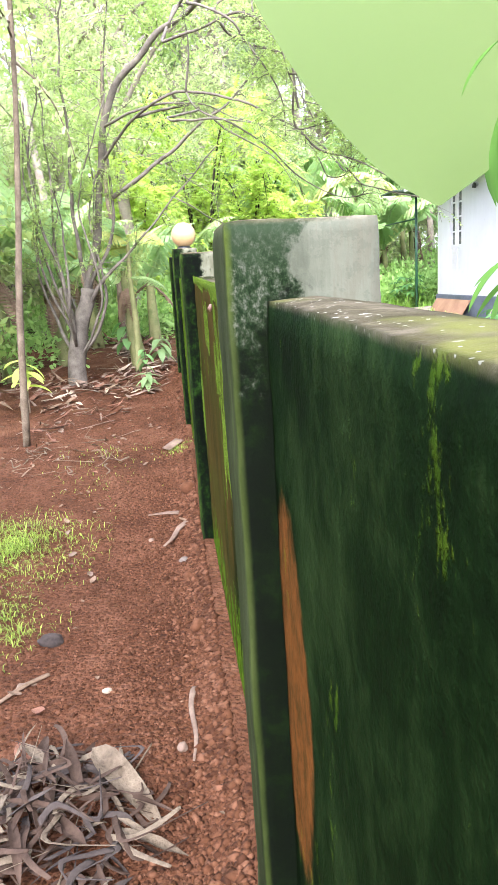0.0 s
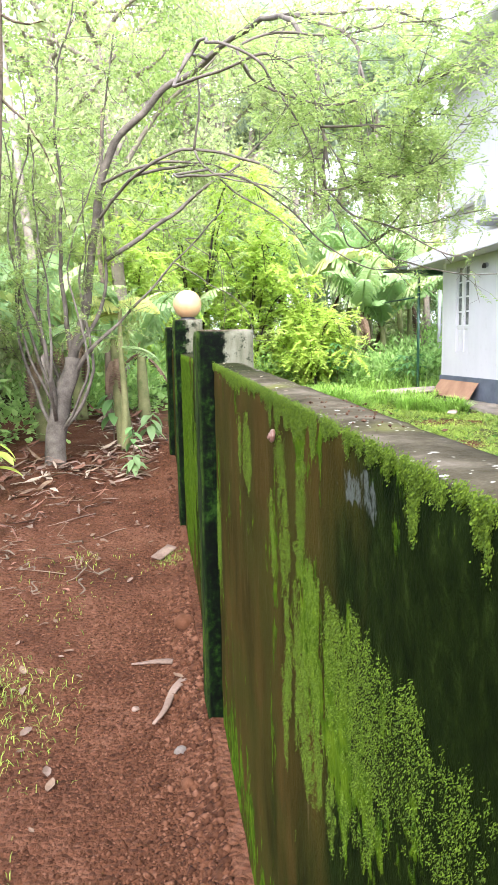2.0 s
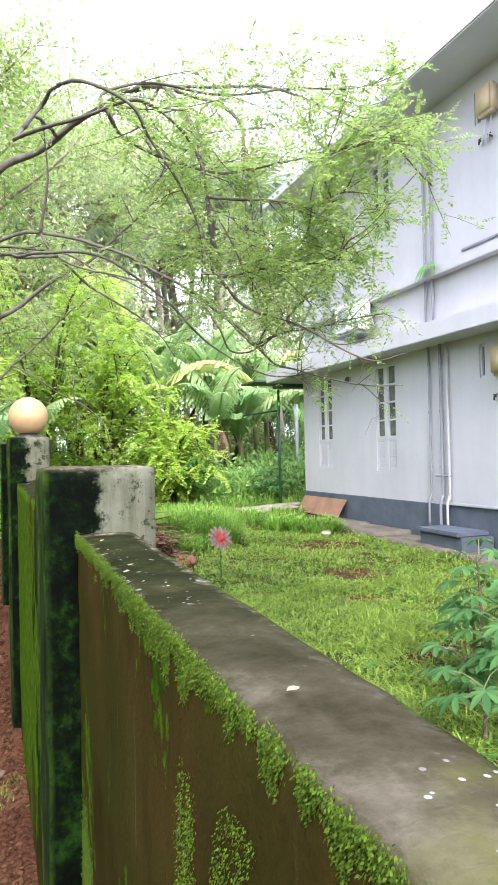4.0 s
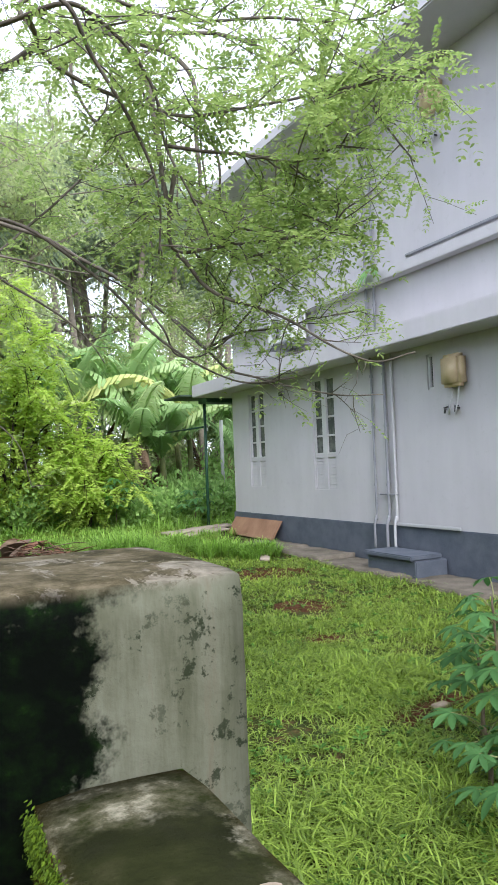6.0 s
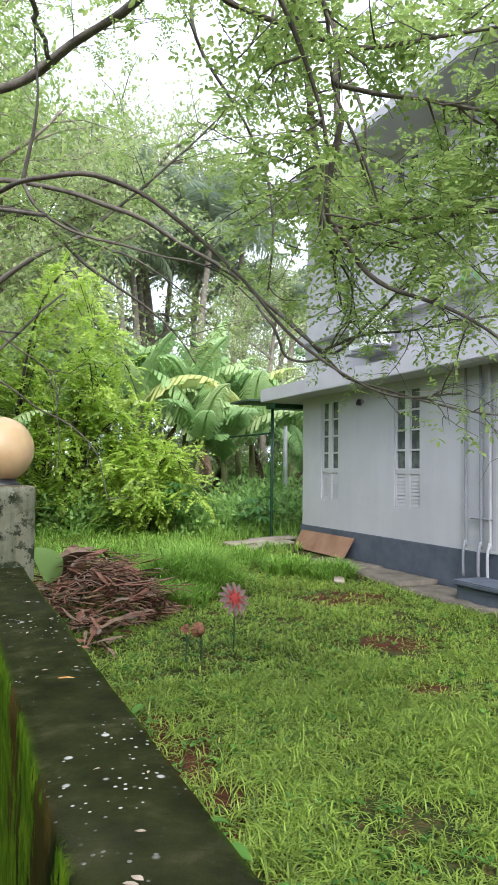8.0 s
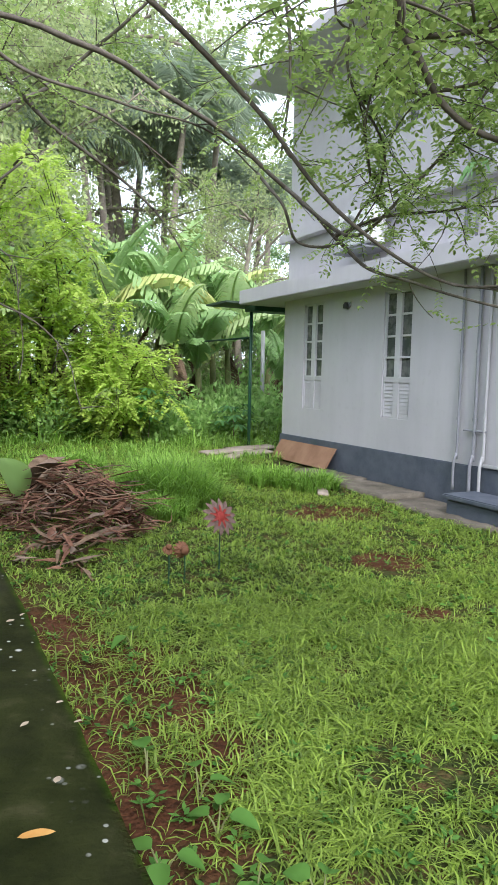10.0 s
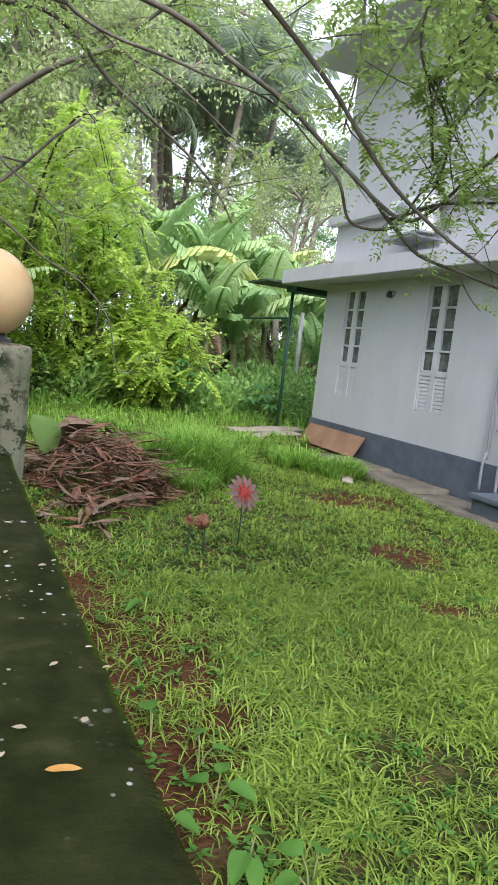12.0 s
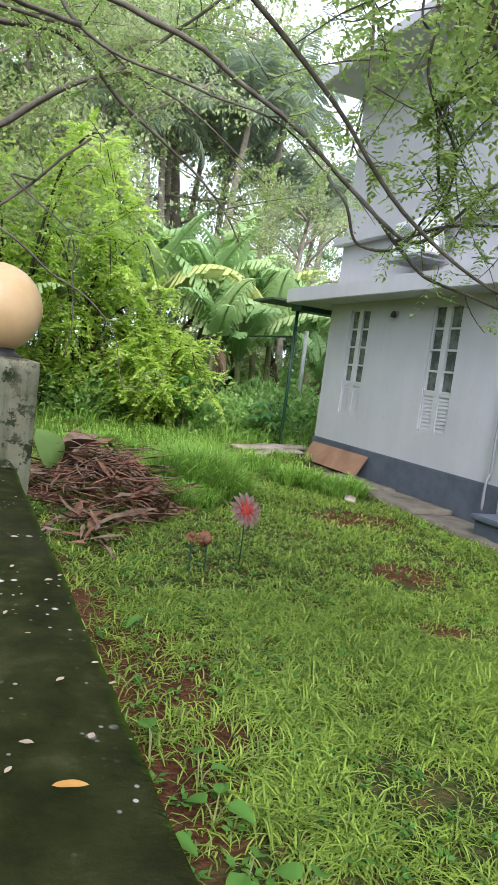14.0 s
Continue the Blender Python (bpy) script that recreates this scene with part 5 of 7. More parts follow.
# ---- banana plants ----
def banana_leaf(seed, length, width):
    """A long blade on a bent midrib, folded and torn along its ribs."""
    rng = random.Random(seed)
    n = 18
    bend, side = rng.uniform(0.3, 1.1), rng.uniform(-0.25, 0.25)
    p, a = [Vector((0, 0, 0))], math.radians(rng.uniform(68, 84))
    for i in range(n):
        a -= bend * (1.5 / n) * (0.4 + 1.5 * i / n)
        p.append(p[-1] + Vector((math.cos(a), side * 0.6 * i / n, math.sin(a))) * length / n)
    bag = Bag()
    bag.tube(p, [0.028 - 0.024 * i / n for i in range(n + 1)], 6)
    for s in (-1, 1):
        tear = 0.0
        for i in range(2, n):
            w0, w1 = (width * math.sin(math.pi * min(1, max(0.02, ((k - 1.5) / (n - 1.5)))) ** 0.75) ** 0.7 for k in (i, i + 1))
            if rng.random() < 0.17:
                tear = rng.uniform(0.15, 0.5)
            d = (p[i + 1] - p[i]).normalized()
            sd = Vector((-d.y, 1, 0)).normalized() * s
            up = d.cross(sd) * s
            droop = rng.uniform(0.15, 0.45) + tear
            m0, m1 = p[i] + up * 0.01, p[i + 1] + up * 0.01
            rag = rng.uniform(0.86, 1.04)
            gap = d * (length / n) * (0.14 if tear else 0.0)
            q0, q1 = m0 + sd * w0 * 0.5 + up * w0 * 0.10, m1 - gap + sd * w1 * 0.5 + up * w1 * 0.10
            e0, e1 = m0 + sd * w0 * rag - Vector((0, 0, w0 * droop)) + gap, m1 - gap * 1.5 + sd * w1 * rag - Vector((0, 0, w1 * droop))
            bag.put([m0, m1, q1, q0, e1, e0], [(0, 1, 2, 3), (3, 2, 4, 5)])
            tear *= 0.6
    return bag.mesh("leaf", True)


BANANA = [banana_leaf(40 + k, 1.0, 0.19 + 0.02 * (k % 3)) for k in range(7)]


def build_banana(at, height, leaves, size, seed, dry=2):
    rng = random.Random(seed)
    z = gz(*at)
    t = thing("banana_plant", "banana plant with long torn green leaves", "banana plant", (at[0], at[1], z - 0.05), "banana plants")
    bag = Bag()
    lean = Vector((rng.uniform(-0.1, 0.1), rng.uniform(-0.1, 0.1), 0))
    pts = [lean * h * height + Vector((0, 0, h * height)) for h in (0, 0.3, 0.6, 0.85, 1.0)]
    bag.tube(spline(pts, 4), [0.13 - 0.08 * i / 16 for i in range(17)], 12, 0.15)
    add("stem", bag.mesh("stem", True), M_STEM, t, "pale green sheathed stem")
    for k in range(leaves):
        a = k * 137.5 + rng.uniform(-25, 25)
        s = size * rng.uniform(0.75, 1.15)
        m = pose(*(pts[-1] - Vector((0, 0, 0.04 * k))), 0, rng.uniform(-8, 26), a) @ Matrix.Diagonal((s, s, s, 1))
        add("leaf", rng.choice(BANANA), M_BANANA, t, m=m)
    for k in range(dry):
        a = rng.uniform(0, 360)
        m = pose(*(pts[-2]), 0, rng.uniform(95, 125), a) @ Matrix.Diagonal((size * 0.6, size * (0.22 if at[1] > 14 else 0.4), size * 0.6, 1))
        me = rng.choice(BANANA).copy()
        me.materials.clear()
        me.name = "dry_leaf"
        add("dry_leaf", me, M_DRY, t, "hanging dry brown leaf", m)


for k, (x, y, h, n, s) in enumerate(((6.1, 18.4, 2.6, 9, 2.5), (7.2, 18.7, 2.1, 9, 2.4), (5.0, 19.3, 3.3, 9, 2.7), (8.3, 19.2, 2.7, 9, 2.4), (9.3, 18.2, 1.7, 8, 2.0), (3.9, 20.6, 3.7, 9, 2.7), (7.4, 20.6, 3.7, 9, 2.7), (10.0, 20.4, 2.8, 8, 2.4), (6.2, 20.0, 3.9, 9, 2.8), (8.8, 21.4, 3.6, 8, 2.6),
                                     (-1.9, 8.2, 1.5, 7, 1.5), (-2.6, 7.0, 1.9, 8, 1.7), (-0.62, 7.5, 1.6, 7, 1.1), (-0.9, 9.6, 1.0, 6, 1.1), (-3.4, 9.6, 2.2, 8, 1.9), (-2.2, 11.5, 2.0, 8, 1.9), (-1.0, 15.0, 2.0, 8, 2.0), (0.9, 16.0, 1.8, 8, 1.9), (-0.35, 9.9, 1.5, 7, 1.4), (-1.5, 10.2, 1.9, 8, 1.7), (2.2, 19.2, 2.8, 9, 2.4), (3.4, 18.8, 2.4, 9, 2.3))):
    build_banana((x, y), h, n, s, 70 + k, 2)


def build_lamp_leaves():
    """A slim banana sucker with broad yellow-green leaves that droop beside the lamp."""
    x, y = -0.62, 7.0
    t = thing("banana_plant", "young banana plant with drooping yellow-green leaves", "banana plant", (x, y, gz(x, y) - 0.05), "banana plants")
    bag = Bag()
    bag.tube(spline([(0, 0, 0), (0.03, 0, 0.8), (0.0, 0.02, 1.5), (0.02, 0, 2.05)], 5), [0.06 - 0.035 * i / 15 for i in range(16)], 10, 0.1)
    add("stem", bag.mesh("stem", True), M_STEM, t, "pale green sheathed stem")
    for k, (h, tip, a, s, w, mat) in enumerate(((2.12, 52, -4, 0.72, 1.3, M_YBANANA), (2.0, 30, 165, 0.7, 1.2, M_YBANANA), (2.05, -2, 200, 0.75, 1.2, M_BANANA), (2.0, 10, 20, 0.6, 1.2, M_BANANA), (1.95, 66, 185, 0.7, 1.2, M_YBANANA), (1.5, 70, 330, 0.6, 1.2, M_BANANA))):
        me = BANANA[k % 7]
        if mat is M_YBANANA:
            me = me.copy()
            me.materials.clear()
        add("leaf", me, mat, t, "yellowing leaf" if mat is M_YBANANA else "", pose(0.02, 0, h, 0, tip, a) @ pose(0, 0, 0, 50 if k % 2 == 0 else -35) @ Matrix.Diagonal((s, s * w, s, 1)))


M_YBANANA = leafy("yellow_banana_leaf", (0.42, 0.46, 0.10), (0.66, 0.68, 0.22), 0.4, 0.55)
build_lamp_leaves()


# ---- coconut palms ----
def palm_frond(seed, length):
    rng = np.random.default_rng(seed)
    n = 26
    t = np.linspace(0, 1, n)
    a = np.radians(55) - t ** 1.2 * np.radians(rng.uniform(85, 125))
    step = length / n
    P = np.cumsum(np.stack([np.cos(a), np.zeros(n), np.sin(a)], 1) * step, 0)
    P[:, 1] += rng.normal(0, 0.15) * t ** 2 * length
    V0, Q0 = [], []
    for s in (-1, 1):
        for k in range(2):
            D = np.stack([np.cos(a) * 0.5, np.full(n, s * 1.0), np.sin(a) * 0.5 - 0.45 - rng.uniform(0, 0.5, n)], 1)
            L = length * 0.27 * np.sin(np.pi * np.clip(0.12 + 0.85 * t, 0, 1)) ** 0.6
            V, Q = blades(P + np.array([step * 0.5 * k, 0, 0]), D, L, length * 0.011, rng, 0.3)
            Q0.append(Q + sum(len(v) for v in V0))
            V0.append(V)
    tv, tf = tube_data([tuple(p) for p in P[::3]], [0.03 - 0.025 * i / len(P[::3]) for i in range(len(P[::3]))], 4, caps=False)
    off = sum(len(v) for v in V0)
    V0.append(np.array([tuple(v) for v in tv]))
    Q0.append(np.array(tf) + off)
    return np_mesh("frond", np.concatenate(V0), np.concatenate(Q0))


FRONDS = [palm_frond(90 + k, 1.0) for k in range(5)]


def build_palm(x, y, height, size, seed, lean=0.06):
    rng = random.Random(seed)
    t = thing("coconut_palm", "tall coconut palm with a grey trunk and drooping fronds", "palm", (x, y, gz(x, y) - 0.1), "coconut palms")
    a = rng.uniform(0, 6.28)
    pts = [Vector((math.cos(a) * lean * height * h * h, math.sin(a) * lean * height * h * h, height * h)) for h in (0, 0.25, 0.5, 0.75, 1)]
    bag = Bag()
    p = spline(pts, 6)
    bag.tube(p, [0.19 - 0.08 * i / (len(p) - 1) for i in range(len(p))], 9, 0.1)
    add("trunk", bag.mesh("trunk", True), M_PALE, t, "grey ringed trunk")
    for k in range(16):
        s = size * rng.uniform(0.8, 1.1)
        add("frond", FRONDS[k % 5], M_PALM, t, m=pose(*pts[-1], 0, -48 + 5.4 * k + rng.uniform(-8, 8), k * 137.5) @ Matrix.Diagonal((s * 1.0, s * 1.0, s * 1.0, 1)))


for k, (x, y, h, s) in enumerate(((9.0, 27.0, 11.2, 3.8), (11.4, 29.0, 12.2, 3.9), (7.2, 28.0, 11.6, 3.7), (12.8, 31.5, 9.8, 3.6), (5.2, 31.0, 10.5, 3.6), (15.5, 33.0, 9.5, 3.6), (18.5, 30.0, 7.0, 3.3), (2.0, 30.0, 10.0, 3.5), (12.0, 36.0, 12.0, 3.8), (-3.0, 32.0, 11.0, 3.6), (8.1, 30.5, 12.6, 3.8), (10.3, 31.5, 11.6, 3.7), (6.4, 27.0, 10.0, 3.5), (13.9, 28.5, 9.0, 3.5), (9.6, 34.0, 14.5, 3.9), (4.0, 28.0, 12.5, 3.7))):
    build_palm(x, y, h, s, 110 + k)


# ---- broad trees behind ----
def tree_parts(seed, height, spread, leaf, count, bare=0.28):
    rng = np.random.default_rng(seed)
    bag, limbs = Bag(), []
    trunk = [Vector((rng.normal(0, 0.04) * height * h, rng.normal(0, 0.04) * height * h, height * h)) for h in (0, 0.2, 0.4, 0.6, 0.8)]
    p = spline(trunk, 4)
    bag.tube(p, [0.018 * height * (1 - 0.75 * i / len(p)) + 0.01 for i in range(len(p))], 9, 0.2)
    for k in range(13):
        i = int(len(p) * rng.uniform(bare, 0.98))
        a = k * 2.4 + rng.uniform(-0.4, 0.4)
        ln = spread * rng.uniform(0.55, 1.1)
        e = Vector((math.cos(a), math.sin(a), rng.uniform(0.15, 0.9))) * ln
        q = spline([p[i], p[i] + e * 0.4 + Vector((0, 0, 0.1 * ln)), p[i] + e * 0.8, p[i] + e], 3)
        bag.tube(q, [0.05 * spread / 2.5 * (1 - 0.85 * j / len(q)) for j in range(len(q))], 6)
        limbs.append(q)
    tw = []
    for q in limbs:
        tw += twigs_on(q, rng, 12, spread * 0.42, 0.2, 0.15)
    for q in tw:
        bag.tube(q[::2], [0.018, 0.012, 0.005], 4)
    per = max(2, count // len(tw))
    P, D = leaf_sites(tw, rng, per)
    P = P + rng.normal(0, spread * 0.075, P.shape)
    D[:, 2] -= 0.3
    V, Q = blades(P, D, leaf * rng.uniform(0.6, 1.3, len(P)), leaf * 0.56 * rng.uniform(0.7, 1.2, len(P)), rng, 0.7, True)
    return bag.mesh("trunk", True), np_mesh("crown", V, Q)


KINDS = [tree_parts(200, 8.0, 3.2, 0.24, 9000), tree_parts(201, 10.0, 3.4, 0.26, 9500), tree_parts(202, 7.0, 3.0, 0.2, 10000, 0.12), tree_parts(203, 11.0, 3.0, 0.25, 8500), tree_parts(204, 5.0, 2.6, 0.17, 10000, 0.08)]


def build_broad(x, y, kind, scale, rz, mat, label="dense green broad-leaved tree behind the yard", name="broadleaf_tree"):
    trunk, crown = KINDS[kind]
    t = thing(name, label, "tree", (x, y, gz(x, y) - 0.1), "trees behind the yard", rz=rz)
    t.scale = (scale, scale, scale)
    add("trunk", trunk, M_PALE, t)
    me = crown
    if me.materials and me.materials[0] != mat:
        me = crown.copy()
        me.materials.clear()
    add("crown", me, mat, t)


for k, (x, y, kind, s) in enumerate(((-14, 24, 0, 1.2), (-9, 27, 1, 1.1), (-5.5, 21, 2, 1.1), (-2.5, 24, 0, 1.15), (0.5, 22.5, 2, 1.0), (3.0, 26, 1, 0.95), (5.5, 24.5, 2, 0.8), (8.2, 25.5, 4, 1.1), (11.0, 25.0, 4, 1.0), (13.5, 24.0, 4, 0.95), (16.5, 27, 2, 0.8), (20, 30, 0, 0.8), (25, 34, 1, 0.9), (31, 36, 0, 1.2),
                                      (-18, 32, 1, 1.4), (-11, 36, 3, 1.3), (-4, 37, 3, 1.25), (3, 39, 1, 1.3), (9, 41, 0, 1.25), (15, 42, 2, 1.2), (22, 43, 0, 1.1), (29, 46, 1, 1.2), (-7, 14.5, 2, 0.95), (-4.6, 12.0, 4, 0.95), (-5.5, 8.5, 4, 1.0), (-3.4, 15.5, 4, 1.1), (-8, 18.5, 0, 1.0))):
    build_broad(x, y, kind, s, (k * 73) % 360, M_FARLEAF if k % 3 else M_DEEP)
KINDS.append(tree_parts(205, 11.0, 3.4, 0.13, 13000, 0.45))
build_broad(9.0, 33.0, 5, 1.8, 130, M_FARLEAF, "tall airy tree behind the banana plants")
build_broad(5.6, 31.5, 5, 1.65, 80, M_FARLEAF, "tall airy tree behind the banana plants")
build_broad(2.6, 22.0, 5, 1.2, 40, M_FARLEAF, "tall airy tree behind the banana plants")
build_broad(1.6, 22.5, 5, 1.2, 160, M_FARLEAF, "tall airy tree behind the banana plants")
build_broad(-1.2, 20.5, 5, 1.12, 300, M_FARLEAF, "tall airy tree behind the banana plants")
build_broad(-0.9, 12.2, 5, 0.86, 20, M_FINE, "airy light green tree at the end of the wall")
build_broad(-2.2, 13.2, 5, 0.95, 220, M_FARLEAF, "airy light green tree at the end of the wall")
build_broad(10.5, 23.5, 5, 0.8, 250, M_FARLEAF, "tall airy tree behind the banana plants")
build_broad(-4.2, 5.2, 2, 0.8, 10, M_FINE, "leafy tree beside the path")
build_broad(-6.0, 1.0, 0, 0.9, 100, M_DEEP, "leafy tree beside the path")
build_broad(-5.0, -7.0, 1, 0.9, 10, M_DEEP, "leafy tree beside the path")
build_broad(5.0, -9.0, 0, 0.9, 200, M_DEEP, "leafy tree beside the path")


# ---- undergrowth ----
def build_undergrowth():
    rng = np.random.default_rng(31)
    P, D = [], []
    for x0, x1, y0, y1, n, h, r in ((-9, 1, 12.5, 19, 46, 1.3, 0.6), (2.5, 11, 17.2, 22, 60, 1.0, 0.6), (5.2, 10.5, 16.3, 18.4, 60, 1.0, 0.5), (-1, 3, 17, 20, 20, 1.2, 0.6), (-12, 16, 21, 26, 60, 2.2, 1.2), (-4.5, -2.0, 3.5, 11, 13, 0.8, 0.45), (-1.6, 0.2, 10.5, 13, 10, 0.8, 0.4)):
        for _ in range(n):
            cx, cy, hh, rr = rng.uniform(x0, x1), rng.uniform(y0, y1), h * rng.uniform(0.4, 1.1), r * rng.uniform(0.6, 1.2)
            m = int(300 * rr * max(hh, 0.5) / 0.6)
            q = rng.normal(0, 1, (m, 3)) * np.array([rr * 0.5, rr * 0.5, hh * 0.33]) + np.array([cx, cy, gz(cx, cy) + hh * 0.55])
            q[:, 2] = np.maximum(q[:, 2], gz(cx, cy) + 0.03)
            P.append(q)
            D.append(unit(q - np.array([cx, cy, gz(cx, cy) + hh * 0.2])) + rng.normal(0, 0.5, q.shape))
    P, D = np.concatenate(P), np.concatenate(D)
    V, Q = blades(P, D, 0.15 * rng.uniform(0.5, 1.5, len(P)), 0.085 * rng.uniform(0.6, 1.3, len(P)), rng, 0.6, True)
    ob = add("undergrowth", np_mesh("undergrowth", V, Q), M_HERB)
    tagged(ob, "thick green undergrowth of broad-leaved herbs", "undergrowth", kind="stuff")


build_undergrowth()


# ---- small things: helpers ----
def pebble_data(rng, r):
    """A worn lump of a few faces."""
    dirs = [(1, 0, 0), (-1, 0, 0), (0, 1, 0), (0, -1, 0), (0, 0, 1), (0, 0, -1)]
    s = rng.uniform(0.7, 1.3, 3) * np.array([1, 1, 0.65])
    v = [Vector([d[i] * r * s[i] for i in range(3)]) + Vector(rng.normal(0, r * 0.16, 3)) for d in dirs]
    f = [(0, 2, 4), (2, 1, 4), (1, 3, 4), (3, 0, 4), (2, 0, 5), (1, 2, 5), (3, 1, 5), (0, 3, 5)]
    return v, f


def lump(name, rx, ry, rz, seed):
    """A rounded uneven stone."""
    bm = bmesh.new()
    bmesh.ops.create_icosphere(bm, subdivisions=3, radius=1)
    for v in bm.verts:
        n = 1 + 0.28 * noise.noise(v.co * 1.3 + Vector((seed * 3.7, 0, 0))) + 0.10 * noise.noise(v.co * 4 + Vector((0, seed, 0)))
        v.co = Vector((v.co.x * rx, v.co.y * ry, v.co.z * rz)) * n
    return bm_mesh(name, bm, True)


def leaf_mesh(name, length, width, curl, seed, n=10, wave=0.0, tip=0.9, cup=0.15):
    """A broad leaf along x with a midrib fold, a curl and a wavy rim."""
    verts, faces = [], []
    rng = random.Random(seed)
    ph = rng.uniform(0, 6)
    for i in range(n + 1):
        t = i / n
        a = curl * t
        x = length * (math.sin(a) / curl if abs(curl) > 0.01 else t)
        z = -length * ((1 - math.cos(a)) / curl if abs(curl) > 0.01 else 0)
        w = width * max(0.012, math.sin(math.pi * min(1.0, t ** tip)) ** 0.75)
        for s in (-1, -0.5, 0, 0.5, 1):
            verts.append((x, w * 0.5 * s, z + cup * w * abs(s) + wave * w * math.sin(9 * t + ph + s * 2) * abs(s)))
    for i in range(n):
        for k in range(4):
            faces.append((i * 5 + k, i * 5 + k + 1, (i + 1) * 5 + k + 1, (i + 1) * 5 + k))
    return mesh_of(name, verts, faces, True)


# ---- big near leaf above the first pillar ----
def build_teak():
    t = thing("broadleaf_sapling", "tall sapling inside the wall with one huge pale green leaf", "plant", (0.95, -2.75, gz(0.95, -2.75) - 0.03))
    base = Vector((0.95, -2.75, gz(0.95, -2.75) - 0.03))
    bag = Bag()
    bag.tube([q - base for q in spline([(0.95, -2.75, 0.0), (0.93, -2.78, 1.0), (0.88, -2.8, 2.0), (0.84, -2.82, 2.75)], 6)], [0.018 - 0.012 * i / 18 for i in range(19)], 8)
    bag.tube([q - base for q in spline([(0.85, -2.81, 2.68), (0.63, -2.84, 2.733), (0.41, -2.87, 2.726)], 4)], [0.008] * 9, 6)
    add("stem", bag.mesh("stem", True), M_STEM, t)
    me = leaf_mesh("big_leaf", 0.90, 0.84, 0.3, 5, 18, 0.02, 0.78, 0.06)
    d = Vector((0.494, -2.86, 1.908)) - Vector((0.41, -2.87, 2.726))
    x = d.normalized()
    y = Vector((0.95, 0.1, 0.25))
    y = (y - x * y.dot(x)).normalized()
    z = x.cross(y)
    m = Matrix((x, y, z)).transposed().to_4x4()
    m.translation = Vector((0.41, -2.87, 2.726)) - base
    add("big_leaf", me, M_NEARLEAF, t, "huge pale green leaf", m)
    for a, e, s in ((40, 20, 0.7), (150, 35, 0.6), (-60, 10, 0.75)):
        add("leaf", leaf_mesh("leaf", 0.7 * s, 0.42 * s, 0.7, a), M_NEARLEAF, t, m=pose(-0.11, -0.07, 2.6, 0, -e, a))


def build_mango():
    """Long dark leaves that hang beside the first pillar."""
    o = Vector((0.98, -2.3, gz(0.98, -2.3) - 0.03))
    t = thing("dark_leaved_shrub", "tall shrub inside the wall with long dark drooping leaves", "plant", tuple(o))
    bag = Bag()
    bag.tube([q - o for q in spline([(0.98, -2.3, 0.1), (0.99, -2.28, 1.0), (0.97, -2.25, 1.7), (0.85, -2.5, 2.15), (0.72, -2.6, 2.25)], 6)], [0.018 - 0.013 * i / 24 for i in range(25)], 8)
    bag.tube([q - o for q in spline([(0.97, -2.25, 1.7), (0.9, -2.6, 2.0), (0.608, -2.9, 1.833), (0.538, -2.95, 2.083)], 6)], [0.008 - 0.005 * i / 18 for i in range(19)], 7)
    add("stem", bag.mesh("stem", True), M_BARKD, t)
    me = [leaf_mesh("leaf", 0.30, 0.062, 0.6, k, 8, 0.02, 1.0) for k in range(3)]
    for k, (x, y, z, pitch, a, sc, mat) in enumerate(((0.73, -2.59, 2.22, 18, 178, 0.62, M_WEED), (0.69, -2.63, 2.18, 68, 185, 1.15, M_WEED), (0.73, -2.6, 2.24, 60, 230, 1.0, M_WEED), (0.75, -2.58, 2.25, 50, 300, 1.0, M_WEED), (0.80, -2.55, 2.2, 40, 20, 1.0, M_WEED), (0.528, -2.95, 2.113, 32, 180, 0.46, M_WEED), (0.529, -2.95, 2.013, 71, 180, 0.71, M_WEED), (0.549, -2.95, 1.734, 32, 180, 0.48, M_WEED),
                                                        (0.97, -2.24, 1.74, 10, 178, 0.7, M_BROAD), (0.97, -2.24, 1.72, 35, 190, 0.8, M_BROAD), (0.97, -2.25, 1.70, 50, 175, 0.75, M_BROAD), (0.97, -2.24, 1.69, 25, 215, 0.7, M_BROAD), (0.97, -2.23, 1.72, 20, 60, 0.9, M_BROAD), (0.97, -2.23, 1.70, 25, 130, 0.8, M_BROAD), (0.98, -2.23, 1.68, 35, 330, 0.9, M_BROAD))):
        add("leaf", me[k % 3], mat, t, m=Matrix.Translation(-o) @ pose(x, y, z, 0, pitch, a) @ Matrix.Diagonal((sc, sc, sc, 1)))


build_teak()
build_mango()


# ---- cassava-like plants in the yard ----
def palmate(seed, r):
    """A hand of seven narrow lobes."""
    bag = Bag()
    for k in range(7):
        a = math.radians(-132 + 44 * k)
        ln = r * (1.0 - 0.10 * abs(k - 3))
        me = leaf_mesh("lobe", ln, ln * 0.30, 0.6, seed + k, 6, 0.02, 1.15, 0.10)
        c, s = math.cos(a), math.sin(a)
        bag.put([(v.co.x * c - v.co.y * s, v.co.x * s + v.co.y * c, v.co.z) for v in me.vertices], [tuple(p.vertices) for p in me.polygons])
        bpy.data.meshes.remove(me)
    return bag.mesh("leaf", True)


PALMATE = [palmate(k * 10, 0.17) for k in range(4)]


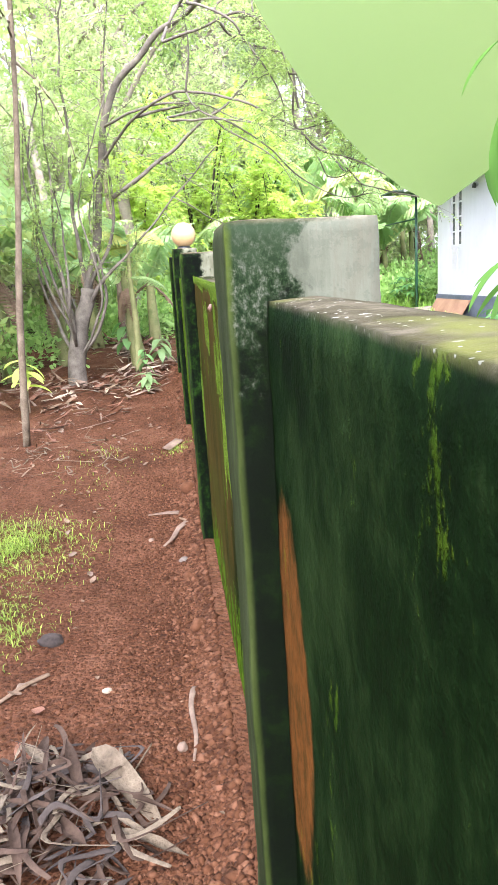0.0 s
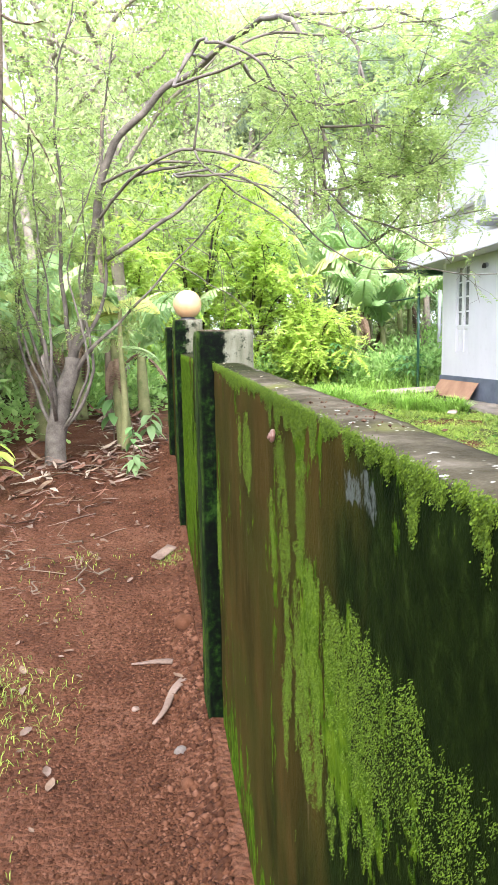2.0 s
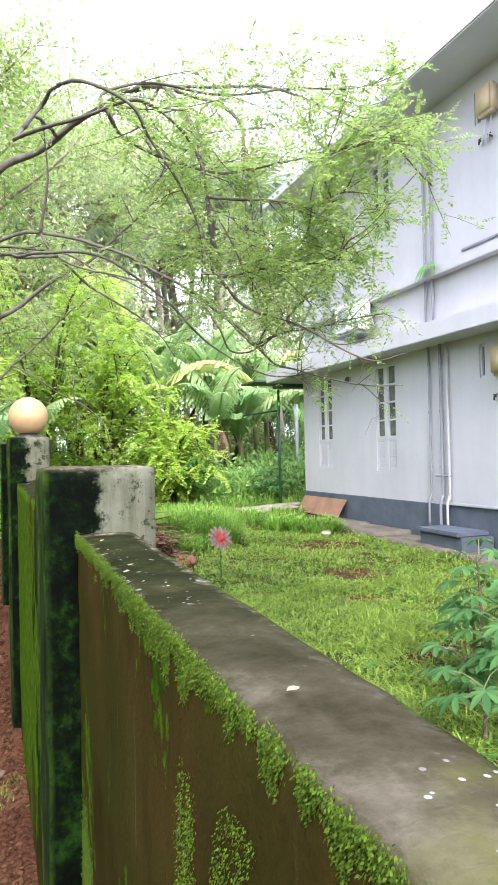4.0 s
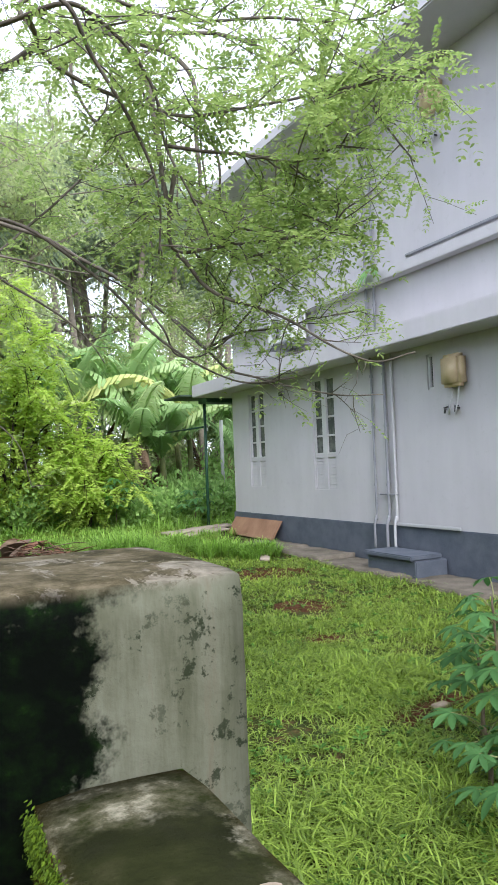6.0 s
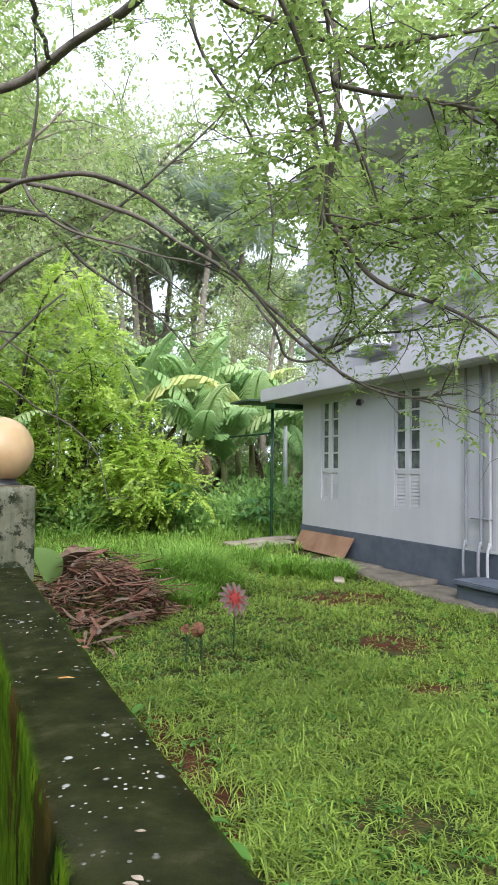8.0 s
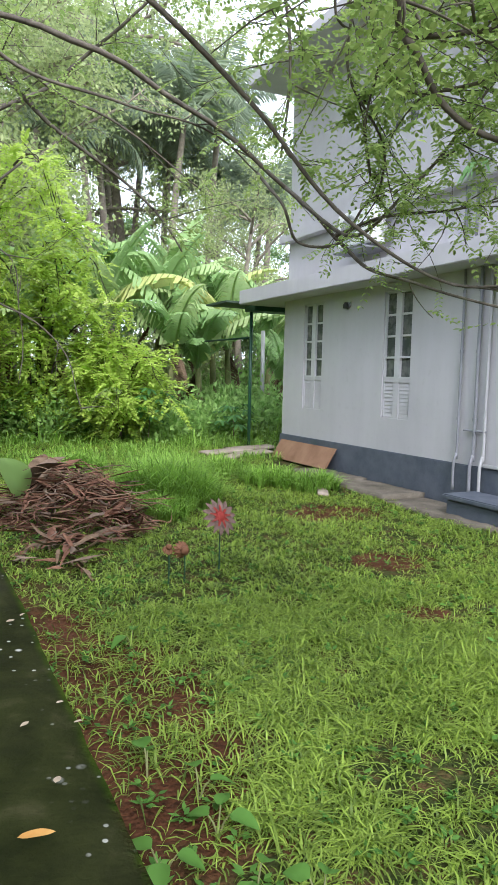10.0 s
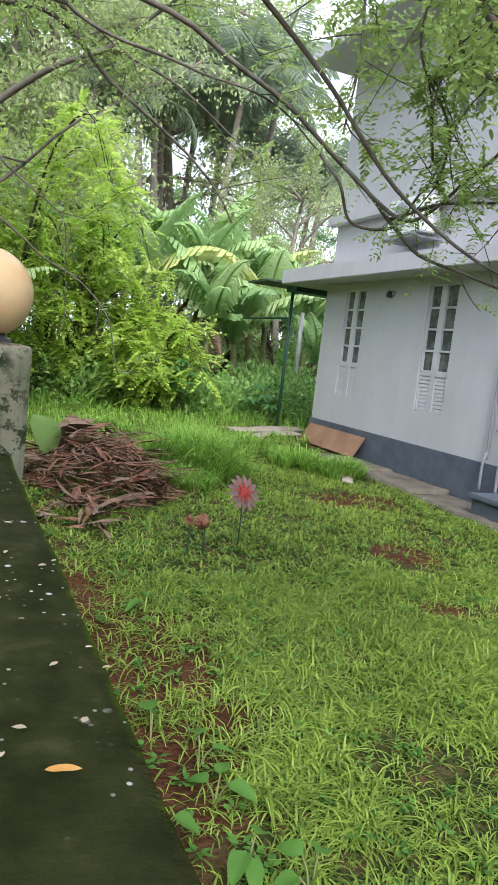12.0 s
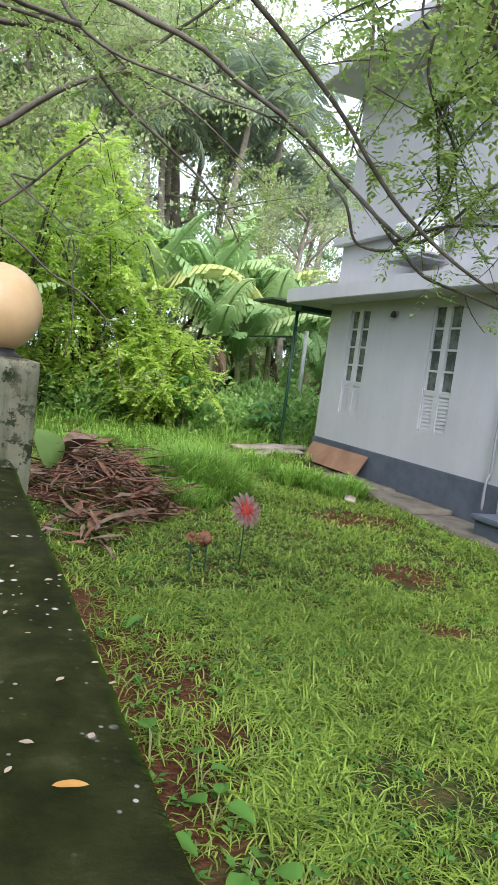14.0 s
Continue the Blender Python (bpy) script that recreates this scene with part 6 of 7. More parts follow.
def build_cassava(x, y, height, leaves, size, seed, mat):
    rng = random.Random(seed)
    t = thing("palmate_shrub", "young shrub with hand-shaped green leaves in the grass", "plant", (x, y, gz(x, y) - 0.02), "hand-leaved shrubs")
    bag = Bag()
    pts = [(0, 0, 0), (0.02, 0.01, height * 0.5), (-0.02, 0.0, height)]
    bag.tube(spline(pts, 6), [0.016 - 0.010 * i / 12 for i in range(13)], 8)
    add("stem", bag.mesh("stem", True), M_BARK, t, "thin brown stem")
    for k in range(leaves):
        h = height * (0.35 + 0.65 * (k + 1) / leaves)
        a = k * 137.5 + rng.uniform(-20, 20)
        l = rng.uniform(0.14, 0.26) * size
        c, s = math.cos(math.radians(a)), math.sin(math.radians(a))
        tip = (c * l, s * l, h + 0.09)
        b2 = Bag()
        b2.tube([(0, 0, h), (c * l * 0.5, s * l * 0.5, h + 0.07), tip], [0.004, 0.003, 0.003], 5)
        st = add("leaf_stalk", b2.mesh("leaf_stalk"), M_STEM, t)
        sc = size * rng.uniform(0.8, 1.15)
        add("leaf", PALMATE[k % 4], mat, st, m=pose(*tip, rng.uniform(-12, 12), rng.uniform(0, 25), a) @ Matrix.Diagonal((sc, sc, sc, 1)))


build_cassava(3.02, 2.40, 0.98, 17, 0.85, 1, M_HANDLEAF)
build_cassava(2.95, 2.05, 0.60, 15, 1.05, 2, M_HANDLEAF)
build_cassava(3.4, 2.2, 0.75, 14, 1.1, 3, M_HANDLEAF)
build_cassava(2.55, 1.8, 0.36, 10, 0.9, 4, M_HANDLEAF)
build_cassava(3.2, 2.72, 0.62, 15, 0.9, 8, M_HANDLEAF)
build_cassava(2.82, 2.30, 0.34, 11, 0.9, 9, M_HANDLEAF)
build_cassava(4.3, 3.6, 0.5, 10, 1.1, 5, M_BROAD)
build_cassava(6.9, 15.9, 0.9, 14, 1.6, 6, M_BROAD)
build_cassava(5.0, 16.4, 1.2, 16, 1.7, 7, M_BROAD)


# ---- arrow-shaped leaves by the wall ----
def build_taro(x, y, seed):
    rng = random.Random(seed)
    t = thing("taro_plant", "low plant with soft arrow-shaped green leaves by the wall", "plant", (x, y, gz(x, y) - 0.01), "taro plants by the wall")
    for k in range(rng.choice((2, 3))):
        a = rng.uniform(0, 360)
        h = rng.uniform(0.08, 0.15)
        c, s = math.cos(math.radians(a)) * 0.05, math.sin(math.radians(a)) * 0.05
        b = Bag()
        b.tube([(0, 0, 0), (c * 0.5, s * 0.5, h * 0.7), (c, s, h)], [0.005, 0.004, 0.003], 6)
        st = add("stalk", b.mesh("stalk"), M_STEM, t)
        add("leaf", leaf_mesh("leaf", rng.uniform(0.11, 0.16), rng.uniform(0.065, 0.095), 0.6, seed + k, 8, 0.02, 0.62), M_WEED, st, m=pose(c, s, h, rng.uniform(-10, 10), rng.uniform(-8, 14), a))


for k, (x, y) in enumerate(((1.15, 3.48), (1.12, 3.08), (1.30, 2.93), (1.16, 3.72), (1.0, 3.95), (1.35, 5.4), (0.85, 3.3))):
    build_taro(x, y, 300 + k)


# ---- flower ornaments ----
def build_flower(x, y, height, r, tilt, pale):
    t = thing("flower_ornament", "small drooping coral flower ornament on a thin stake" if pale else "red and white spoked flower ornament on a thin stake", "ornament", (x, y, gz(x, y) - 0.02), "flower ornaments in the lawn")
    b = Bag()
    b.tube([(0, 0, 0), (0.004, 0, height * 0.5), (0, 0, height)], [0.007, 0.006, 0.006], 6)
    add("stake", b.mesh("stake"), M_GREENPOST, t, "thin dark stake")
    hub = pose(0, 0, height, 62 + tilt, 0, 12)
    b = Bag()
    b.tube([(0, 0, -0.01), (0, 0, 0.012), (0, 0, 0.03)], [r * 0.34, r * 0.36, r * 0.1], 14)
    add("centre", b.mesh("centre", True), M_CORAL if pale else M_RED, t, "coral centre" if pale else "red centre", hub)
    me = leaf_mesh("petal", r, r * 0.34, 0.5, 3, 6, 0.0, 0.8)
    for k in range(14):
        add("petal", me, M_CORAL if pale else M_PINK, t, m=hub @ pose(0, 0, 0.005 * (k % 2), 0, 28 if pale else -12, k * 360 / 14))
    for k in range(0 if pale else 9):
        add("inner_petal", PETALR, M_RED, t, "red inner petal", hub @ pose(0, 0, 0.012, 0, -16, k * 40) @ Matrix.Diagonal((r / 0.2, r / 0.2, 1, 1)))


PETALR = leaf_mesh("inner_petal", 0.125, 0.028, 0.5, 3, 6, 0.0, 1.0)
build_flower(2.54, 6.68, 0.53, 0.185, 0, False)
build_flower(1.97, 6.42, 0.37, 0.07, -30, True)
build_flower(2.14, 6.5, 0.31, 0.11, 25, True)


# ---- debris heap behind the far pillar ----
def build_heap(cx, cy, rx, ry, h, n, name, label, mats, seed, long=0.5, flat=0.35, wide=1.0):
    """A heap of dry pieces, each a strip or stick of its own."""
    rng = random.Random(seed)
    t = thing(name, label, "debris", (cx, cy, gz(cx, cy) - 0.02))
    if h > 0.3:
        bag = Bag()
        for k in range(900):
            a, r = rng.uniform(0, 6.283), math.sqrt(rng.random())
            p = Vector((rx * 0.95 * r * math.cos(a), ry * 0.95 * r * math.sin(a), h * 0.9 * (1 - r ** 1.6) * rng.uniform(0.25, 1.0) + 0.015))
            d = Vector((rng.gauss(0, 1), rng.gauss(0, 1), rng.gauss(0, 0.25))).normalized() * rng.uniform(0.06, 0.22)
            e = Vector((rng.gauss(0, 0.02), rng.gauss(0, 0.02), 0.01))
            bag.tube([p - d, p + e, p + d], [0.004, rng.uniform(0.006, 0.013), 0.003], 4)
        add("litter", bag.mesh("litter"), M_LITTER, t, "matted dry sticks and husks")
    strips = [leaf_mesh("dry_strip", 1.0, wide * (0.07 + 0.04 * (k % 3)), rng.uniform(-0.9, 0.9), seed + k, 7, 0.12, 0.8, 0.25) for k in range(6)]
    sticks = []
    for k in range(4):
        b = Bag()
        q = spline([(0, 0, 0), (0.3, rng.uniform(-0.05, 0.05), 0.02), (0.7, rng.uniform(-0.12, 0.12), 0.05), (1.0, rng.uniform(-0.15, 0.15), 0)], 4)
        b.tube(q, [0.012 - 0.006 * i / 12 for i in range(13)], 6)
        sticks.append(b.mesh("twig", True))
    for k in range(n):
        a, r = rng.uniform(0, 6.283), math.sqrt(rng.random())
        x, y = rx * r * math.cos(a), ry * r * math.sin(a)
        z = h * (1 - r ** 1.6) * rng.uniform(0.75, 1.0) + 0.03
        s = long * rng.uniform(0.4, 1.2)
        stick = rng.random() < flat
        me = rng.choice(sticks if stick else strips)
        mat = rng.choice(mats)
        m = pose(x, y, z, rng.uniform(-30, 30), rng.uniform(-14, 22), math.degrees(rng.uniform(0, 6.28))) @ Matrix.Diagonal((s, s if not stick else 1.2, s, 1))
        me2 = me
        if me.materials and me.materials[0] != mat:
            key = (me.name, mat.name)
            if key not in SHARED:
                SHARED[key] = me.copy()
                SHARED[key].materials.clear()
            me2 = SHARED[key]
        add("twig" if stick else "dry_strip", me2, mat, t, m=m)
    return t


SHARED = {}
litter = Nodes("dry_litter", 0.9)
litter.color(litter.ramp(litter.island(), [(0.0, (0.018, 0.010, 0.007)), (0.5, (0.095, 0.040, 0.024)), (0.9, (0.27, 0.165, 0.11))]))
M_LITTER = litter.mat
build_heap(1.80, 9.35, 0.92, 1.55, 0.62, 300, "debris_heap", "heap of dry palm fronds, husks and leaves behind the wall", (M_HUSK, M_DRY, M_HUSK, M_GREYDRY), 51, 0.55, 0.62)
build_heap(1.32, 7.75, 0.36, 0.62, 0.16, 70, "leaf_heap", "small heap of grey dry leaves and husks beside the wall", (M_GREYDRY, M_DRY, M_HUSK), 52, 0.4, 0.15, 1.5)
build_heap(-0.72, -2.25, 0.40, 0.42, 0.15, 300, "leaf_heap", "heap of brown dry leaves and bark on the red path", (M_DARKDRY, M_BARKD, M_DARKDRY, M_BARK), 53, 0.24, 0.5, 1.15)
strip = add("bark_strip", leaf_mesh("bark_strip", 0.42, 0.10, 0.25, 77, 10, 0.10, 0.7, 0.3), M_BARK, m=pose(-0.52, -1.98, gz(-0.5, -2.1) + 0.10, 6, 10, -52))
tagged(strip, "long grey strip of dry bark lying on the heap", "bark")
build_heap(-1.4, 4.2, 0.7, 1.0, 0.06, 60, "leaf_litter", "scatter of dry leaves and twigs beneath the tree", (M_DRY, M_GREYDRY, M_HUSK), 54, 0.35, 0.4)
build_heap(-0.6, 8.6, 0.8, 1.0, 0.08, 70, "leaf_litter", "scatter of dry leaves and twigs beneath the tree", (M_GREYDRY, M_PETAL, M_HUSK), 55, 0.45, 0.4)
build_heap(-0.9, 10.4, 0.9, 1.0, 0.12, 80, "leaf_litter", "scatter of dry leaves and twigs beneath the tree", (M_GREYDRY, M_PETAL, M_HUSK), 57, 0.5, 0.3)
build_heap(-2.3, 6.4, 0.8, 1.4, 0.12, 90, "leaf_litter", "scatter of dry leaves and twigs beneath the tree", (M_GREYDRY, M_DRY, M_HUSK), 58, 0.5, 0.3)
build_heap(-0.9, 6.3, 0.9, 1.0, 0.07, 110, "leaf_litter", "scatter of brown dry leaves and twigs beneath the tree", (M_HUSK, M_DRY, M_GREYDRY), 60, 0.3, 0.25, 1.6)
build_heap(-1.3, 5.5, 0.9, 0.8, 0.06, 90, "leaf_litter", "scatter of pale dry leaves beneath the tree", (M_PETAL, M_GREYDRY, M_DRY), 61, 0.34, 0.25, 1.4)
build_heap(-0.55, 7.2, 0.45, 0.6, 0.06, 60, "leaf_litter", "scatter of pale dry leaves beneath the tree", (M_PETAL, M_GREYDRY), 62, 0.34, 0.25, 1.4)
build_heap(-1.1, 2.6, 0.6, 0.9, 0.04, 50, "leaf_litter", "scatter of dry grass and twigs beside the path", (M_DRY, M_BARK), 59, 0.22, 0.6)
build_heap(-0.2, 7.9, 0.3, 0.35, 0.09, 26, "burnt_patch", "charred remains of a small fire on the soil", (M_CHAR, M_CHAR, M_DRY), 56, 0.3, 0.5)

# dry and green banana leaves that lean on the heap
for k, (x, y, a, e, mat, s) in enumerate(((1.22, 9.6, 250, -66, M_HERB, 0.95), (1.30, 9.75, 300, -58, M_GREYDRY, 0.95), (1.42, 9.9, 40, -58, M_GREYDRY, 0.8), (1.48, 10.0, 70, -62, M_DRY, 0.75), (1.55, 9.9, 20, -60, M_HUSK, 0.75))):
    me = leaf_mesh("fallen_leaf", s, s * 0.36, 0.9, 400 + k, 10, 0.06, 0.8, 0.25)
    ob = add("fallen_leaf", me, mat, m=pose(x, y, gz(x, y) + 0.16, 0, e, a))
    tagged(ob, "large half-dry leaf leaning on the heap", "leaf", "large fallen leaves")
ob = add("fallen_frond", FRONDS[1].copy(), None, m=pose(2.6, 17.2, gz(2.6, 17.2) + 0.0, 0, 52, -20) @ Matrix.Diagonal((1.7, 1.7, 0.5, 1)))
ob.data.materials.clear()
ob.data.materials.append(M_PETAL)
tagged(ob, "pale dry palm frond lying in the grass", "palm frond")


# ---- path: stones, sticks, leaves ----
def build_path():
    rng = np.random.default_rng(8)
    bag = Bag()
    for k in range(26000):
        y = rng.uniform(-3.2, 1.6) if k < 21000 else rng.uniform(1.6, 7.5)
        x = -rng.exponential(0.28) if rng.random() < 0.55 else rng.uniform(-1.5, 0.0)
        x -= 0.01
        if x < -2.0:
            continue
        near = math.exp(x / 0.18)
        r = rng.uniform(0.003, 0.009) * (1 + 1.1 * near) * (1.7 if rng.random() < 0.06 + 0.12 * near else 1)
        v, f = pebble_data(rng, r)
        bag.put([q + Vector((x, y, gz(x, y) + r * 0.2)) for q in v], f)
    tagged(add("gravel", bag.mesh("gravel", True), M_STONE), "loose red laterite gravel on the path", "gravel", kind="stuff")
    for k, (x, y, a, b2, c, mat) in enumerate(((-0.83, -0.96, 0.065, 0.045, 0.035, M_BARKD), (-0.09, -1.0, 0.05, 0.035, 0.03, M_STONE), (-0.12, -0.35, 0.035, 0.03, 0.025, M_STONE), (-0.16, 0.35, 0.035, 0.03, 0.02, M_STONE), (-0.14, -0.1, 0.03, 0.022, 0.02, M_STONEG), (-0.2, -1.9, 0.025, 0.02, 0.018, M_GREYDRY), (-0.5, -2.75, 0.03, 0.03, 0.02, M_YLEAF), (-0.06, 1.1, 0.06, 0.07, 0.05, M_STONE), (-0.1, 1.35, 0.03, 0.03, 0.02, M_STONE), (-0.52, -1.45, 0.016, 0.022, 0.012, M_PETAL), (-0.35, 0.3, 0.02, 0.02, 0.012, M_GREYDRY))):
        ob = add("stone", lump("stone", a, b2, c, k), mat, m=pose(x, y, gz(x, y) + c * 0.4, 0, 0, k * 50))
        tagged(ob, "small rough stone lying on the red soil", "stone", "stones on the path")
    for k, (x0, y0, x1, y1, r, mat) in enumerate(((-0.38, 0.75, -0.15, 0.74, 0.026, M_GREYDRY), (-0.26, 0.09, -0.10, 0.51, 0.028, M_GREYDRY), (-0.16, -1.98, -0.14, -1.5, 0.016, M_GREYDRY), (-1.1, -1.55, -0.8, -1.25, 0.015, M_DRY), (-0.75, 3.0, -0.5, 3.3, 0.01, M_GREYDRY), (-1.3, 2.4, -0.9, 2.2, 0.01, M_DRY), (-1.2, 3.4, -0.8, 3.8, 0.012, M_GREYDRY))):
        d = Vector((x1 - x0, y1 - y0, 0))
        p0 = Vector((0, 0, 0))
        b3 = Bag()
        q = spline([p0, p0 + d * 0.3 + Vector((0.01, 0, 0.006)), p0 + d * 0.7 + Vector((-0.01, 0.01, 0.004)), p0 + d], 4)
        b3.tube(q, [r * (0.35 + 0.65 * (i / 12)) for i in range(13)], 7, 0.4)
        ob = add("stick", b3.mesh("stick", True), mat, m=pose(x0, y0, max(gz(x0, y0), gz(x1, y1)) + 0.006) @ Matrix.Diagonal((1, 1, 0.45, 1)))
        tagged(ob, "dry weathered stick lying on the red path", "stick", "sticks on the path")
    R = random.Random(12)
    shapes = [leaf_mesh("dry_leaf", 0.09, 0.045, R.uniform(-1.2, 1.2), k, 6, 0.08) for k in range(4)]
    made = {}
    for k in range(300):
        x, y = -R.uniform(0.05, 2.0), R.uniform(-3.5, 9.0)
        if x > -0.7 and y < 2 and R.random() < 0.75:
            continue
        mat = R.choice((M_DRY, M_GREYDRY, M_DRY, M_HUSK))
        base = shapes[k % 4]
        key = (base.name, mat.name)
        if key not in made:
            made[key] = base.copy()
        s = R.uniform(0.3, 0.95)
        ob = add("dry_leaf", made[key], mat, m=pose(x, y, gz(x, y) + 0.012, R.uniform(-20, 20), R.uniform(-15, 15), R.uniform(0, 360)) @ Matrix.Diagonal((s, s, s, 1)))
        tagged(ob, "dry curled leaf lying on the soil", "leaf", "dry leaves on the path")
    ob = add("flat_stone", rough_box("flat_stone", 0.16, 0.07, 0.03, 0.03, 0.008, 0.004, 9), M_PETAL, m=pose(3.36, 3.26, gz(3.36, 3.26) + 0.005, 3, 4, 20))
    tagged(ob, "pale flat stone on a bare patch of soil", "stone", "flat stones by the house")
    ob = add("bark_piece", rough_box("bark_piece", 0.22, 0.10, 0.016, 0.04, 0.005, 0.004, 3), M_GREYDRY, m=pose(-0.16, 2.48, gz(-0.16, 2.48) + 0.03, 8, -12, 50))
    tagged(ob, "pale flat piece of bark leaning by the wall", "bark")


build_path()


# ---- things on the wall ----
def build_wall_things():
    rng = random.Random(5)
    s = thing("snail", "brown land snail shell on the mossy wall", "snail shell", (0.058, -1.56, 1.615))
    bag = Bag()
    pts, rad = [], []
    for i in range(40):
        t = i / 39
        a = t * 2.2 * 2 * math.pi
        r = 0.012 * (1 - 0.9 * t)
        pts.append((-0.006 - 0.014 * t, r * math.cos(a), r * math.sin(a) - 0.004))
        rad.append(0.0062 * (1 - 0.8 * t))
    bag.tube(pts, rad, 10)
    add("shell", bag.mesh("shell", True), M_SNAIL, s, "whorled brown shell")
    petals = [leaf_mesh("petal", 0.012, 0.006, 0.2, k, 4, 0.03, 0.9, 0.05) for k in range(3)]
    spots = [(0.02 + rng.uniform(0.06, 0.15), rng.uniform(0.4, 2.9)) for _ in range(30)] + [(0.182, 1.75), (0.186, 2.04), (0.19, 1.70), (0.150, 1.72)] + [(rng.uniform(0.08, 0.17), rng.uniform(-1.6, -0.1)) for _ in range(10)]
    for k, (x, y) in enumerate(spots):
        z = (1.735 + 0.02 * min(y, 0.5)) + 0.004
        sc = rng.uniform(0.6, 1.3)
        ob = add("petal", petals[k % 3], M_PETAL, m=pose(x, y, z, rng.uniform(-8, 8), rng.uniform(-8, 4), rng.uniform(0, 360)) @ Matrix.Diagonal((sc, sc, sc, 1)))
        tagged(ob, "small pale fallen petal on the wall top", "petal", "petals on the wall")
    ob = add("fallen_leaf", leaf_mesh("fallen_leaf", 0.028, 0.010, 0.25, 2, 8, 0.03, 0.9, 0.04), M_YLEAF, m=pose(0.114, 1.537, 1.752, 0, -4, -4))
    tagged(ob, "small yellow-brown leaf lying on the wall top", "leaf")
    for k in range(70):
        x, y = rng.uniform(0.075, 0.17), -1.95 + rng.gauss(0, 0.13)
        r = rng.uniform(0.001, 0.003) * (1.8 if k % 9 == 0 else 1)
        v, f = pebble_data(np.random.default_rng(k), r)
        ob = add("crumb", mesh_of("crumb", v, f), M_DIRT, m=pose(x, y, 1.735 + 0.02 * y + r * 0.4 + 0.002))
        tagged(ob, "crumb of brown dirt on the wall top", "dirt", "dirt on the wall top")


M_DIRT = simple("brown_dirt", (0.05, 0.025, 0.014), (0.11, 0.06, 0.035), 60.0, 0.95, 0.4)
build_wall_things()


# ---- slender trunks and small plants by the path ----
def build_slender(pts, r, mat, label):
    o = Vector(pts[0])
    t = thing("slender_tree", label, "tree", tuple(o), "slender trunks by the path")
    b = Bag()
    q = [p - o for p in spline(pts, 6)]
    b.tube(q, [r * (1 - 0.6 * i / len(q)) for i in range(len(q))], 10, 0.2)
    rng = np.random.default_rng(int(abs(o.x * 100)))
    tw = []
    for k in range(14):
        tw += twigs_on(q[len(q) * 2 // 3:], rng, 1, 1.1, 0.2, 0.2)
    for w in tw:
        b.tube(w, [0.012, 0.01, 0.008, 0.006, 0.003], 5)
    add("trunk", b.mesh("trunk", True), mat, t)
    P, D = leaf_sites(tw, rng, 40)
    V, Q = blades(P, D, 0.10 * rng.uniform(0.6, 1.3, len(P)), 0.045, rng)
    add("crown", np_mesh("crown", V, Q), M_FARLEAF, t)


build_slender([(-1.66, 3.0, 0.1), (-1.55, 3.0, 1.5), (-1.42, 3.0, 2.6), (-1.3, 3.0, 3.8), (-1.2, 3.1, 6.0)], 0.04, M_BARK, "slender brown trunk beside the red path")
build_slender([(-2.2, 10.0, 0.4), (-2.15, 10.0, 2.5), (-2.3, 10.0, 4.5), (-2.5, 10.0, 7.0)], 0.11, M_PALE, "slender pale trunk behind the banana plants")
build_slender([(-0.95, 8.9, 0.4), (-0.9, 8.9, 2.0), (-0.95, 8.8, 3.5), (-0.8, 8.7, 5.5)], 0.06, M_BARK, "slender brown trunk behind the path")


def build_seedling(x, y, h, n, ln, mat, seed, label):
    rng = random.Random(seed)
    t = thing("seedling", label, "plant", (x, y, gz(x, y) - 0.02), "seedlings by the path")
    b = Bag()
    b.tube([(0, 0, 0), (0.01, 0, h * 0.5), (0, 0.01, h)], [0.010, 0.008, 0.005], 6)
    add("stem", b.mesh("stem"), M_BARK, t)
    me = [leaf_mesh("leaf", ln, ln * 0.42, 0.8, k, 7, 0.02, 0.8) for k in range(3)]
    for k in range(n):
        add("leaf", me[k % 3], mat, t, m=pose(0, 0, h * (0.5 + 0.5 * k / n), 0, rng.uniform(-15, 30), k * 137.5))


build_seedling(-0.45, 5.4, 0.3, 12, 0.2, M_DEEP, 1, "small broad-leaved seedling on the red soil")
build_seedling(-0.48, 6.2, 0.5, 8, 0.2, M_BROAD, 2, "small broad-leaved seedling on the red soil")
build_seedling(-1.9, 4.6, 0.7, 10, 0.32, M_YFINE, 4, "seedling with lime-green leaves on a thin stem")
build_seedling(-0.25, 7.2, 0.55, 9, 0.3, M_DEEP, 5, "small broad-leaved seedling on the red soil")
build_seedling(-0.8, 7.6, 0.8, 10, 0.35, M_BROAD, 6, "small broad-leaved seedling on the red soil")

post = Bag()
post.tube([(8.75, 18.1, 0.3), (8.76, 18.1, 1.8), (8.75, 18.1, 3.35)], [0.06, 0.06, 0.055], 12)
tagged(add("post", post.mesh("post", True), M_PVCW), "white painted post behind the house", "post")


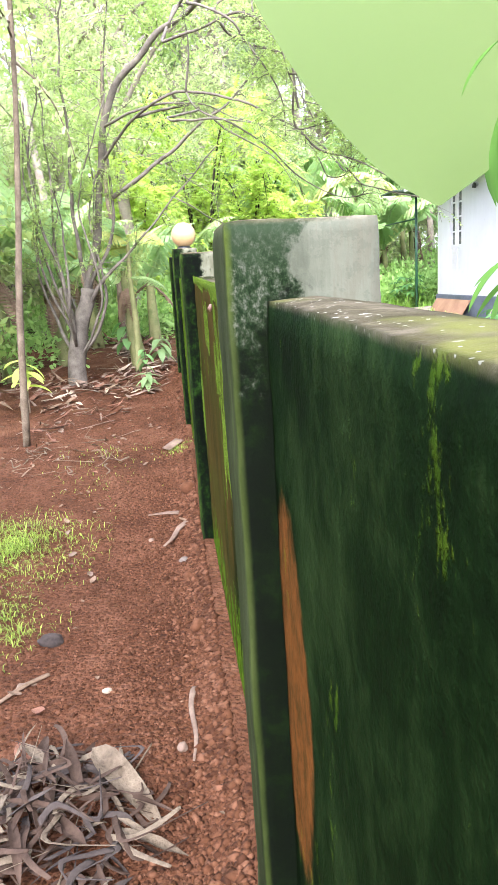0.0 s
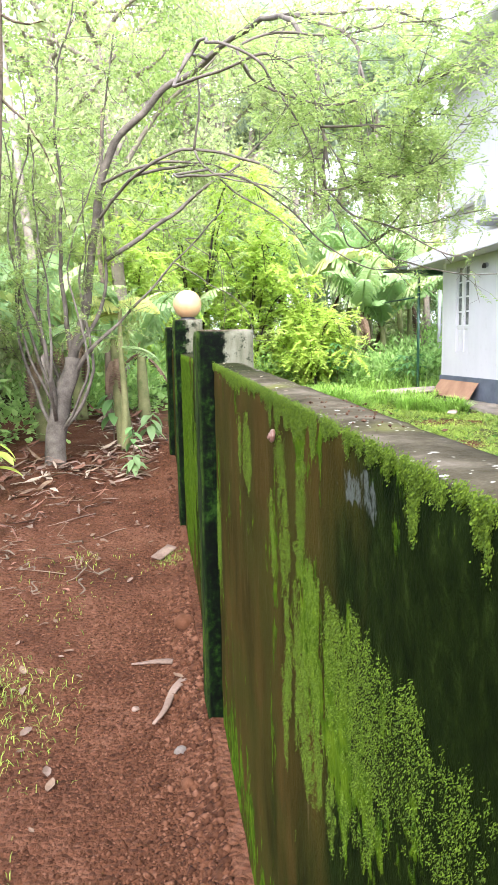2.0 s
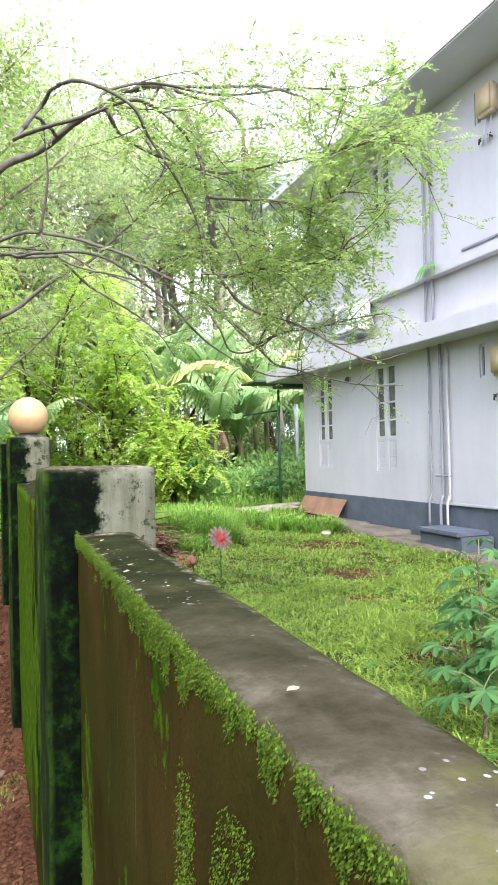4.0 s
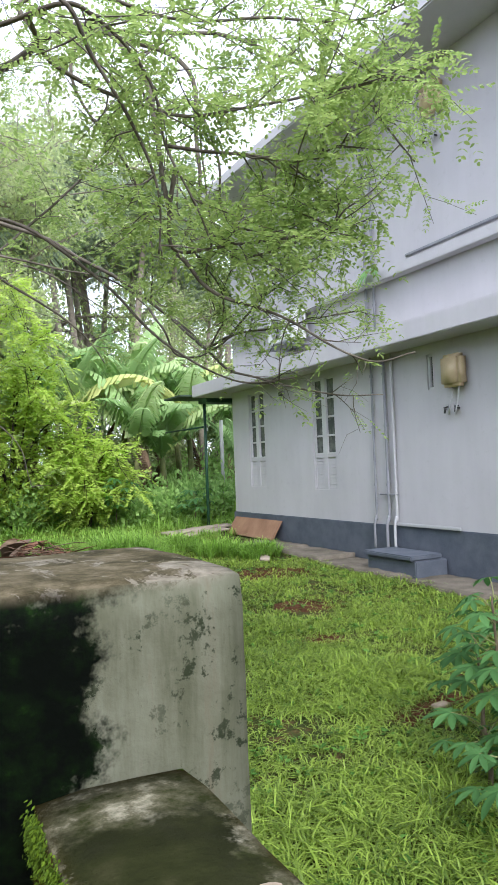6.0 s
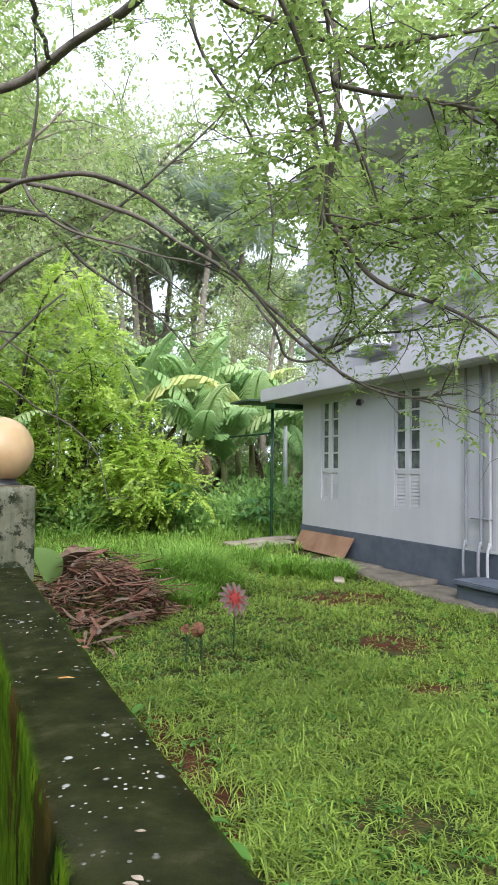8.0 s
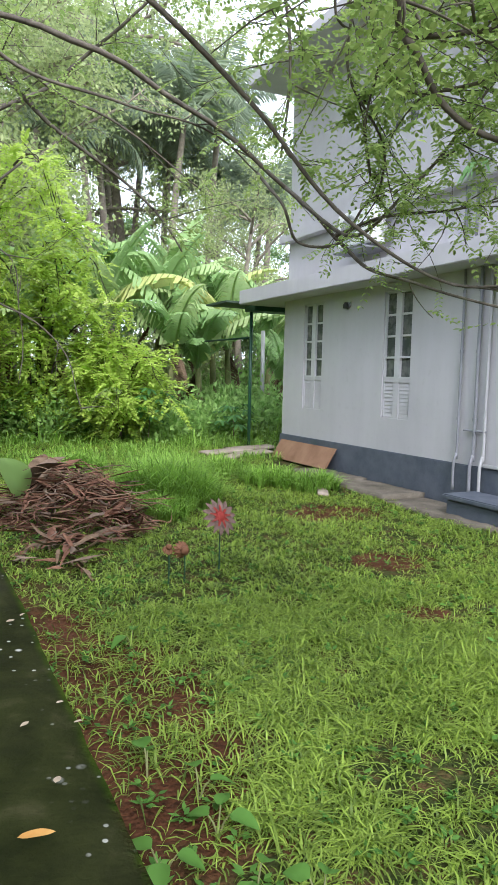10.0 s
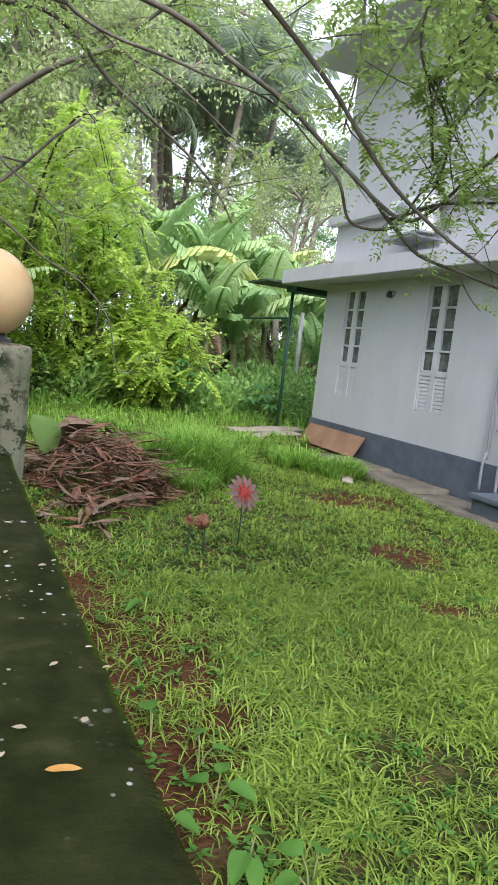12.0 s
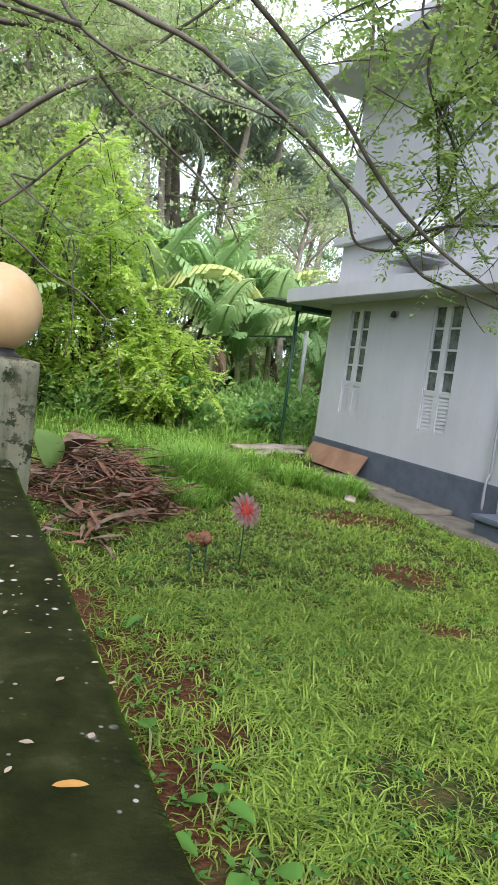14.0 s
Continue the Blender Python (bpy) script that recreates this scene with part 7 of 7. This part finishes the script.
# ---- moss tufts on the wall ----
def build_moss():
    rng = np.random.default_rng(77)
    P = []
    for _ in range(210000):
        y = rng.uniform(-2.84, -0.02)
        top = 1.735 + 0.02 * y
        d = abs(rng.normal(0, 0.10))
        depth = 0.018 + 0.05 * max(0.0, noise.noise((y * 2.1, 3.0, 0)) + 0.25) * smooth01((-y - 0.15) / 0.9) + 0.10 * max(0.0, noise.noise((y * 26, 1.0, 0))) + 0.02 * noise.noise((y * 50, 1.0, 0))
        n = noise.noise((y * 34, (top - d) * 7, 5)) + 0.7 * noise.noise((y * 90, (top - d) * 40, 8))
        if d < depth and n > -0.25 + 0.6 * d / depth:
            P.append((0.060, y, top - d - 0.003))
        z = rng.uniform(0.75, 1.5)
        edge = 1.42 + 0.05 * noise.noise((y * 9, 0, 6)) + 0.04 * noise.noise((y * 40, 0, 2))
        n2 = noise.noise((y * 15, z * 4, 2)) + 0.8 * noise.noise((y * 70, z * 30, 9))
        low = 1.02 + 0.68 * max(0.0, -2.0 - y) + 0.06 * noise.noise((y * 14, 0, 8))
        if -2.62 < y < -1.73 + 0.06 * noise.noise((z * 12, 0, 4)) and z < edge and n2 > -0.12 + 0.9 * smooth01((low - z) / 0.12):
            P.append((0.060, y, z))
        m = rng.uniform(0.75, 1.62)
        n3 = 0.5 * noise.noise((y * 22, m * 7, 4)) + 0.5 * noise.noise((y * 80, m * 40, 4))
        for cy, cz, ry, rz in ((-1.59, 1.56, 0.05, 0.10), (-1.64, 1.40, 0.045, 0.12), (-1.80, 1.50, 0.035, 0.13), (-1.47, 1.42, 0.02, 0.06), (-1.50, 1.34, 0.02, 0.06), (-1.06, 1.49, 0.07, 0.10), (-0.09, 0.95, 0.09, 0.2), (-1.66, 1.18, 0.03, 0.12), (-1.62, 1.0, 0.03, 0.12), (-0.9, 1.5, 0.03, 0.08)):
            if abs(y - cy) < ry * 1.4 and abs(m - cz) < rz * 1.3 and ((y - cy) / ry) ** 2 + ((m - cz) / rz) ** 2 < 1.0 + 3.0 * n3:
                P.append((0.060, y, m))
    P = np.repeat(np.array(P), 3, 0) + rng.normal(0, 0.0030, (len(P) * 3, 3)) * np.array([0.3, 1, 1.5])
    P[:, 0] += rng.uniform(-0.002, 0.004, len(P))
    D = np.stack([rng.uniform(-0.9, -0.2, len(P)), rng.normal(0, 0.45, len(P)), rng.uniform(-1.4, -0.1, len(P))], 1)
    V, Q = blades(P, D, rng.uniform(0.0018, 0.0045, len(P)), rng.uniform(0.0010, 0.0020, len(P)), rng, 0.9, True)
    tagged(add("moss", np_mesh("moss", V, Q), M_MOSS), "thick bright green moss hanging on the wall face", "moss", kind="stuff")


M_MOSS = leafy("moss", (0.022, 0.050, 0.002), (0.115, 0.185, 0.007), 0.8, 0.2)
build_moss()
